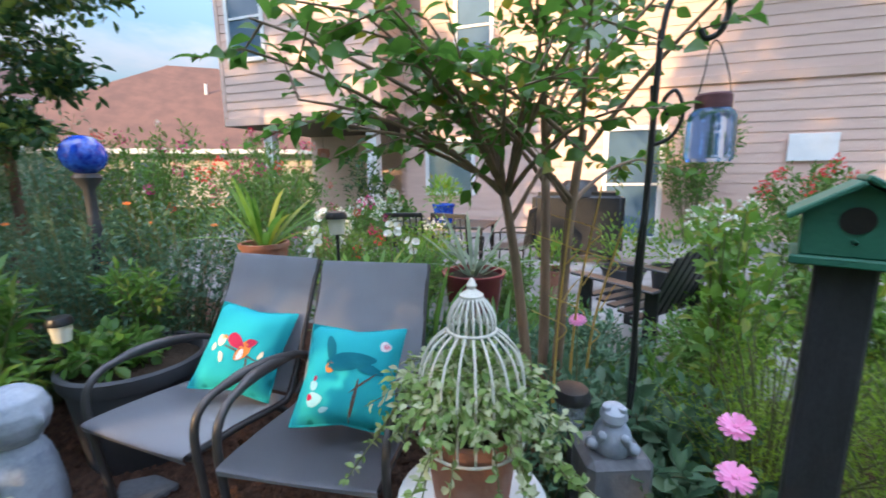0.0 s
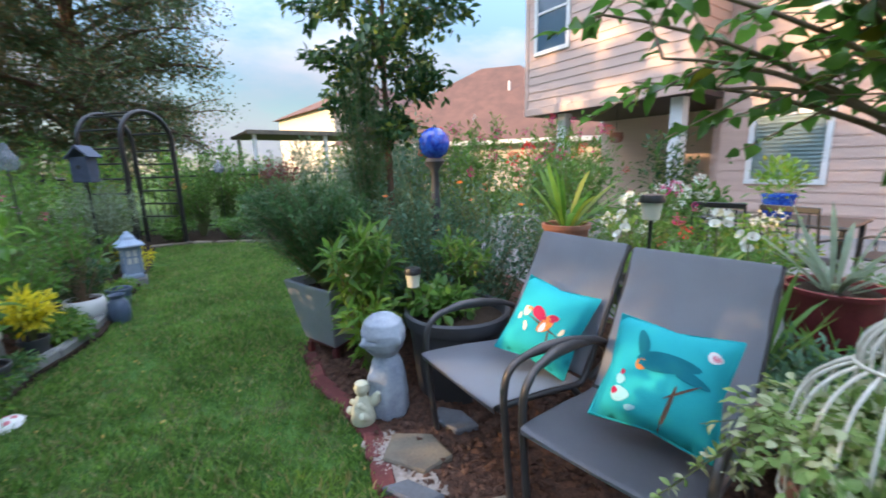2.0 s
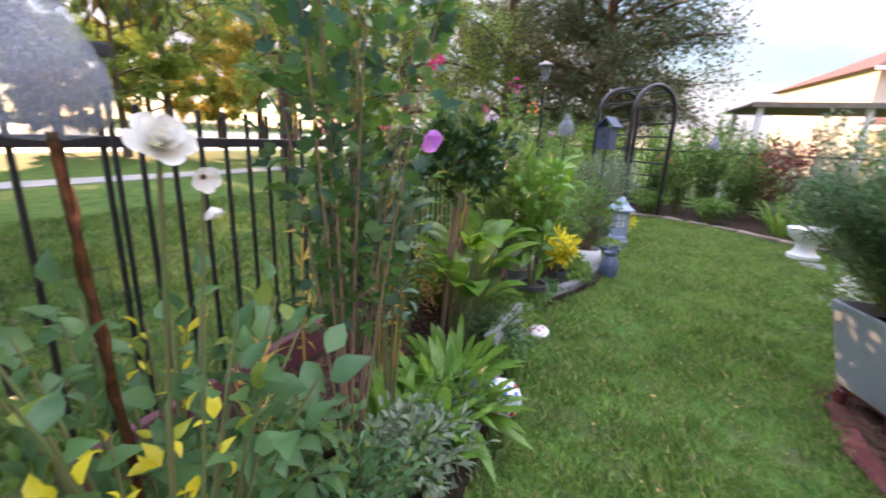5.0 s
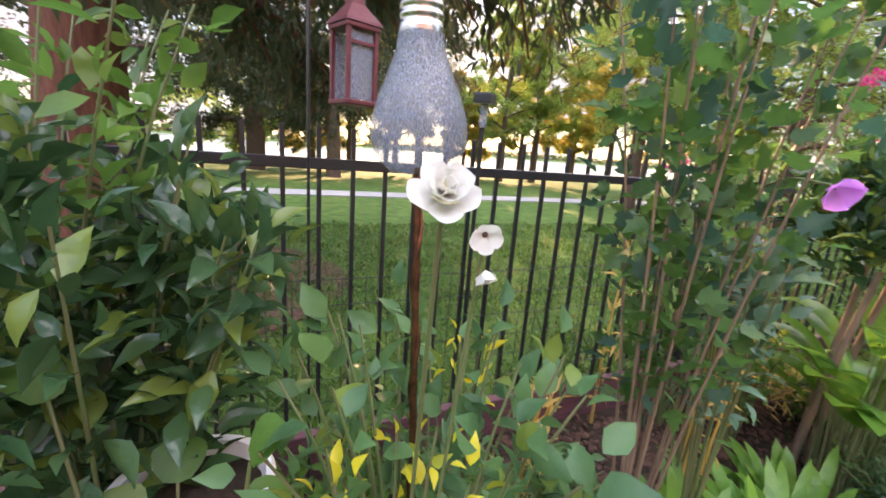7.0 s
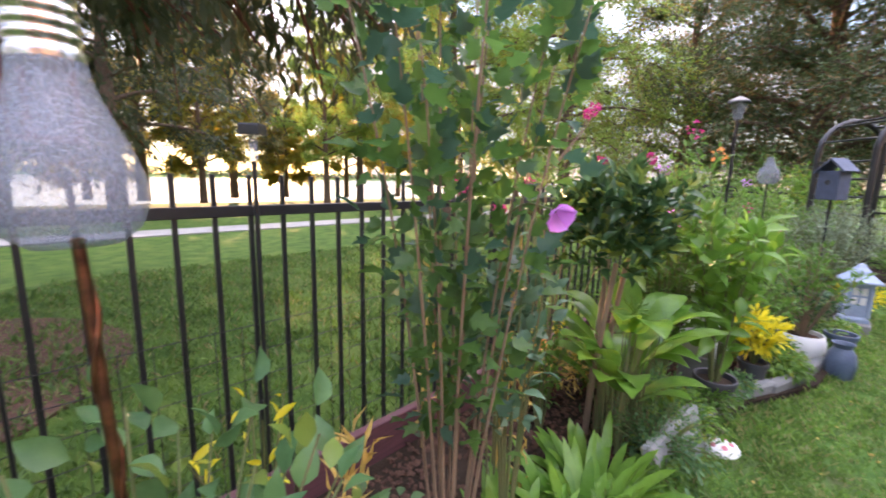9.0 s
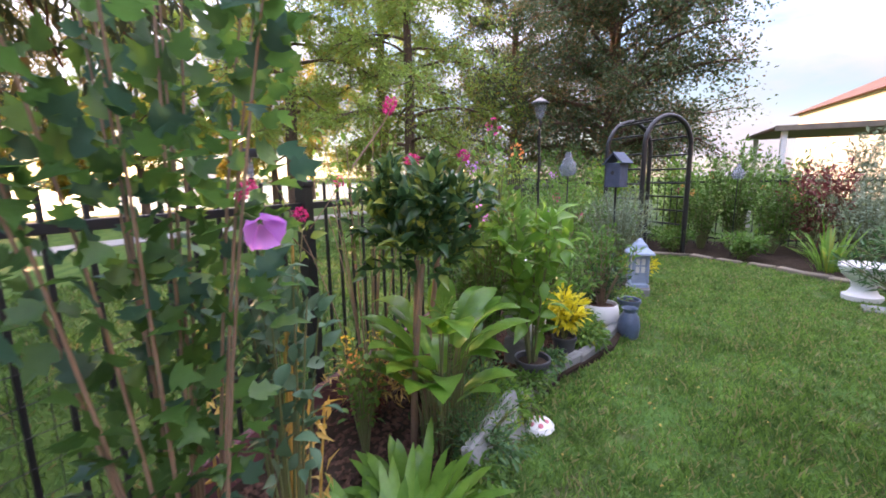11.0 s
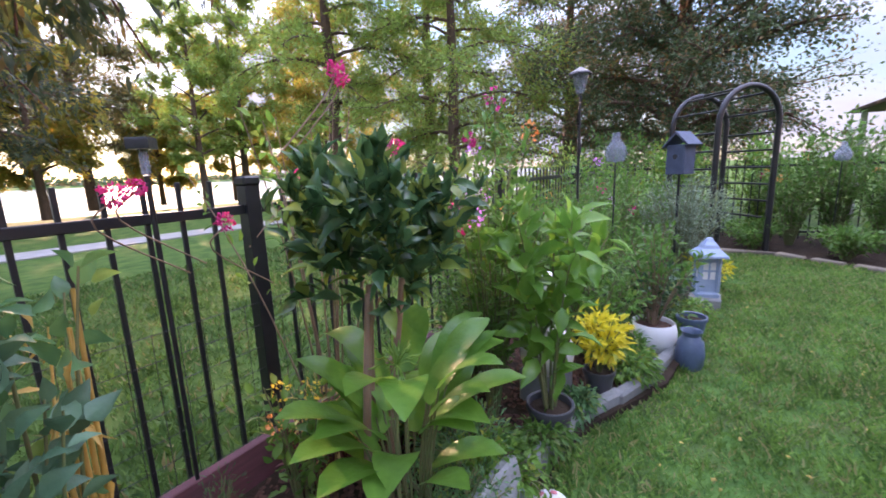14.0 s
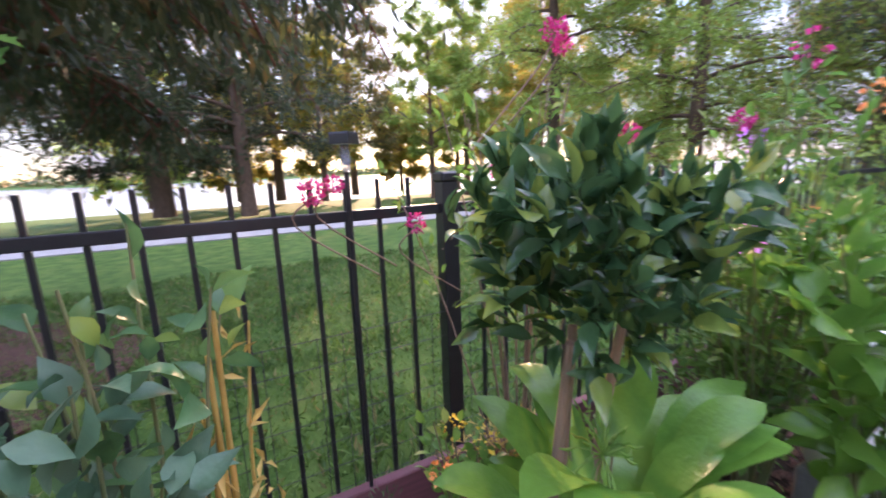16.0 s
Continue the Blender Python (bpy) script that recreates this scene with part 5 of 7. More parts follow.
square_planter()
shrub("rosemary_bush", (-2.98, 0.93, 0.48), 0.86, 0.52, 150, 150, 0.05, 0.17, L_ROSEM, "dense upright rosemary bush in the grey planter", "shrub", 43, tmpl=T_LITE, start=0.15, droop=0.02, twig=0.035, low=0.3, lean=(-0.16, -0.12))
shrub("tall_leafy_plant", (-2.52, 0.98, 0.02), 1.12, 0.26, 15, 36, 0.15, 0.24, L_MID, "tall plant with long narrow light green leaves", "plant", 44, tmpl=T_LANCE, droop=0.35, twig=0.03, stem_r=0.008, low=0.55)
shrub("tall_leafy_plant", (-2.35, 0.92, 0.02), 0.7, 0.2, 12, 26, 0.11, 0.26, L_LIGHT, "leafy plant with narrow light green leaves", "plant", 45, tmpl=T_LANCE, droop=0.35, twig=0.03, low=0.4)
tree("young_pear_tree", (-3.95, 1.95, 0), 4.4, 1.0, 0.035, L_DARK, "young upright pear tree with glossy drooping leaves", 46, 30, 13, 26, 0.10, 0.48, T_LEAF, clear=0.38, rise=0.7, droop=0.2, spray=0.4, taper=0.35)
shrub("column_conifer", (-3.75, 1.6, 0), 2.4, 0.30, 60, 120, 0.06, 0.2, L_ROSEM, "narrow dark green conifer column beside the tree", "shrub", 47, tmpl=T_LITE, start=0.1, twig=0.08, droop=0.0)

gb = thing("gazing_ball", (-2.76, 1.70, 0), "cobalt blue glass gazing ball on a dark pedestal", "gazing ball")
part("pedestal", lathe([(0, 0.02), (0.12, 0.02), (0.11, 0.08), (0.04, 0.14), (0.03, 0.6), (0.045, 0.95), (0.03, 1.15), (0.03, 1.3), (0.075, 1.37), (0.06, 1.395), (0, 1.395)], 20), TUBM, gb)
part("ball", lathe([(0.115 * math.sin(a), 1.50 - 0.115 * math.cos(a)) for a in np.linspace(0, math.pi, 20)], 32), BLUEGLZ, gb, "swirled cobalt blue glass")

# low planting along the patio's edge
for i, (x, y, h, sp, mt) in enumerate(((0.12, 2.5, 0.55, 0.42, L_BLUE), (0.8, 2.75, 0.5, 0.4, L_MID), (-0.2, 2.95, 0.55, 0.4, L_MID), (1.05, 3.1, 0.6, 0.4, L_LIGHT), (0.0, 1.95, 0.62, 0.34, L_BLUE), (-0.5, 1.95, 0.6, 0.3, L_BLUE), (-1.35, 3.4, 0.8, 0.45, L_MID), (-0.6, 3.6, 0.7, 0.4, L_MID))):
    shrub("low_shrub", (x, y, 0.02), h, sp, 36, 40, 0.06, 0.42, mt, "low leafy plants along the edge of the patio", "shrub", 400 + i, start=0.1, twig=0.09, low=0.35)

# mixed bushes between the chairs and the patio
for i, (x, y, h, s, n, per, sz, ra, mt, lb, tm) in enumerate((
        (-3.15, 1.75, 1.45, 0.48, 46, 46, 0.05, 0.45, L_BLUE, "rose bush with fine blue-green leaves", T_LEAF),
        (-2.45, 1.95, 1.42, 0.50, 52, 50, 0.042, 0.45, L_BLUE, "dense shrub with small blue-green leaves", T_LEAF),
        (-1.95, 2.15, 1.1, 0.42, 44, 46, 0.042, 0.45, L_BLUE, "dense shrub with small blue-green leaves", T_LEAF),
        (-3.6, 2.6, 1.9, 0.6, 48, 44, 0.06, 0.4, L_MID, "tall loose garden shrub with green leaves", T_LEAF),
        (-2.7, 2.9, 1.8, 0.62, 48, 44, 0.06, 0.42, L_MID, "tall loose garden shrub with green leaves", T_LEAF),
        (-4.6, 2.5, 2.1, 0.7, 60, 54, 0.065, 0.36, L_BLUE, "loose blue-green garden shrub", T_LANCE),
        (-5.5, 3.1, 2.2, 0.8, 56, 52, 0.08, 0.36, L_BLUE, "loose blue-green garden shrub", T_LANCE),
        (-3.6, 4.3, 2.0, 0.75, 44, 44, 0.07, 0.4, L_MID, "rose bush beside the patio", T_LEAF),
        (-4.8, 5.4, 2.2, 0.8, 40, 40, 0.08, 0.4, L_MID, "green shrub beside the patio", T_LEAF),
        (-6.3, 5.2, 2.4, 0.9, 40, 40, 0.1, 0.4, L_MID, "green shrub beside the patio", T_LEAF),
        (-4.0, 1.35, 0.75, 0.5, 34, 34, 0.055, 0.4, L_GREY, "low grey-green bush beside the lawn", T_LANCE),
        (-1.35, 2.9, 0.85, 0.5, 36, 34, 0.06, 0.4, L_MID, "low leafy shrub behind the chairs", T_LEAF),
        (-3.4, 6.3, 1.9, 0.45, 34, 40, 0.08, 0.45, L_DARK, "small dark evergreen by the porch", T_LEAF),
        (-2.35, 1.62, 1.0, 0.36, 40, 46, 0.042, 0.45, L_BLUE, "dense shrub with small blue-green leaves", T_LEAF),
        (-2.62, 1.48, 1.3, 0.28, 36, 46, 0.042, 0.45, L_BLUE, "dense shrub with small blue-green leaves", T_LEAF),
        (-2.95, 1.45, 0.95, 0.36, 40, 46, 0.042, 0.45, L_BLUE, "dense shrub with small blue-green leaves", T_LEAF),
        (-3.4, 1.25, 0.9, 0.36, 36, 40, 0.05, 0.4, L_MID, "leafy green shrub beside the planter", T_LEAF),
        (-1.75, 2.75, 1.15, 0.42, 44, 44, 0.05, 0.42, L_MID, "leafy green shrub behind the chairs", T_LEAF),
        (-0.75, 2.35, 0.5, 0.4, 40, 40, 0.05, 0.42, L_BLUE, "leafy shrub behind the chairs", T_LEAF),
        (-0.3, 2.2, 0.55, 0.38, 40, 40, 0.05, 0.42, L_BLUE, "leafy shrub under the crape myrtle", T_LEAF),
        (0.35, 2.1, 0.45, 0.4, 40, 40, 0.06, 0.45, L_MID, "leafy shrub under the crape myrtle", T_LEAF),
        (1.25, 2.3, 1.15, 0.40, 40, 44, 0.06, 0.45, L_MID, "tall green shrub beside the patio", T_LEAF),
        (1.45, 2.0, 1.2, 0.5, 40, 50, 0.06, 0.4, L_LIGHT, "tall light green shrub beside the patio", T_LEAF),
        (1.7, 1.2, 1.1, 0.5, 40, 50, 0.06, 0.4, L_LIGHT, "light green shrub in the bed", T_LEAF),
        (-2.2, 3.6, 1.2, 0.55, 44, 44, 0.06, 0.42, L_MID, "flowering shrub beside the patio", T_LEAF),
        (-1.5, 4.0, 1.0, 0.5, 44, 40, 0.06, 0.42, L_LIGHT, "light green shrub beside the patio", T_LEAF),
        (1.9, 4.2, 1.3, 0.55, 40, 40, 0.07, 0.42, L_MID, "green shrub on the patio's edge", T_LEAF))):
    th, tips = shrub("garden_shrub", (x, y, 0.02), h, s, n, per, sz, ra, mt, lb, "shrub", 50 + i, tmpl=tm, low=0.3, start=0.15, twig=0.09)
    rng = random.Random(i)
    if i in (9, 10, 17, 23, 25):
        for k, p in enumerate(rng.sample(tips, 6)):
            panicle(th, p + Vector((0, 0, 0.02)), rng.uniform(0.06, 0.1), F_WHITE, 40, seed=k)
    if i in (3, 4, 7, 8, 24):
        for k, p in enumerate(rng.sample(tips, 11)):
            panicle(th, p + Vector((0, 0, 0.02)), rng.uniform(0.06, 0.11), F_PINK if k % 3 else F_RED, 40, seed=k)
    if i in (0, 1):
        for k, p in enumerate(rng.sample(tips, 3)):
            bloom(th, p, 0.05, F_ORAN, 8, 2, seed=k)


def potted_agave(at, r, h, stand, lab, potm, n, ln, wd, lm, seed):
    if stand:
        st = thing("plant_stand", (at[0], at[1], 0.02), "dark metal plant stand behind the chairs", "plant stand")
        part("top", lathe([(0, stand - 0.045), (r * 0.95, stand - 0.045), (r * 0.95, stand - 0.02), (0, stand - 0.02)], 20), BLACK, st)
        for k in range(3):
            a = 2.1 * k + 0.4
            tubes("leg", [([(r * 0.8 * math.cos(a), r * 0.8 * math.sin(a), stand - 0.04), (r * 0.6 * math.cos(a), r * 0.6 * math.sin(a), stand * 0.5), (r * 0.95 * math.cos(a), r * 0.95 * math.sin(a), 0.0)], 0.008)], BLACK, st, 6)
    th = thing("potted_plant", (at[0], at[1], stand + 0.002 if stand else 0.03), lab, "potted plant")
    pot(th, r, h, potm)
    pl = strappy("", None, n, ln, wd, lm, "", "", seed, (30, 82), (0.1, 0.5), True, r * 0.25, parent=part("crown", lathe([(0, 0), (0.03, 0.0), (0.02, 0.05), (0, 0.06)], 10), STEM, th, m=pose(0, 0, h - 0.05)))
    return th


potted_agave((-1.76, 1.97), 0.135, 0.24, 0.74, "terracotta pot with a spiky green strap-leaved plant", TERRA, 26, 0.5, 0.035, L_LIGHT, 61)
potted_agave((-0.72, 2.95), 0.23, 0.40, 0.24, "large red glazed pot with a spiky blue-green agave", REDPOT, 24, 0.62, 0.035, L_GREY, 62)
lp = thing("planter_bowl", (-1.17, 2.12, 0.03), "dark round planter of bright green lilies behind the chairs", "planter")
part("bowl", lathe([(0, 0), (0.2, 0), (0.26, 0.4), (0.29, 0.68), (0.27, 0.68), (0.25, 0.62), (0, 0.6)], 30), TUBM, lp)
strappy("lily_clump", (-1.17, 2.12, 0.64), 60, 0.42, 0.032, L_LIGHT, "clump of bright green arching lily leaves in a planter", "lily", 63, r0=0.2)
for i, (x, y, z) in enumerate(((-1.45, 2.05, 1.02), (-1.0, 2.1, 1.05), (-0.9, 2.2, 0.95), (-1.55, 2.25, 1.1), (-1.35, 1.86, 0.97))):
    fl = thing("white_lily", (x, y, 0.6), "white flower spike rising from the lilies", "flower", "white flowers behind the chairs")
    tubes("stem", [([(0, 0, 0), (0.01, 0, (z - 0.6) / 2), (0, 0, z - 0.6)], 0.004)], STEM, fl, 5)
    for k in range(4):
        bloom(fl, (random.uniform(-.03, .03), random.uniform(-.03, .03), z - 0.6 + random.uniform(-.06, .04)), 0.06, F_WHITE, 6, 1, 0.5, seed=k + 9 * i, aim=(random.uniform(-1, 1), -0.6, 0.6))

for i, (x, y, n, ln) in enumerate(((-0.92, 2.32, 46, 0.95), (-1.4, 2.5, 40, 1.0), (-0.45, 2.5, 40, 0.8))):
    strappy("lily_clump", (x, y, 0.02), n, ln, 0.036, L_MID, "clump of green arching lily leaves behind the chairs", "lily", 66 + i, rise=(55, 86), droop=(0.15, 0.6), r0=0.12)
th, tips = shrub("hydrangea", (-2.75, 5.6, 0.02), 1.15, 0.6, 30, 26, 0.12, 0.6, L_MID, "hydrangea bush with white flower heads by the patio", "hydrangea", 64)
for k, p in enumerate(sorted(tips, key=lambda v: v.y)[:14]):
    panicle(th, p + Vector((0, 0, 0.03)), 0.15, F_WHITE, 60, seed=k, tall=0.8)


# ---- the table with the wire cage ----
def cage_table():
    tb = thing("side_table", (-0.25, 1.0, 0.03), "small round white metal garden table", "table")
    part("tabletop", lathe([(0, 0.405), (0.2, 0.405), (0.212, 0.412), (0.212, 0.43), (0.2, 0.437), (0, 0.437)], 36), WHITE, tb)
    for k in range(3):
        a = 2.094 * k + 0.3
        tubes("leg", [(curve_pts([(0.06 * math.cos(a), 0.06 * math.sin(a), 0.405), (0.1 * math.cos(a), 0.1 * math.sin(a), 0.25), (0.17 * math.cos(a), 0.17 * math.sin(a), 0.0)], 4), 0.009)], WHITE, tb, 8)
    tp = thing("terracotta_pot", (-0.25, 1.0, 0.468), "terracotta pot planted with variegated ivy on the table", "pot")
    pot(tp, 0.135, 0.24, TERRA)
    cg = thing("wire_cage", (-0.25, 1.0, 0.66), "white wire bird cage cloche standing over the ivy", "wire cage")
    prof = [(0.142, 0.0), (0.142, 0.14), (0.136, 0.20), (0.118, 0.25), (0.088, 0.285), (0.062, 0.305), (0.062, 0.33), (0.052, 0.362), (0.026, 0.395)]
    for k in range(20):
        a = 2 * math.pi * k / 20
        tubes("bar", [(curve_pts([(r * math.cos(a), r * math.sin(a), z) for r, z in prof], 3), 0.0036)], WIREW, cg, 6)
    for r, z in ((0.143, 0.003), (0.064, 0.306)):
        tubes("hoop", [([(r * math.cos(t), r * math.sin(t), z) for t in np.linspace(0, 2 * math.pi, 33)], 0.0042)], WIREW, cg, 6)
    part("finial", lathe([(0, 0.385), (0.03, 0.388), (0.032, 0.40), (0.02, 0.408), (0.01, 0.415), (0.014, 0.425), (0.006, 0.44), (0, 0.446)], 16), WIREW, cg)


cage_table()
th, _ = shrub("variegated_ivy", (-0.25, 1.0, 0.68), 0.30, 0.29, 70, 38, 0.031, 0.62, L_VARI, "trailing variegated cream and green ivy in the pot", "ivy", 65, droop=0.4, twig=0.035, start=0.1, low=0.35, stem_r=0.0025)
rng0 = random.Random(4)
for k in range(16):
    a = rng0.uniform(2.2, 6.0)
    r = rng0.uniform(0.22, 0.40)
    P = curve_pts([(0.05 * math.cos(a), 0.05 * math.sin(a), 0.02), (0.16 * math.cos(a), 0.16 * math.sin(a), 0.1), (r * math.cos(a), r * math.sin(a), rng0.uniform(-0.2, 0.08))], 8)
    tubes("runner", [(P, 0.002)], STEM, th, 5)
    pa = np.array([tuple(v) for v in P for _ in range(4)])
    rg = np.random.default_rng(k)
    leaves("runner_leaves", T_LEAF, pa, rg.normal(0, 1, pa.shape), 0.032 * rg.uniform(.6, 1.1, len(pa)), 0.6, L_VARI, th, rg)


# ---- the small crape myrtle over the bed ----
def myrtle():
    rng = np.random.default_rng(71)
    th = thing("crape_myrtle", (-0.15, 1.75, 0.02), "young crape myrtle with tan trunks and fresh green leaves", "tree")
    paths, P, D = [], [], []
    trunks = [[(0, 0, 0), (-0.04, -0.03, 0.6), (-0.1, -0.08, 1.1), (-0.16, -0.16, 1.45)], [(0.07, 0.02, 0), (0.1, 0, 0.6), (0.12, -0.04, 1.1), (0.16, -0.1, 1.5)], [(0.03, 0.06, 0), (0.03, 0.1, 0.7), (0.02, 0.1, 1.2), (0.0, 0.12, 1.6)]]
    for i, t in enumerate(trunks):
        tubes("trunk", [(curve_pts(t, 5), (0.026, 0.021, 0.015))], TANBARK, th, 8)
        e = np.array(t[-1])
        for k in range(6):
            a = rng.uniform(0, 2 * math.pi)
            rr = rng.uniform(0.3, 0.85)
            s0 = np.array(t[2]) + (e - np.array(t[2])) * rng.uniform(0, 1)
            tip = s0 + np.array((rr * math.cos(a) * 1.15, rr * math.sin(a) * 0.8 - 0.12, rng.uniform(0.12, 0.8)))
            mid = (s0 + tip) / 2 + np.array((0, 0, 0.1))
            q = np.linspace(0, 1, 8)[:, None]
            lp2 = (1 - q) ** 2 * s0 + 2 * q * (1 - q) * mid + q ** 2 * tip
            paths.append((lp2, (0.011, 0.003)))
            for c in range(6):
                w = rng.uniform(0.3, 1)
                c0 = np.array([np.interp(w, q[:, 0], lp2[:, j]) for j in range(3)])
                dd = unit(rng.normal(0, 1, 3) * np.array((1, 1, 0.5)) + 0.6 * unit(tip - s0))
                ce = c0 + dd * rng.uniform(0.12, 0.3) - np.array((0, 0, 0.05))
                paths.append((np.array((c0, (c0 + ce) / 2, ce)), (0.004, 0.0015)))
                u = np.linspace(0.15, 1, 8)[:, None]
                P.append(c0 + (ce - c0) * u)
                sd = np.where(np.arange(8) % 2, 1, -1)[:, None] * np.cross(dd, (0, 0, 1))[None]
                D.append(dd[None] * 0.5 + sd * 0.8 + rng.normal(0, 0.3, (8, 3)) - np.array((0, 0, 0.2)))
    # the long arching limbs over the chairs
    fork = np.array((-0.12, -0.1, 1.25))
    for tip in ((-0.71, -0.80, 1.68), (-0.54, -0.81, 1.54), (-0.36, -0.79, 1.73), (0.10, -0.62, 1.73), (0.28, -0.47, 1.52), (-0.27, -0.66, 1.63), (-0.46, -0.70, 1.47), (-0.28, -0.80, 1.73), (0.15, -0.75, 1.66), (0.05, -0.5, 1.75), (-0.3, -0.5, 1.8)):
        tip = np.array(tip)
        mid = (fork + tip) / 2 + np.array((0, 0, 0.14))
        q = np.linspace(0, 1, 10)[:, None]
        lp2 = (1 - q) ** 2 * fork + 2 * q * (1 - q) * mid + q ** 2 * tip
        paths.append((lp2, (0.012, 0.003)))
        for c in range(5):
            c0 = np.array([np.interp(0.4 + 0.6 * c / 4, q[:, 0], lp2[:, j]) for j in range(3)])
            dd = unit(rng.normal(0, 1, 3) * np.array((1, 1, 0.6)) + 0.9 * unit(tip - fork))
            ce = c0 + dd * rng.uniform(0.14, 0.26) - np.array((0, 0, 0.03))
            paths.append((np.array((c0, (c0 + ce) / 2, ce)), (0.004, 0.0015)))
            u = np.linspace(0.1, 1, 8)[:, None]
            P.append(c0 + (ce - c0) * u)
            sd = np.where(np.arange(8) % 2, 1, -1)[:, None] * np.cross(dd, (0, 0, 1))[None]
            D.append(dd[None] * 0.5 + sd * 0.8 + rng.normal(0, 0.3, (8, 3)) - np.array((0, 0, 0.25)))
    for q in [p for p in paths if len(p[0]) > 3]:
        tubes("limb", [q], TANBARK, th, 6)
    tubes("twigwork", [p for p in paths if len(p[0]) == 3], TANBARK, th, 5)["kind"] = "stuff"
    P, D = np.concatenate(P), np.concatenate(D)
    leaves("foliage", T_BIG, P, D, 0.062 * rng.uniform(0.6, 1.2, len(P)), 0.7, L_MYRTLE, th, rng)


myrtle()


def hook_and_jar():
    th = thing("shepherd_hook", (0.2, 1.42, 0.02), "twisted black iron shepherd hook with scrolls", "garden hook")
    tubes("pole", [([(0, 0, 0), (0, 0, 0.9), (0.01, 0, 1.75)], 0.0095)], BLACK, th, 8)
    tw = [(0.011 * math.cos(9 * z), 0.011 * math.sin(9 * z), z) for z in np.linspace(0.3, 1.6, 70)]
    tubes("twist", [(tw, 0.006)], BLACK, th, 6)
    tubes("hook", [(curve_pts([(0.01, 0, 1.72), (0.03, 0, 1.83), (0.09, 0, 1.88), (0.15, 0, 1.86), (0.175, 0, 1.79), (0.16, 0, 1.73), (0.125, 0, 1.715), (0.11, 0, 1.74)], 6), 0.0085)], BLACK, th, 8)
    tubes("scroll", [(curve_pts([(0.0, 0, 1.42), (0.06, 0, 1.45), (0.085, 0, 1.52), (0.06, 0, 1.58), (0.03, 0, 1.55), (0.045, 0, 1.51)], 5), 0.006)], BLACK, th, 6)
    jr = thing("jar_lantern", (0.36, 1.42, 1.39), "blue ribbed glass jar lantern with a brown lid", "lantern")
    part("jar", lathe([(0, 0.0), (0.056, 0.002), (0.064, 0.012)] + [(0.064 + 0.0018 * (k % 2), 0.018 + 0.0095 * k) for k in range(12)] + [(0.058, 0.142), (0.046, 0.152)], 32), BLUEGLASS, jr)
    part("lid", lathe([(0, 0.151), (0.047, 0.152), (0.047, 0.187), (0.042, 0.193), (0, 0.195)], 24), RUSTY, jr, "brown metal lid")
    tubes("hanger", [(curve_pts([(-0.045, 0, 0.17), (-0.03, 0, 0.25), (-0.02, 0, 0.325), (0, 0, 0.33), (0.03, 0, 0.25), (0.045, 0, 0.17)], 5), 0.002)], BLACK, jr, 5)


hook_and_jar()


def green_birdhouse():
    th = thing("birdhouse", pose(0.53, 1.04, 0.01, 0, 0, -22), "dark green wooden birdhouse on a black timber post", "birdhouse")
    part("post", box(-0.047, 0.047, -0.047, 0.047, 0, 1.17, 0.006), DARKWOOD, th, smooth=False)
    bd2 = bmesh.new()
    w, d, h0, h1 = 0.078, 0.075, 1.19, 1.285
    pts = [(-w, h0), (w, h0), (w, h1), (0, h1 + 0.05), (-w, h1)]
    fr = [bd2.verts.new((x, -d, z)) for x, z in pts]
    bk = [bd2.verts.new((x, d, z)) for x, z in pts]
    bd2.faces.new(fr); bd2.faces.new(bk[::-1])
    for i in range(5):
        bd2.faces.new((fr[i], fr[(i + 1) % 5], bk[(i + 1) % 5], bk[i]))
    bmesh.ops.bevel(bd2, geom=bd2.edges[:], offset=0.003, segments=1, affect="EDGES")
    part("box", bd2, BHGREEN, th, smooth=False)
    part("floor_board", box(-0.092, 0.092, -0.09, 0.09, 1.172, 1.19, 0.003), BHGREEN, th, smooth=False)
    for s in (-1, 1):
        part("roof_board", box(0, 0.125, -0.1, 0.1, 0, 0.012, 0.003), BHGREEN, th, smooth=False, m=pose(0, 0, 1.338, 0, 32 if s > 0 else 148, 0))
    part("entry_hole", lathe([(0, -0.003), (0.024, -0.003), (0.026, 0.002), (0, 0.002)], 22, m=pose(0, -0.0755, 1.262, 90, 0, 0)), BLACK, th, "black round entry hole")
    tubes("perch", [([(0, -0.07, 1.222), (0, -0.09, 1.222), (0, -0.105, 1.222)], 0.004)], BHGREEN, th, 6)


green_birdhouse()

# bed in front of the birdhouse
shrub("feather_fern", (0.62, 1.45, 0.02), 1.0, 0.34, 60, 110, 0.03, 0.13, L_FERN, "feathery yellow-green asparagus fern", "fern", 87, tmpl=T_LITE, droop=0.25, start=0.15, twig=0.08)
shrub("feather_fern", (1.0, 1.35, 0.02), 1.1, 0.45, 60, 120, 0.03, 0.12, L_FERN, "feathery yellow-green asparagus fern", "fern", 81, tmpl=T_LITE, droop=0.25, start=0.15, twig=0.08)
shrub("leafy_vine", (0.6, 1.85, 0.02), 1.3, 0.2, 20, 30, 0.065, 0.6, L_LIGHT, "climbing vine with light green leaves", "vine", 82)
shrub("green_perennial", (0.3, 1.5, 0.02), 0.62, 0.4, 36, 30, 0.085, 0.5, L_BLUE, "leafy blue-green perennial under the hook", "plant", 83)
shrub("green_perennial", (-0.05, 1.45, 0.02), 0.7, 0.36, 30, 30, 0.055, 0.45, L_BLUE, "fine-leaved perennial behind the table", "plant", 84)
strappy("daylily", (0.34, 1.05, 0.02), 60, 0.62, 0.025, L_BLUE, "clump of blue-green strap leaves in the bed", "daylily", 85, r0=0.12)
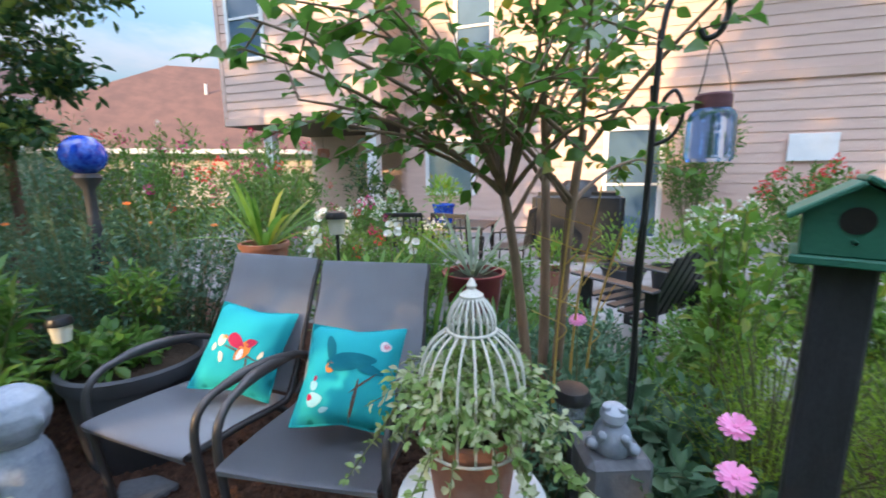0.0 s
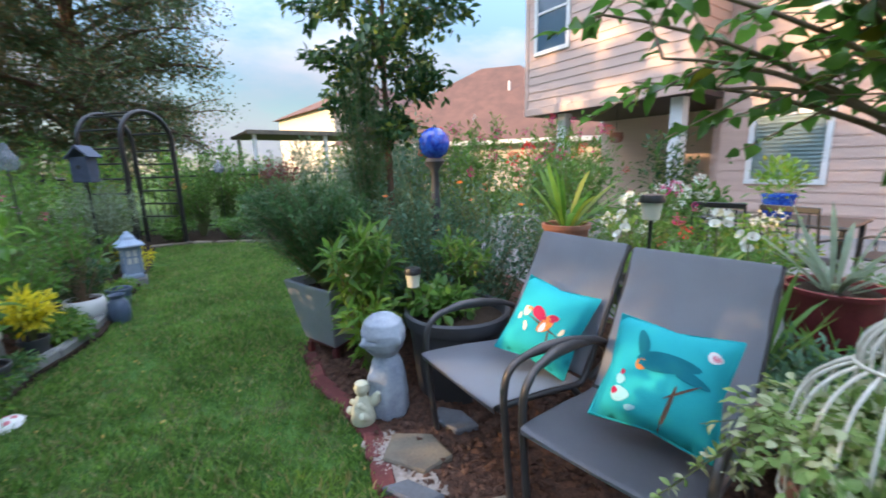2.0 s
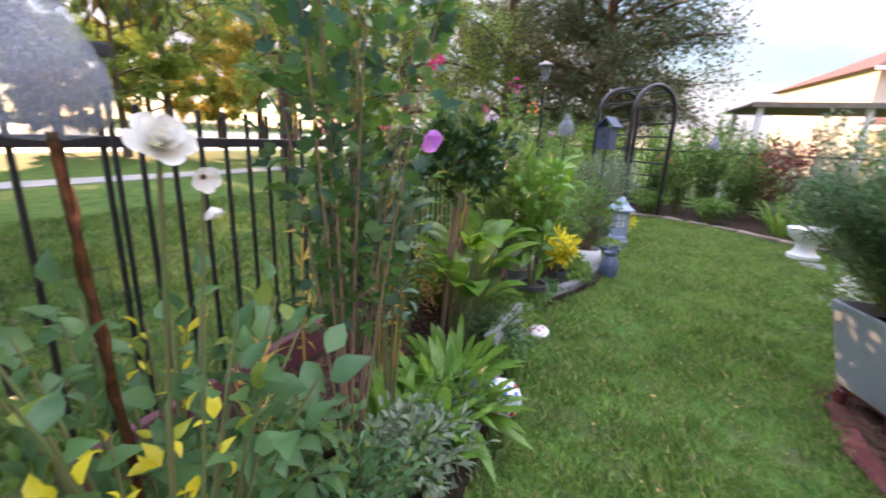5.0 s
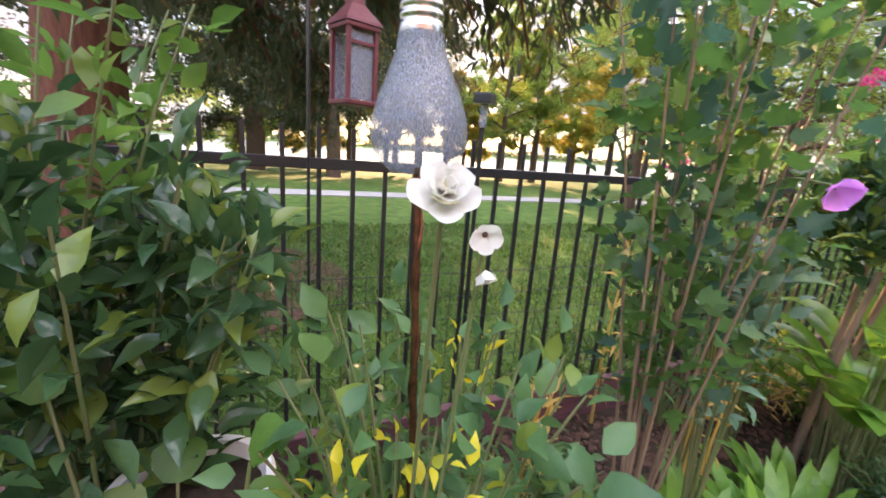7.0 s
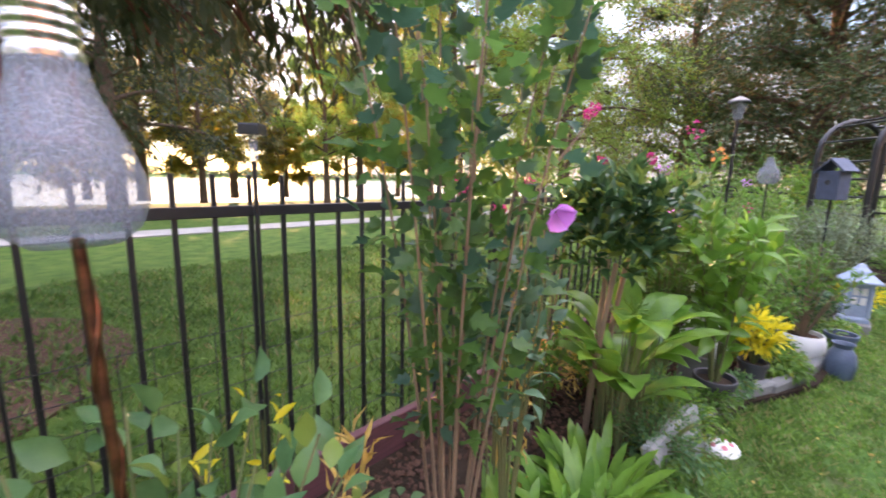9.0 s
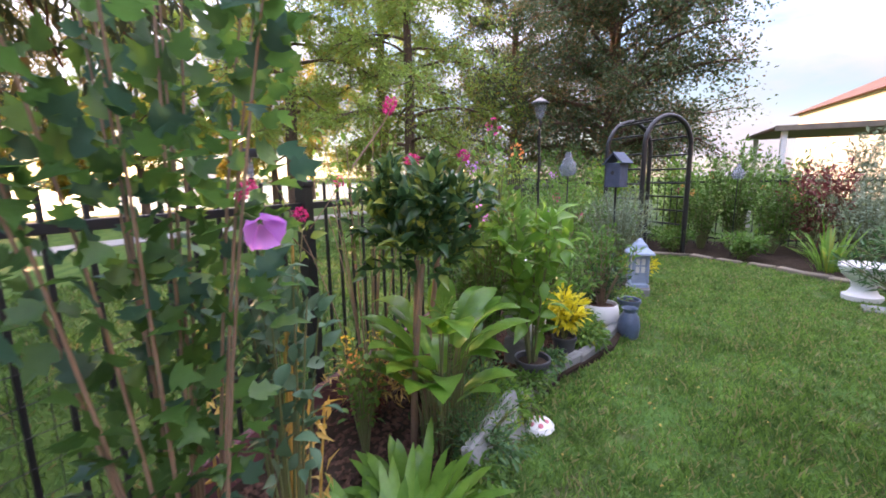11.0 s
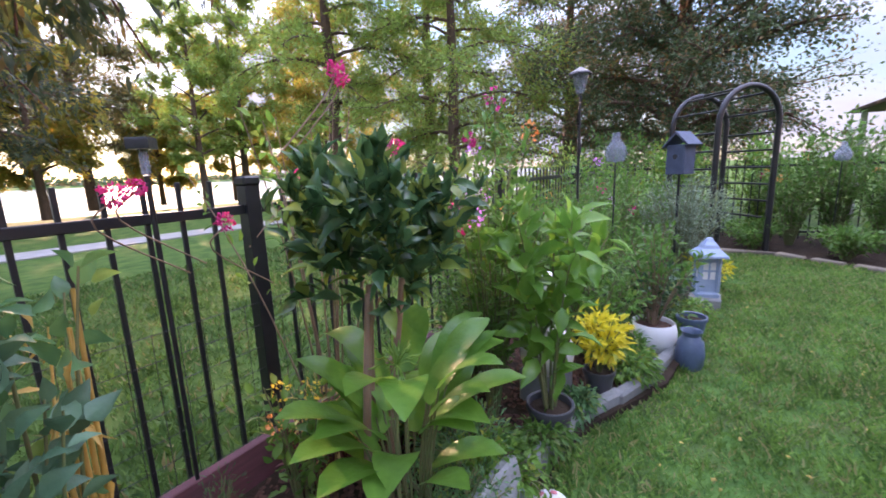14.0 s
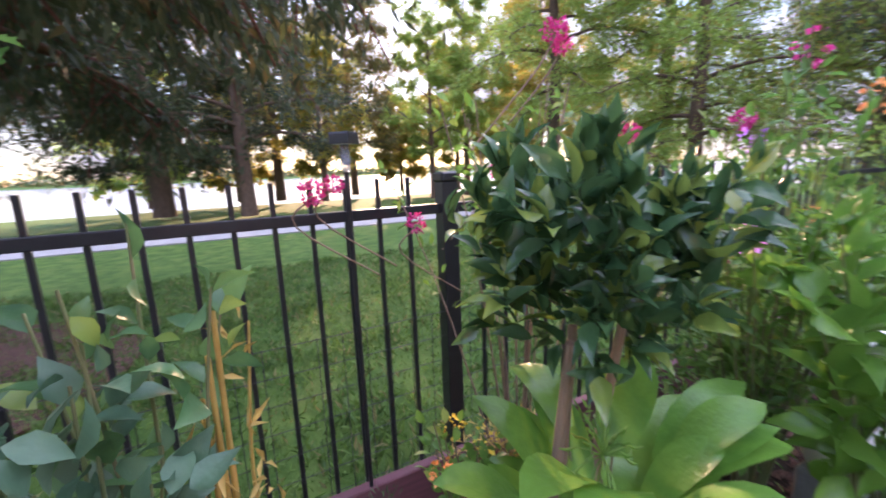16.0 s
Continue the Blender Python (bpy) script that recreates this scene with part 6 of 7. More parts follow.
strappy("daylily", (0.15, 0.85, 0.02), 46, 0.5, 0.025, L_MID, "clump of green strap leaves beside the lawn", "daylily", 86, r0=0.12)
for i, (x, y, z) in enumerate(((0.33, 0.91, 0.85), (0.31, 0.83, 0.79), (0.02, 1.55, 0.82), (0.62, 1.9, 0.9))):
    fl = thing("zinnia", (x, y, 0.03), "single pink zinnia on a thin green stem", "flower", "pink zinnias in the bed")
    tubes("stem", [([(0.02, 0.03, 0), (0.012, 0.01, z / 2), (0, 0, z - 0.03)], 0.003)], STEM, fl, 5)
    bloom(fl, (0, 0, z - 0.03), 0.066, F_ROSEP, 13, 2, -0.12, seed=i, aim=(-0.1, -0.35, 1), heart=F_ROSEP, thin=0.62)
solar_light((0.01, 1.2, 0.02), 0.74, "low black solar path lamp in the bed", 0.05, FROST)
fb = lathe([(0, 0), (0.05, 0), (0.06, 0.025), (0.052, 0.065), (0.034, 0.095), (0, 0.105)], 20)
lathe([(0, -0.03), (0.028, -0.02), (0.04, 0.004), (0.034, 0.028), (0, 0.04)], 16, fb, pose(0, -0.016, 0.118, 12, 0, 0))
for q in (-1, 1):
    lathe([(0, -0.012), (0.012, -0.006), (0.012, 0.006), (0, 0.012)], 10, fb, pose(0.022 * q, -0.03, 0.15))
    lathe([(0, -0.04), (0.016, -0.03), (0.02, 0), (0.014, 0.03), (0, 0.04)], 10, fb, pose(0.055 * q, -0.03, 0.03, 55, 12 * q, 0))
    lathe([(0, -0.035), (0.011, -0.025), (0.012, 0.02), (0, 0.035)], 10, fb, pose(0.035 * q, -0.045, 0.06, 30, -14 * q, 0))
fg = part("frog_figure", fb, STONE, m=pose(0.13, 1.22, 0.54))
tagged(fg, "small grey stone garden figure standing on a block", "figurine")
tagged(part("stone_block", box(-0.1, 0.1, -0.09, 0.09, 0, 0.51, 0.02), SLATE, m=pose(0.13, 1.24, 0.03, 0, 0, 20), smooth=False), "dark slate pedestal block in the bed", "pedestal")


# ---- the patio ----
def adirondack(m):
    th = thing("adirondack_chair", m, "black slatted garden armchair on the patio", "chair")
    for i in range(6):
        x = -0.225 + 0.09 * i
        part("back_slat", box(x - 0.038, x + 0.038, 0, 0.018, 0, 0.62 - 0.05 * abs(i - 2.5) ** 1.3 / 2, 0.006), BLACK, th, smooth=False, m=pose(0, 0.22, 0.3, -24, 0, 0))
    for i in range(5):
        y = -0.28 + 0.1 * i
        part("seat_slat", box(-0.26, 0.26, y, y + 0.085, 0.36 - 0.02 * i, 0.378 - 0.02 * i, 0.005), BLACK, th, smooth=False)
    for s in (-1, 1):
        part("arm", box(s * 0.31 - 0.06, s * 0.31 + 0.06, -0.36, 0.36, 0.53, 0.55, 0.008), BLACK, th, smooth=False)
        part("front_leg", box(s * 0.29 - 0.02, s * 0.29 + 0.02, -0.3, -0.2, 0, 0.53, 0.005), BLACK, th, smooth=False)
        part("back_leg", box(s * 0.27 - 0.015, s * 0.27 + 0.015, 0.25, 0.35, 0, 0.53, 0.005), BLACK, th, smooth=False)
    return th


adirondack(pose(0.48, 3.45, 0.02, 0, 0, -132))


def patio_table(at):
    th = thing("patio_table", (at[0], at[1], 0.02), "dark metal patio table with thin legs", "table")
    part("tabletop", box(-0.6, 0.6, -0.4, 0.4, 0.7, 0.73, 0.01), BLACK, th, smooth=False)
    for sx in (-1, 1):
        for sy in (-1, 1):
            part("leg", box(sx * 0.55 - 0.02, sx * 0.55 + 0.02, sy * 0.35 - 0.02, sy * 0.35 + 0.02, 0, 0.7, 0.004), BLACK, th, smooth=False)


patio_table((-1.6, 5.0))


def metal_chair(m):
    th = thing("metal_chair", m, "black metal dining chair drawn up to the patio table", "chair", "chairs round the patio table")
    part("seat", box(-0.22, 0.22, -0.21, 0.21, 0.44, 0.465, 0.01), BLACK, th, smooth=False)
    for sx in (-1, 1):
        tubes("back_post", [(curve_pts([(sx * 0.21, 0.2, 0), (sx * 0.21, 0.2, 0.45), (sx * 0.2, 0.26, 0.92)], 4), 0.012)], BLACK, th, 6)
        tubes("front_leg", [([(sx * 0.2, -0.2, 0), (sx * 0.2, -0.2, 0.22), (sx * 0.2, -0.19, 0.45)], 0.012)], BLACK, th, 6)
        tubes("arm", [(curve_pts([(sx * 0.2, -0.19, 0.44), (sx * 0.225, -0.18, 0.63), (sx * 0.225, 0.05, 0.66), (sx * 0.205, 0.225, 0.66)], 4), 0.011)], BLACK, th, 6)
    part("top_rail", box(-0.21, 0.21, 0.25, 0.27, 0.88, 0.93, 0.006), BLACK, th, smooth=False)
    for k in range(5):
        x = -0.14 + 0.07 * k
        tubes("back_bar", [([(x, 0.205, 0.46), (x, 0.225, 0.66), (x, 0.257, 0.89)], 0.007)], BLACK, th, 5)
    return th


mc = metal_chair(pose(-1.25, 4.4, 0.02, 0, 0, 170))
copy_thing(mc, pose(-0.75, 5.0, 0.02, 0, 0, -95))
copy_thing(mc, pose(-1.85, 4.4, 0.02, 0, 0, 190))


def grill(at):
    th = thing("barbecue_grill", (at[0], at[1], 0.02), "covered black barbecue grill standing on the patio", "grill")
    part("cover", box(-0.65, 0.65, -0.3, 0.3, 0.12, 1.05, 0.08, seg=3), BLACK, th)
    part("hood", lathe([(0, 0), (0.3, 0), (0.28, 0.14), (0.18, 0.24), (0, 0.26)], 20, m=pose(0, 0, 0.98)), BLACK, th)
    for sx in (-1, 1):
        part("leg", box(sx * 0.5 - 0.03, sx * 0.5 + 0.03, -0.2, 0.2, 0, 0.14), BLACK, th, smooth=False)


grill((0.0, 6.6))
for i, (x, y, r, h, mt, lb) in enumerate(((-2.0, 4.9, 0.14, 0.26, TERRA, "terracotta pot of green leaves on the patio"), (-0.2, 4.6, 0.16, 0.3, TERRA, "terracotta pot of green leaves on the patio"), (0.5, 4.7, 0.22, 0.34, TUBM, "dark pot of bright green leaves on the patio"), (1.0, 4.8, 0.22, 0.34, TUBM, "dark pot of bright green leaves on the patio"), (-1.6, 4.95, 0.14, 0.24, BLUEGLZ, "cobalt blue glazed pot on the patio table"))):
    th = thing("potted_plant", (x, y, 0.752 if mt is BLUEGLZ else 0.02), lb, "potted plant", "patio pots")
    pot(th, r, h, mt)
    rg = np.random.default_rng(90 + i)
    n = 420
    pp = unit(rg.normal(0, 1, (n, 3))) * r * 1.7 * rg.uniform(0.3, 1, (n, 1)) + np.array((0, 0, h + r * 0.9))
    pp[:, 2] = np.maximum(pp[:, 2], h - 0.03)
    leaves("foliage", T_LEAF, pp, pp - np.array((0, 0, h)), 0.06 * rg.uniform(.6, 1.2, n), 0.5, L_LIGHT, th, rg)
th, tips = shrub("flowering_vine", (3.1, 7.0, 0.02), 1.55, 0.75, 40, 44, 0.09, 0.45, L_MID, "vine with red flowers climbing by the house wall", "vine", 95)
for k, p in enumerate(tips[:16]):
    panicle(th, p, 0.14, F_RED, 40, seed=k)
shrub("climbing_vine", (2.0, 8.6, 0.02), 2.7, 0.9, 46, 44, 0.1, 0.45, L_MID, "green vine trained on the house wall", "vine", 96)
shrub("porch_shrub", (-5.6, 7.4, 0.02), 1.6, 0.6, 30, 40, 0.09, 0.45, L_MID, "green shrub in front of the porch", "shrub", 97)
th, tips = shrub("hydrangea", (1.7, 5.7, 0.02), 1.1, 0.5, 26, 30, 0.1, 0.6, L_LIGHT, "hydrangea with pale white heads beside the house", "hydrangea", 98)
for k, p in enumerate(tips[:7]):
    panicle(th, p, 0.2, F_WHITE, 50, seed=k, tall=0.8)
tagged(part("notice_board", box(3.54, 4.28, 9.1, 9.13, 1.5, 1.98, 0.01), WHITE, smooth=False), "white weathered panel hanging on the house wall", "panel")
hb2 = thing("hanging_basket", (-6.0, 9.0, 1.75), "brown hanging basket under the porch", "hanging basket")
part("basket", lathe([(0, 0), (0.12, 0.03), (0.16, 0.12), (0.14, 0.24), (0, 0.26)], 18), TERRA, hb2)
tubes("chain", [([(0, 0, 0.25), (0, 0, 0.5), (0, 0, 0.75)], 0.005)], BLACK, hb2, 5)

for i, (x, y, h, dx) in enumerate(((-0.06, 1.5, 1.22, 0.1), (0.0, 1.55, 1.3, 0.2), (0.06, 1.6, 1.15, 0.25))):
    ds = thing("dry_stalk", (x, y, 0.02), "bare yellow stalk standing before the crape myrtle", "stalk", "yellow stalks")
    tubes("stalk", [(curve_pts([(0, 0, 0), (0.01, 0, h * 0.6), (dx * 0.4, 0, h)], 5), (0.006, 0.003))], STRAW, ds, 6)
    for k in range(3):
        z0 = h * (0.6 + 0.12 * k)
        tubes("side_twig", [(curve_pts([(0.012 + 0.1 * dx * k, 0, z0), (0.04 + 0.1 * dx * k, 0.02, z0 + 0.05), (0.09 * (1 if k % 2 else -1), 0.03, z0 + 0.1)], 4), (0.003, 0.0015))], STRAW, ds, 5)
shrub("green_perennial", (0.2, 1.02, 0.02), 0.5, 0.24, 24, 22, 0.07, 0.4, L_BLUE, "leafy blue-green perennial before the stone figure", "plant", 88)


# ---- the bed along the fence ----
def bulb_light():
    th = thing("bulb_light", (-0.825, -1.21, 0.05, 1.4, 1.8, 0), "giant crackle-glass bulb solar light on a twisted copper stake", "solar light")
    tubes("stake", [([(0, 0, -0.02), (0, 0, 0.6), (0, 0, 1.24)], 0.0075)], COPPER, th, 8)
    tubes("twist", [([(0.0075 * math.cos(30 * z), 0.0075 * math.sin(30 * z), z) for z in np.linspace(0.02, 1.2, 140)], 0.004)], COPPER, th, 5)
    part("bulb", lathe([(0.012, 1.228), (0.045, 1.232), (0.067, 1.25), (0.0795, 1.281), (0.078, 1.313), (0.066, 1.352), (0.050, 1.39), (0.039, 1.42), (0.036, 1.443)], 40), FROST, th, "crackled clear glass")
    part("cap", lathe([(0.036, 1.441), (0.0365, 1.447)] + [(0.0345 + 0.001 * math.cos(k * math.pi / 3), 1.452 + 0.0024 * k) for k in range(31)] + [(0.031, 1.53), (0.016, 1.54), (0, 1.542)], 30), STEEL, th, "ribbed steel screw cap")


bulb_light()


def red_lantern():
    th = thing("hanging_lantern", pose(-0.80, -1.9, 1.43, 0, 0, 20), "dark red metal lantern with glass sides hanging from a hook", "lantern")
    for sx in (-1, 1):
        for sy in (-1, 1):
            part("corner_post", box(sx * 0.045 - 0.006, sx * 0.045 + 0.006, sy * 0.045 - 0.006, sy * 0.045 + 0.006, 0.015, 0.215, 0.001), REDM, th, smooth=False)
    for z in (0, 0.165, 0.205):
        part("band", box(-0.055, 0.055, -0.055, 0.055, z, z + 0.015, 0.003), REDM, th, smooth=False) if z != 0.165 else [part("band", box(-0.05, 0.05, s * 0.046 - 0.003, s * 0.046 + 0.003, z, z + 0.008), REDM, th, smooth=False) for s in (-1, 1)]
    for s in (-1, 1):
        part("pane", box(-0.04, 0.04, s * 0.04 - 0.001, s * 0.04 + 0.001, 0.018, 0.2), FROST, th, smooth=False)
    part("roof", lathe([(0.082, 0.22), (0.08, 0.228), (0.03, 0.275), (0.028, 0.29), (0.012, 0.3), (0, 0.302)], 4, m=pose(0, 0, 0, 0, 0, 45)), REDM, th, smooth=False)
    tubes("ring", [([(0.018 * math.cos(t), 0, 0.318 + 0.018 * math.sin(t)) for t in np.linspace(0, 6.29, 16)], 0.002)], BLACK, th, 5)
    hk = thing("lantern_hook", (-0.80, -1.9, 0.05), "thin black iron hook holding the lantern", "garden hook")
    tubes("pole", [(curve_pts([(0.13, 0.02, 0), (0.13, 0.02, 1.32), (0.125, 0.01, 1.72), (0.08, 0, 1.82), (0.02, 0, 1.78), (0, 0, 1.68)], 6), 0.005)], BLACK, hk, 6)


red_lantern()

# the white rose in front of the fence
th, tips = shrub("rose_bush", (-0.80, -1.14, 0.05), 1.14, 0.32, 22, 13, 0.07, 0.66, L_ROSE, "rose bush with large blue-green leaves", "rose bush", 101, tmpl=T_BIG, droop=0.25, twig=0.08, start=0.45, low=0.62)
rs = thing("white_rose", (-0.659, -0.833, 0.05), "creamy white rose in full bloom on a long stem", "rose")
tubes("stem", [(curve_pts([(-0.06, -0.2, 0.2), (-0.03, -0.1, 0.8), (0, 0, 1.23)], 5), 0.0022)], STEM, rs, 6)
bloom(rs, (0, 0, 1.240), 0.050, F_WHITE, 5, 2, 0.22, seed=13, aim=(0.15, 0.75, 0.6), name="outer_petals", thin=0.72, petal=T_ROSE)
bloom(rs, (0, 0.002, 1.242), 0.034, F_WHITE, 5, 3, 0.68, seed=3, aim=(0.1, 0.8, 0.55), thin=0.75, petal=T_ROSE)
ws = thing("faded_rose", (-0.694, -0.834, 0.05), "faded white rose with a brown heart and dropping petals", "rose")
tubes("stem", [(curve_pts([(0.0, -0.2, 0.2), (0.0, -0.08, 0.7), (0, 0, 1.21)], 5), 0.0018)], STEM, ws, 6)
bloom(ws, (0, 0, 1.214), 0.03, F_WHITE, 5, 1, 0.5, seed=4, aim=(0.2, 0.8, -0.1), heart=DARKROOM, thin=0.7, petal=T_ROSE)
bloom(ws, (0.0, 0.006, 1.19), 0.024, F_WHITE, 4, 1, 0.9, seed=5, aim=(0, 0.4, -0.8), name="petals")
shrub("dark_leaved_shrub", (-0.26, -1.42, 0.05), 1.38, 0.36, 26, 46, 0.088, 0.5, L_DARK, "shrub with large glossy blackish-green leaves", "shrub", 102, tmpl=T_BIG, droop=0.15, twig=0.07, low=0.55)
shrub("leafy_vine", (-0.05, -1.6, 0.05), 1.85, 0.46, 16, 36, 0.07, 0.6, L_MID, "loose climbing vine with arching bare canes", "vine", 103, start=0.35, low=0.6)
strappy("broad_leaved_plant", (-0.40, -1.1, 0.05), 22, 0.11, 0.085, L_MID, "low plant with broad rounded green leaves", "plant", 104, rise=(62, 86), droop=(0.3, 0.7), r0=0.1, stalk=0.85, single=True)
wb = thing("white_bowl", (-0.42, -1.3, 0.055), "white stone bowl planter in the bed", "planter")
pot(wb, 0.13, 0.66, WHITE, "bowl", flare=0.6)
shrub("sage_clump", (-1.25, -1.12, 0.05), 0.36, 0.34, 40, 26, 0.055, 0.42, L_ROSE, "low clump of grey-green sage", "sage", 105)
shrub("sage_clump", (-1.62, -1.05, 0.05), 0.28, 0.26, 34, 26, 0.05, 0.42, L_GREY, "low clump of grey-green sage with violet flowers", "sage", 106)
shrub("rose_bush", (-1.15, -1.35, 0.05), 0.62, 0.36, 26, 15, 0.08, 0.6, L_ROSE, "rose bush with large blue-green leaves", "rose bush", 107, tmpl=T_BIG, droop=0.25)

# the tall hibiscus with bare lower canes
th, tips = shrub("hibiscus_shrub", (-1.53, -1.29, 0.05), 2.1, 0.31, 13, 54, 0.07, 0.8, L_HIB, "tall hibiscus shrub with tan canes and lobed leaves", "hibiscus", 108, tmpl=T_LOBED, smat=TANBARK, start=0.3, low=0.62, twig=0.1, stem_r=0.0055, droop=0.15)
fl = thing("hibiscus_flower", (-1.56, -1.03, 1.25), "open mauve hibiscus flower hanging sideways on its stalk", "flower")
bloom(fl, (0, 0, 0.06), 0.1, F_MAUVE, 5, 1, 0.75, seed=2, aim=(0.35, 0.8, -0.45))
tubes("stalk", [(curve_pts([(-0.12, -0.3, -0.05), (-0.05, -0.12, 0.06), (0, 0, 0.06)], 4), 0.003)], STEM, fl, 5)

# strap-leaved clumps along the edge
strappy("agapanthus", (-2.02, -1.10, 0.05), 90, 0.42, 0.055, L_BROAD, "green clump of strap-leaved agapanthus", "agapanthus", 110, r0=0.16, single=True)
strappy("agapanthus", (-1.7, -1.16, 0.05), 70, 0.40, 0.052, L_BROAD, "green clump of strap-leaved agapanthus", "agapanthus", 111, r0=0.14, single=True)
strappy("agapanthus", (-2.28, -1.16, 0.05), 50, 0.40, 0.052, L_BROAD, "green clump of strap-leaved agapanthus", "agapanthus", 116, r0=0.14, single=True)
shrub("lobelia", (-2.0, -1.0, 0.05), 0.24, 0.2, 30, 24, 0.04, 0.4, L_MID, "low leafy edging plant with violet flowers", "plant", 112)
vf = thing("violet_flowers", (-1.95, -0.98, 0.05), "small violet-blue flowers at the lawn edge", "flower")
for k in range(9):
    panicle(vf, (random.uniform(-.18, .12), random.uniform(-.08, .08), random.uniform(.1, .22)), 0.03, F_BLUE, 14, seed=k)
shrub("blue_sedum", (-2.75, -1.08, 0.05), 0.34, 0.26, 50, 34, 0.032, 0.3, L_ROSE, "low feathery blue-green plant spilling over the slab", "plant", 114, tmpl=T_LITE)
ms = thing("mosaic_ball", (-2.19, -0.87, 0.0), "colourful mosaic ball lying at the lawn edge", "garden ornament")
part("ball", lathe([(0.095 * math.sin(a), 0.095 - 0.095 * math.cos(a)) for a in np.linspace(0, math.pi, 18)], 28), DOT["white"], ms)
rg = random.Random(8)
for k in range(60):
    z = 1 - 2 * (k + 0.5) / 60
    a = 2.399 * k
    d = Vector((math.sqrt(1 - z * z) * math.cos(a), math.sqrt(1 - z * z) * math.sin(a), z))
    q = Vector((0, 0, 1)).rotation_difference(d).to_matrix().to_4x4()
    part("tessera", lathe([(0, 0.0015), (0.0145, 0.001), (0.0155, -0.003)], 6, m=Matrix.Translation(Vector((0, 0, 0.095)) + d * 0.095) @ q), DOT[rg.choice(("red", "blue", "orange", "pale", "dkteal", "pink"))], ms)
shl = thing("painted_stone", pose(-3.16, -0.86, 0.0, 8, 0, 30), "white painted stone with pink flowers in the grass", "garden ornament")
part("stone", lathe([(0, 0), (0.06, 0.004), (0.085, 0.02), (0.07, 0.045), (0.03, 0.058), (0, 0.06)], 20), WHITE, shl)
for k in range(5):
    a = 1.25 * k
    part("painted_flower", lathe([(0, 0.0015), (0.014, 0.001), (0.016, -0.003)], 8, m=pose(0.045 * math.cos(a), 0.045 * math.sin(a), 0.056, -25 * math.sin(a), 25 * math.cos(a), 0)), DOT["pink"], shl)
tagged(part("leaning_slab", box(-0.29, 0.29, -0.03, 0.03, 0, 0.25, 0.012), CONC, m=pose(-2.82, -0.965, 0.0, 16, 0, -4), smooth=False), "pale concrete slab leaning against the bed", "slab")

# dark topiary shrub before the post
th, tips = shrub("camellia_standard", (-2.76, -1.42, 0.05), 0.1, 0.1, 3, 2, 0.05, 0.5, L_DARK, "bushy standard shrub with glossy dark leaves on bare trunks", "shrub", 120)
for k, (a, b) in enumerate((((0, 0, 0), (0.02, 0.05, 0.95)), ((0.05, 0.02, 0), (0.1, 0.12, 0.95)), ((-0.04, 0.03, 0), (-0.1, 0.1, 0.95)))):
    tubes("trunk", [(curve_pts([a, ((a[0] + b[0]) / 2 + 0.02, b[1] / 2, 0.4), b], 5), (0.018, 0.012))], TANBARK, th, 8)
rg = np.random.default_rng(121)
pts, dr = [], []
for k in range(140):
    c = unit(rg.normal(0, 1, 3)) * rg.uniform(0.45, 1.0) * np.array((0.30, 0.28, 0.24)) + np.array((-0.03, 0.08, 1.10))
    o = unit(c - np.array((-0.04, 0.1, 0.85)) + rg.normal(0, 0.08, 3))
    for j in range(9):
        pts.append(c + o * 0.013 * j); dr.append(o * 0.7 + rg.normal(0, 0.5, 3) + np.array((0, 0, 0.25)))
leaves("foliage", T_BIG, np.array(pts), np.array(dr), 0.092 * rg.uniform(0.65, 1.2, len(pts)), 0.46, L_DARK, th, rg)


def pink_myrtle():
    th, tips = shrub("pink_crape_myrtle", (-2.9, -1.78, 0.05), 1.75, 0.5, 14, 18, 0.05, 0.5, L_MID, "thin crape myrtle with hot pink flower clusters", "crape myrtle", 122, smat=TANBARK, start=0.5, twig=0.05, low=0.6, stem_r=0.005)
    for k, (x, y, z, s) in enumerate(((-2.84, -1.55, 1.74, 0.062), (-2.93, -1.62, 1.735, 0.055), (-2.25, -1.92, 1.34, 0.065), (-2.32, -1.94, 1.36, 0.055), (-2.58, -1.92, 1.22, 0.062), (-2.98, -2.0, 1.38, 0.06), (-3.4, -1.75, 1.5, 0.08), (-3.9, -1.6, 1.55, 0.08))):
        panicle(th, (x + 2.9, y + 1.78, z - 0.05), s, F_PINK, 110, seed=k, tall=1.0)
        tubes("spray", [(curve_pts([(x + 2.9 + 0.22 * (1 if x < -2.8 else -1), y + 1.7, z - 0.35), (x + 2.9 + 0.05, y + 1.76, z - 0.15), (x + 2.9, y + 1.78, z - 0.06)], 4), 0.003)], TANBARK, th, 5)


pink_myrtle()
solar_light((-2.38, -2.0, 0.05), 1.52, "solar stake lamp with a dark square cap by the fence", 0.034, FROST, tube=True)
solar_light((-1.32, -2.04, 0.05), 1.54, "solar stake lamp with a dark square cap by the fence", 0.034, FROST, tube=True)
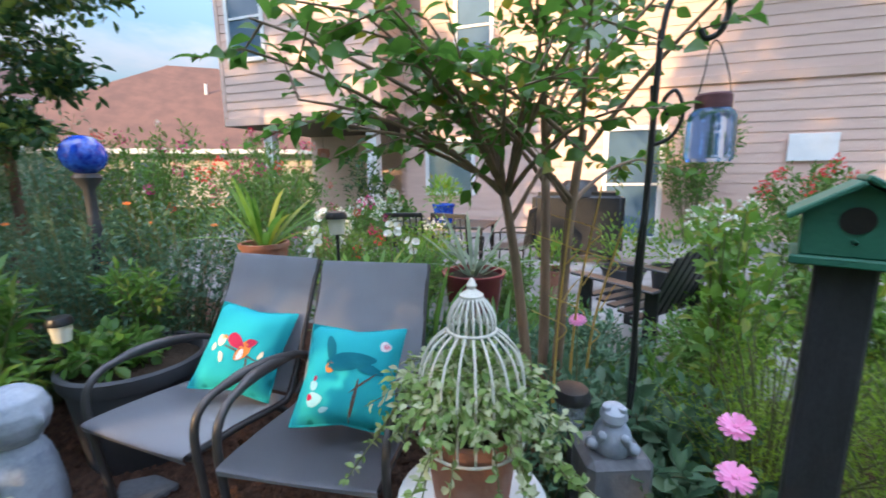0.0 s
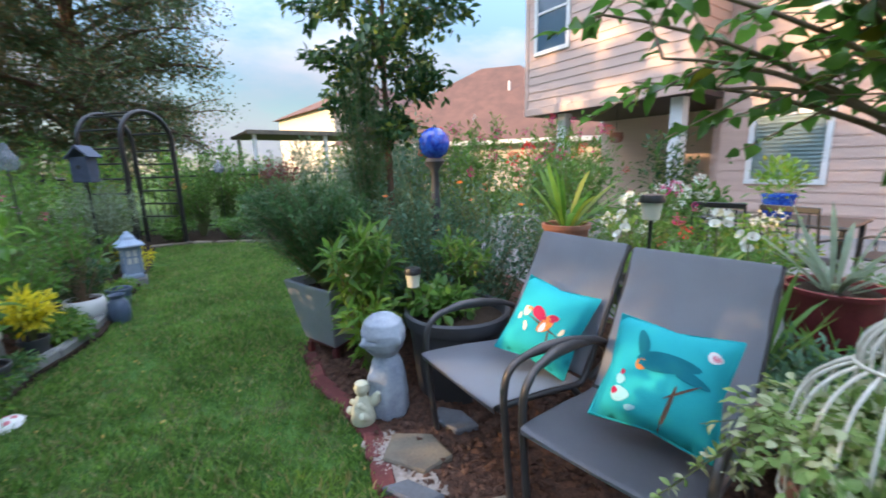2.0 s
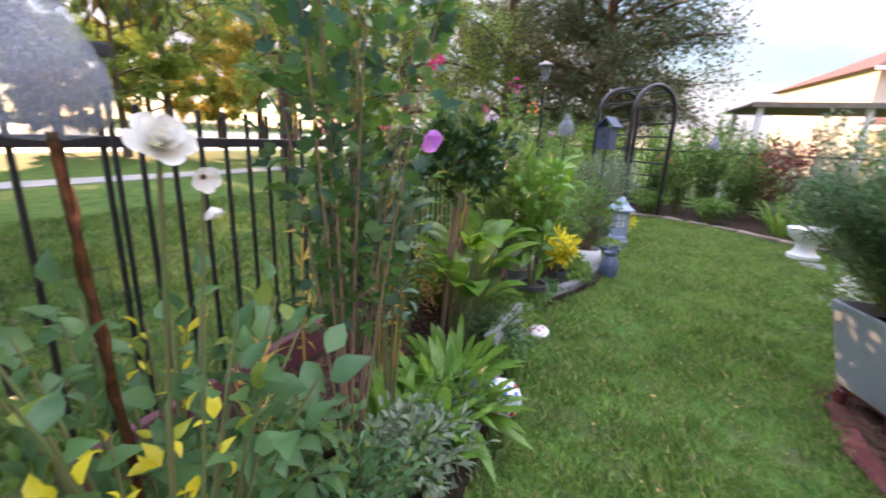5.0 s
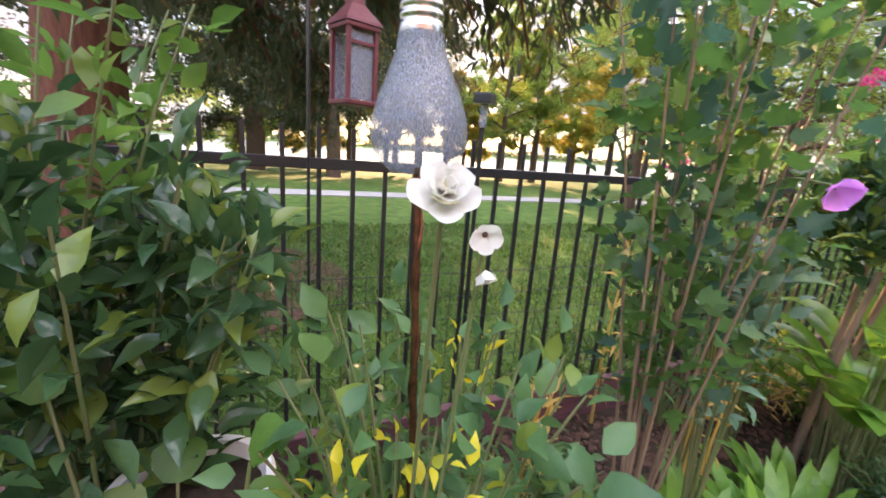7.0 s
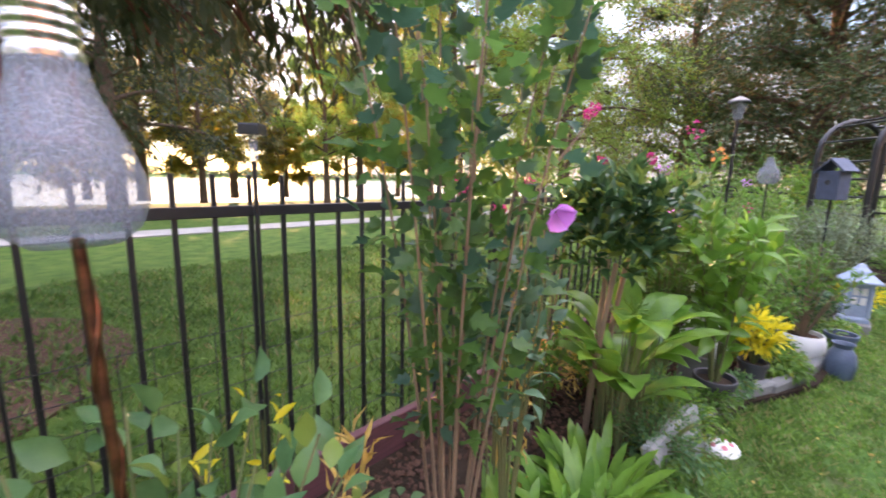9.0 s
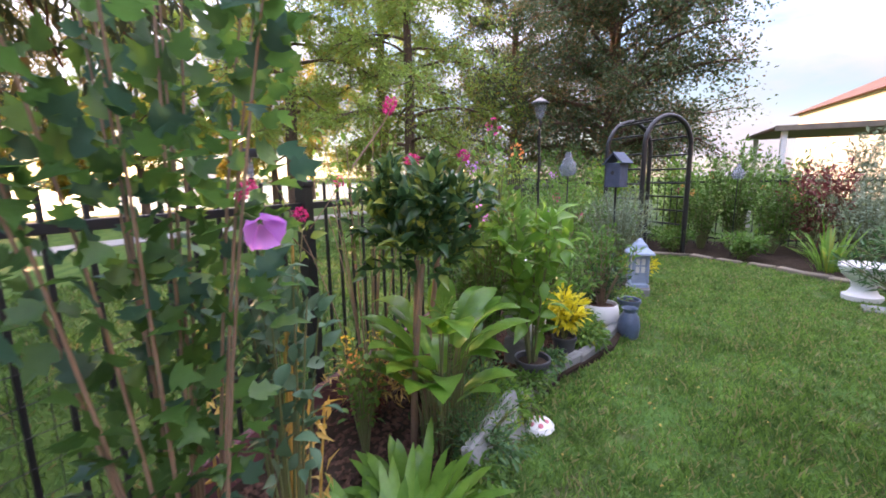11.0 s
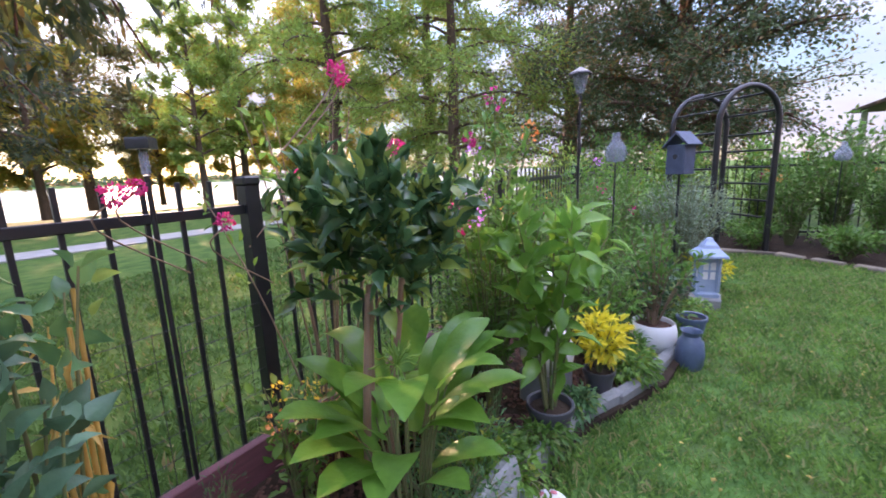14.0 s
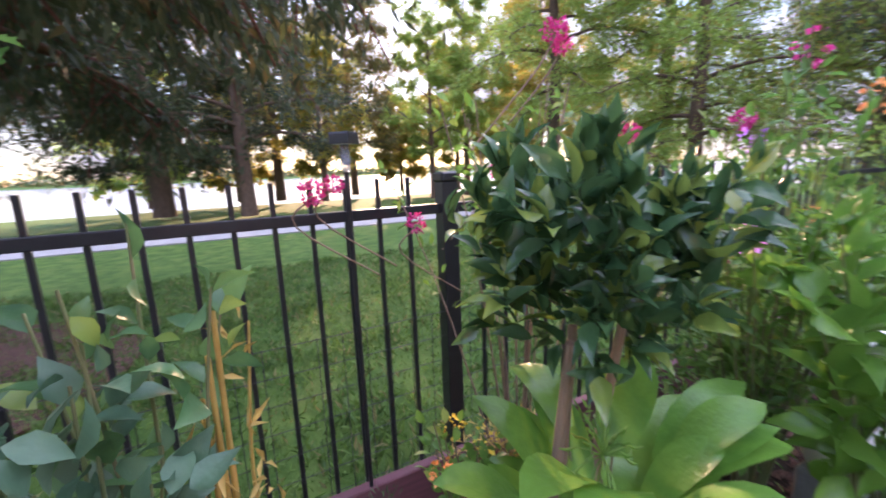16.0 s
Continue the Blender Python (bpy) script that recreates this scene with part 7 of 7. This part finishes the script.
# broad-leaved plants in the foreground
strappy("broad_leaved_lily", (-2.73, -1.25, 0.06), 34, 0.43, 0.13, L_BROAD, "plant with very large glossy light green leaves", "plant", 123, rise=(66, 88), droop=(0.3, 0.9), r0=0.11, stalk=0.60, single=True)
def seed_head(at, h, r, n, label, seed):
    """A round head of thin green stalks with swollen buds on one stem."""
    rg = random.Random(seed)
    th = thing("seed_head", at, label, "flower")
    tubes("stem", [(curve_pts([(0, 0, 0), (0.015, 0.01, h * 0.5), (0.0, 0.02, h)], 5), (0.008, 0.005))], STEM, th, 8)
    for k in range(n):
        a, e = 2.399 * k, rg.uniform(-0.35, 1.4)
        d = Vector((math.cos(a) * math.cos(e), math.sin(a) * math.cos(e), math.sin(e))) * r * rg.uniform(0.7, 1.1)
        c = Vector((0, 0.02, h))
        tubes("bud_stalk", [(curve_pts([c, c + d * 0.55 + Vector((0, 0, 0.01)), c + d * 0.8, c + d], 3), (0.0016, 0.0014, 0.004, 0.0012))], L_LIGHT, th, 5)


seed_head((-2.66, -1.22, 0.06), 0.72, 0.085, 26, "round green seed head on a stout stem", 5)
shrub("small_rosemary", (-2.35, -1.80, 0.05), 0.32, 0.09, 10, 60, 0.03, 0.12, L_ROSEM, "sprig of young rosemary by the board", "herb", 124, tmpl=T_LITE, start=0.1)
th, tips = shrub("lantana", (-2.55, -1.58, 0.05), 0.72, 0.16, 12, 18, 0.05, 0.6, L_MID, "lantana with small yellow and orange flowers", "lantana", 125)
for k, p in enumerate(tips[:3]):
    panicle(th, p, 0.065, F_YELL if k else F_ORAN, 34, seed=k)
shrub("tall_leafy_plant", (-3.54, -0.99, 0.2), 1.15, 0.27, 11, 20, 0.15, 0.52, L_BROAD, "plant with tall stems and long smooth green leaves", "plant", 126, tmpl=T_BIG, droop=0.2, twig=0.02, stem_r=0.008, low=0.62, start=0.2)
th = thing("potted_plant", (-3.54, -0.99, 0.05), "dark plastic pot holding the tall leafy plant", "pot")
pot(th, 0.11, 0.2, TUBM)
th, _ = shrub("golden_plant", (-4.05, -0.87, 0.21), 0.40, 0.14, 20, 20, 0.075, 0.42, L_YELLOW, "bright golden-yellow leafy plant", "plant", 127, droop=0.25)
shrub("yellow_green_herb", (-3.05, -1.12, 0.05), 0.3, 0.16, 24, 26, 0.035, 0.6, L_LIGHT, "low yellow-green curly herb", "herb", 128)
gp = thing("potted_plant", (-4.05, -0.87, 0.05), "dark pot under the golden plant", "pot")
pot(gp, 0.085, 0.18, TUBM)
bst = part("bust_statue", lathe([(0, 0), (0.12, 0), (0.15, 0.05), (0.15, 0.13), (0.10, 0.21), (0.07, 0.26), (0.09, 0.31), (0.118, 0.38), (0.115, 0.46), (0.075, 0.53), (0, 0.555)], 28), WHITE, m=pose(-3.9, -1.13, 0.255))
tagged(part("plinth", box(-0.12, 0.12, -0.12, 0.12, 0, 0.2, 0.01), CONC, m=pose(-3.9, -1.13, 0.055), smooth=False), "grey concrete plinth under the white bust", "plinth")
tagged(bst, "white weathered stone bust among the leaves", "statue")
wp = thing("white_planter", (-4.9, -0.68, 0.055), "white ceramic bowl planter with a woody seedling", "planter")
part("bowl", lathe([(0, 0), (0.10, 0), (0.13, 0.02), (0.158, 0.09), (0.156, 0.15), (0.142, 0.2), (0.138, 0.205), (0.13, 0.2), (0.13, 0.17), (0, 0.165)], 32), WHITE, wp)
part("soil", lathe([(0.129, 0.172), (0.06, 0.182), (0, 0.185)], 18), MULCH, wp)
shrub("seedling", (-4.9, -0.68, 0.22), 0.8, 0.3, 14, 24, 0.06, 0.5, L_MID, "woody seedling with green leaves in the white bowl", "plant", 129, smat=TANBARK, start=0.4)
bp = thing("blue_pot", (-4.78, -0.44, 0.0), "rounded blue-grey glazed jar at the lawn edge", "pot")
part("jar", lathe([(0, 0), (0.066, 0), (0.084, 0.04), (0.09, 0.12), (0.078, 0.2), (0.05, 0.24), (0.058, 0.27), (0.066, 0.275), (0.055, 0.265), (0.044, 0.235), (0, 0.23)], 30), POTBLUE, bp)
bp2 = thing("blue_pot", (-5.2, -0.45, 0.0), "blue-grey glazed pot at the lawn edge", "pot")
pot(bp2, 0.1, 0.24, POTBLUE, flare=0.7)
for i, (x, y, h, s, mt) in enumerate(((-2.72, -1.02, 0.26, 0.2, L_ROSE), (-3.12, -1.0, 0.24, 0.18, L_LIGHT), (-3.2, -1.12, 0.26, 0.15, L_MID), (-3.42, -0.98, 0.24, 0.15, L_MID), (-3.8, -0.92, 0.22, 0.14, L_ROSE), (-4.3, -0.72, 0.24, 0.14, L_MID), (-2.55, -1.0, 0.2, 0.14, L_MID), (-4.4, -0.86, 0.28, 0.14, L_LIGHT), (-4.55, -0.78, 0.3, 0.14, L_MID), (-5.15, -0.56, 0.3, 0.2, L_MID), (-5.7, -0.48, 0.26, 0.18, L_LIGHT))):
    shrub("trailing_plant", (x, y, 0.05), h, s, 26, 24, 0.045, 0.45, mt, "low trailing plant spilling over the edging", "plant", 330 + i, droop=0.6, start=0.1)
shrub("trailing_plant", (-4.35, -0.78, 0.05), 0.3, 0.26, 30, 24, 0.05, 0.4, L_LIGHT, "low light green trailing plant", "plant", 130, droop=0.5)


def pagoda_lantern():
    th = thing("pagoda_lantern", pose(-6.25, -0.37, 0.12, 0, 0, 15), "pale blue metal pagoda lantern standing on a pot", "lantern")
    part("base", lathe([(0, 0), (0.13, 0), (0.13, 0.03), (0.10, 0.05), (0, 0.05)], 4, m=pose(0, 0, 0, 0, 0, 45)), LANTB, th, smooth=False)
    for sx in (-1, 1):
        for sy in (-1, 1):
            part("corner_post", box(sx * 0.08 - 0.012, sx * 0.08 + 0.012, sy * 0.08 - 0.012, sy * 0.08 + 0.012, 0.05, 0.38, 0.002), LANTB, th, smooth=False)
    part("body", box(-0.068, 0.068, -0.068, 0.068, 0.05, 0.38), LANTB, th, smooth=False)
    for s in (-1, 1):
        for i in (-1, 1):
            for z in (0.17, 0.26):
                part("pane", box(i * 0.03 - 0.02, i * 0.03 + 0.02, s * 0.072 - 0.003, s * 0.072 + 0.003, z, z + 0.07), DOT["white"], th, smooth=False)
                part("pane", box(s * 0.072 - 0.003, s * 0.072 + 0.003, i * 0.03 - 0.02, i * 0.03 + 0.02, z, z + 0.07), DOT["white"], th, smooth=False)
    part("roof", lathe([(0.19, 0.38), (0.185, 0.40), (0.10, 0.46), (0.085, 0.49), (0.05, 0.52), (0.03, 0.55), (0, 0.56)], 4, m=pose(0, 0, 0, 0, 0, 45)), LANTB, th, smooth=False)
    tagged(part("lantern_block", box(-0.13, 0.13, -0.13, 0.13, 0, 0.115, 0.01), CONC, m=pose(-6.25, -0.37, 0.0), smooth=False), "grey concrete block under the lantern", "block")


pagoda_lantern()
# plants further along the bed
for i, (x, y, h, s, n, per, sz, ra, mt, nm, lb) in enumerate((
        (-3.55, -1.3, 1.75, 0.26, 24, 60, 0.06, 0.42, L_MID, "garden_shrub", "slender upright crape myrtle with green leaves"),
        (-4.1, -1.55, 1.35, 0.42, 34, 40, 0.055, 0.4, L_MID, "garden_shrub", "tall loose flowering shrub along the fence"),
        (-4.75, -1.35, 1.25, 0.42, 34, 40, 0.055, 0.4, L_MID, "garden_shrub", "loose green shrub with purple flowers"),
        (-5.3, -1.0, 1.0, 0.38, 34, 40, 0.05, 0.4, L_MID, "garden_shrub", "green shrub beside the lawn"),
        (-6.95, -0.6, 1.32, 0.5, 70, 64, 0.05, 0.3, L_GREY, "silver_shrub", "rounded silvery grey-green shrub"),
        (-6.0, -1.5, 1.5, 0.55, 38, 40, 0.06, 0.4, L_MID, "garden_shrub", "tall loose flowering shrub along the fence"),
        (-7.3, -1.2, 1.4, 0.6, 38, 40, 0.07, 0.4, L_MID, "garden_shrub", "tall green shrub near the arch"),
        (-6.75, -0.36, 0.42, 0.22, 24, 30, 0.05, 0.5, L_YELLOW, "golden_plant", "low golden-green plant by the lantern"),
        (-5.0, -0.75, 0.7, 0.3, 28, 30, 0.05, 0.4, L_DARK, "garden_shrub", "dark green bush beside the lantern"),
        (-8.3, -0.9, 1.2, 0.6, 36, 40, 0.08, 0.4, L_MID, "garden_shrub", "green shrub near the arch"),
        (-9.9, 0.7, 1.6, 0.55, 40, 44, 0.08, 0.4, L_MID, "rose_bush", "rose bush in the far bed"),
        (-9.7, 1.7, 1.4, 0.6, 40, 44, 0.08, 0.4, L_MID, "garden_shrub", "green shrub in the far bed"),
        (-9.0, 2.7, 1.4, 0.65, 40, 44, 0.08, 0.3, L_GREY, "garden_shrub", "grey-green shrub in the far bed"),
        (-9.6, 2.2, 1.75, 0.6, 30, 34, 0.14, 0.25, L_RED, "red_leaved_shrub", "tall shrub with dark red-brown leaves"),
        (-7.9, 3.2, 1.5, 0.8, 44, 44, 0.09, 0.3, L_GREY, "garden_shrub", "wispy grey-green shrub in the far bed"),
        (-9.35, 0.2, 0.5, 0.4, 34, 30, 0.08, 0.4, L_MID, "low_shrub", "low green planting by the pavers"),
        (-8.9, 1.15, 0.5, 0.4, 34, 30, 0.08, 0.4, L_MID, "low_shrub", "low green planting by the pavers"),
        (-7.6, 2.75, 0.7, 0.4, 34, 30, 0.08, 0.4, L_MID, "low_shrub", "low green planting behind the bird bath"))):
    th, tips = shrub(nm, (x, y, 0.05), h, s, n, per, sz, ra, mt, lb, "shrub", 140 + i, tmpl=T_LITE if x < -5.8 else T_LEAF, twig=0.08, start=0.2, low=0.35)
    rg = random.Random(i)
    if i in (0, 1, 2, 5, 10, 11):
        for k, p in enumerate(rg.sample(tips, 5)):
            panicle(th, p, 0.08, (F_MAUVE, F_PINK, F_ORAN)[k % 3 if i < 9 else 2 - k % 2], 30, seed=k)
strappy("ornamental_grass", (-8.3, 2.0, 0.05), 60, 0.9, 0.03, L_LIGHT, "clump of tall arching ornamental grass", "grass", 160, rise=(55, 85), droop=(0.2, 0.7), r0=0.15)


def arch():
    th = thing("garden_arch", pose(-9.2, -0.3, 0.05, 0, 0, 43), "black metal garden arch with rungs", "arch")
    W, H = 0.48, 2.3
    for x in (-0.43, 0.43):
        P = [(x, -W, 0), (x, -W, H - W)] + [(x, -W * math.cos(a), H - W + W * math.sin(a)) for a in np.linspace(0.15, math.pi - 0.15, 12)] + [(x, W, H - W), (x, W, 0)]
        tubes("hoop", [(P, 0.04)], BLACK, th, 8)
    for s in (-1, 1):
        for z in np.arange(0.25, H - 0.6, 0.24):
            tubes("rung", [([(-0.43, s * W, z), (0, s * W, z), (0.43, s * W, z)], 0.016)], BLACK, th, 6)
    for a in np.linspace(0.35, math.pi - 0.35, 5):
        y, z = -W * math.cos(a), H - W + W * math.sin(a)
        tubes("rung", [([(-0.43, y, z), (0, y, z), (0.43, y, z)], 0.016)], BLACK, th, 6)


arch()


def blue_birdhouse():
    th = thing("birdhouse", pose(-6.74, -0.68, 0.05, 0, 0, 60), "slate-blue wooden birdhouse on a thin post", "birdhouse")
    tubes("post", [([(0, 0, 0), (0, 0, 0.6), (0, 0, 1.2)], 0.014)], BLACK, th, 8)
    part("box", box(-0.1, 0.1, -0.09, 0.09, 1.2, 1.5, 0.006), BLUEGREY, th, smooth=False)
    for s in (-1, 1):
        part("roof_board", box(0, 0.19, -0.12, 0.12, 0, 0.018), BLUEGREY, th, smooth=False, m=pose(0, 0, 1.62, 0, 45 if s > 0 else 135, 0))
    part("entry_hole", lathe([(0, -0.003), (0.024, -0.003), (0.026, 0.002), (0, 0.002)], 18, m=pose(0, -0.0905, 1.38, 90, 0, 0)), BLACK, th)


blue_birdhouse()


def lamp_post():
    th = thing("garden_lamp", (-5.44, -1.38, 0.05), "black twisted stake with a flared lantern lamp", "garden lamp")
    tubes("pole", [([(0, 0, 0), (0, 0, 1), (0, 0, 1.92)], 0.012)], BLACK, th, 8)
    tubes("twist", [([(0.016 * math.cos(14 * z), 0.016 * math.sin(14 * z), z) for z in np.linspace(1.2, 1.9, 50)], 0.006)], BLACK, th, 5)
    part("shade", lathe([(0.03, 1.92), (0.075, 2.07), (0, 2.072)], 6), FROST, th, "clear glass shade", smooth=False)
    part("cap", lathe([(0.1, 2.07), (0.095, 2.085), (0.03, 2.12), (0, 2.135)], 6), BLACK, th, smooth=False)


lamp_post()


def glass_jar(at, label):
    th = thing("glass_ornament", (at[0], at[1], 0.05), label, "glass ornament")
    tubes("stake", [([(0, 0, 0), (0, 0, at[2] / 2), (0, 0, at[2] - 0.16)], 0.008)], BLACK, th, 6)
    h = at[2] - 0.16
    part("bulb", lathe([(0, h), (0.07, h + 0.01), (0.095, h + 0.07), (0.08, h + 0.13), (0.035, h + 0.2), (0.03, h + 0.25), (0, h + 0.255)], 20), FROST, th)


glass_jar((-5.62, -1.11, 1.5), "white glass bottle ornament on a stake")
glass_jar((-9.2, 1.04, 1.42), "frosted glass bulb ornament on a stake")


def birdbath():
    th = thing("birdbath", (-6.9, 1.85, 0.02), "low white stone bird bath at the edge of the bed", "bird bath")
    part("foot", lathe([(0, 0), (0.17, 0), (0.17, 0.05), (0.13, 0.07), (0.1, 0.13), (0.11, 0.2), (0, 0.2)], 28), WHITE, th)
    part("bowl", lathe([(0, 0.19), (0.11, 0.2), (0.19, 0.27), (0.225, 0.35), (0.23, 0.38), (0.22, 0.39), (0.205, 0.37), (0.13, 0.3), (0, 0.28)], 36), WHITE, th)


birdbath()
hp = thing("hanging_pot", (-7.6, -1.95, 1.1), "black plastic pot hooked on the fence rail", "pot")
pot(hp, 0.16, 0.18, BLACK, soil=False)
for i, (x, y, h) in enumerate(((-2.02, -1.92, 0.95), (-2.02, -1.38, 0.6), (-1.3, -1.5, 0.6), (-1.42, -1.6, 0.5))):
    st = thing("dry_stalk", (x, y, 0.05), "dry golden plant stalk lit by the low sun", "stalk", "dry stalks")
    tubes("stalk", [(curve_pts([(0, 0, 0), (0.02, 0.02, h * 0.5), (-0.02, 0.03, h)], 5), (0.008, 0.003))], STRAW, st, 6)
    rg = np.random.default_rng(i)
    pp = np.stack((rg.normal(0, .02, 26), rg.normal(0.02, .02, 26), rg.uniform(0.1, h, 26)), -1)
    leaves("dry_leaves", T_LANCE, pp, rg.normal(0, .5, (26, 3)) + np.array((0, 0, .6)), 0.09, 0.2, STRAW, st, rg)

# fillers in the fence bed
th, tips = shrub("rose_bush", (-1.87, -1.38, 0.05), 1.42, 0.15, 5, 11, 0.07, 0.62, L_ROSE, "rose bush with large blue-green leaves on long stems", "rose bush", 171, tmpl=T_BIG, droop=0.25, twig=0.07, start=0.5, low=0.65)
shrub("rose_bush", (-1.80, -1.27, 0.05), 1.30, 0.11, 9, 18, 0.07, 0.6, L_BLUE, "low rose bush with dense blue-green leaves", "rose bush", 173, tmpl=T_BIG, droop=0.2, start=0.45, low=0.6)
yw = thing("dry_stalk", (-1.945, -1.40, 0.05), "bundle of dry golden stalks lit by the low sun", "stalk", "dry stalks")
for k in range(5):
    tubes("stalk", [(curve_pts([(0.012 * k, 0.01 * (k % 2), 0), (0.01 * k - 0.02, 0.0, 0.5), (0.016 * (k - 2), 0.02, 1.14 - 0.07 * k)], 5), (0.009, 0.004))], STRAW, yw, 6)
rg = np.random.default_rng(172)
pp = np.stack((rg.normal(0, .014, 26), rg.normal(0.02, .014, 26), rg.uniform(0.5, 1.02, 26)), -1)
leaves("dry_leaves", T_LANCE, pp, rg.normal(0, .3, (26, 3)) + np.array((0, 0, -.5)), 0.07, 0.2, STRAW, yw, rg)
for i, (x, y, h, s, n, per, sz, ra, mt, nm, lb) in enumerate((
        (-3.2, -1.6, 0.45, 0.28, 34, 34, 0.05, 0.3, L_MID, "low_shrub", "low undergrowth beneath the dark shrub"),
        (-3.1, -1.25, 0.34, 0.26, 34, 34, 0.04, 0.3, L_ROSE, "low_shrub", "low feathery blue-green plant in the bed"),
        (-3.75, -1.5, 0.95, 0.36, 34, 40, 0.06, 0.4, L_MID, "garden_shrub", "green shrub against the fence"),
        (-4.5, -1.0, 0.8, 0.34, 34, 40, 0.055, 0.4, L_MID, "garden_shrub", "green shrub in the fence bed"),
        (-5.4, -1.55, 1.25, 0.42, 38, 44, 0.06, 0.4, L_MID, "garden_shrub", "green shrub against the fence"),
        (-6.8, -1.6, 1.5, 0.5, 38, 44, 0.07, 0.4, L_MID, "garden_shrub", "green shrub against the fence"),
        (-7.9, -1.6, 1.6, 0.6, 38, 44, 0.08, 0.4, L_LIGHT, "garden_shrub", "light green shrub against the fence"),
        (-5.6, -0.72, 0.55, 0.3, 34, 40, 0.045, 0.4, L_DARK, "low_shrub", "dark low bush beside the lantern"),
        (-0.75, -1.55, 0.5, 0.4, 34, 26, 0.06, 0.45, L_MID, "low_shrub", "low leafy undergrowth by the board"),
        (-1.1, -1.0, 0.3, 0.3, 34, 24, 0.06, 0.5, L_ROSE, "low_shrub", "low leafy plants at the lawn edge"),
        (-10.0, 1.2, 2.1, 0.65, 44, 50, 0.09, 0.42, L_MID, "garden_shrub", "tall leafy shrub against the end fence"),
        (-10.2, 2.9, 2.3, 0.9, 44, 50, 0.1, 0.35, L_GREY, "garden_shrub", "tall wispy grey-green shrub at the end fence"),
        (-8.6, 3.8, 2.2, 0.95, 44, 50, 0.1, 0.35, L_GREY, "garden_shrub", "tall wispy grey-green shrub in the far bed"),
        (-6.6, 3.4, 2.1, 0.8, 44, 50, 0.09, 0.35, L_GREY, "garden_shrub", "wispy grey-green shrub beside the lawn"),
        (-10.2, -0.9, 1.9, 0.7, 44, 50, 0.1, 0.42, L_LIGHT, "garden_shrub", "tall light green shrub behind the arch"))):
    shrub(nm, (x, y, 0.05), h, s, n, per, sz, ra, mt, lb, "shrub", 180 + i, tmpl=T_LITE if x < -5.8 else T_LEAF, twig=0.08, start=0.15, low=0.35)

# tall background planting that hides the fences next door
for i, (x, y, h, s, mt) in enumerate(((-7.6, 5.6, 2.0, 0.9, L_MID), (-9.4, 5.2, 2.2, 1.0, L_GREY), (-10.9, 4.2, 2.1, 0.9, L_MID), (-11.2, 2.2, 1.9, 0.9, L_MID), (-11.2, 0.4, 2.0, 0.8, L_LIGHT), (-11.4, -2.2, 2.4, 1.0, L_MID), (-9.2, -2.7, 1.9, 0.7, L_CYP), (-5.6, 6.4, 1.7, 0.7, L_MID))):
    shrub("background_shrub", (x, y, 0.0), h, s, 40, 60, 0.11, 0.42, mt, "tall leafy shrub closing the view", "shrub", 300 + i, tmpl=T_LITE, twig=0.14, start=0.1, low=0.3)
shrub("yellow_leaved_plant", (-0.70, -1.03, 0.05), 0.92, 0.16, 8, 8, 0.042, 0.5, L_YELLOW, "young shoots with bright yellow leaves at the rose's foot", "plant", 320, tmpl=T_BIG, start=0.6, low=0.7)
shrub("yellow_leaved_plant", (-1.12, -1.62, 0.05), 0.85, 0.18, 4, 6, 0.06, 0.35, L_YELLOW, "thin shoots with pale yellow leaves by the fence", "plant", 321, start=0.6, low=0.6)
shrub("dry_undergrowth", (-2.9, -1.75, 0.05), 0.42, 0.3, 26, 30, 0.07, 0.14, STRAW, "dry brown stems and dead leaves at the fence foot", "undergrowth", 322, smat=TANBARK, tmpl=T_LITE)
shrub("dry_undergrowth", (-2.78, -1.72, 0.05), 0.3, 0.16, 20, 26, 0.07, 0.14, L_RED, "reddish-brown dead leaves at the foot of the board", "undergrowth", 323, smat=TANBARK, tmpl=T_LITE)
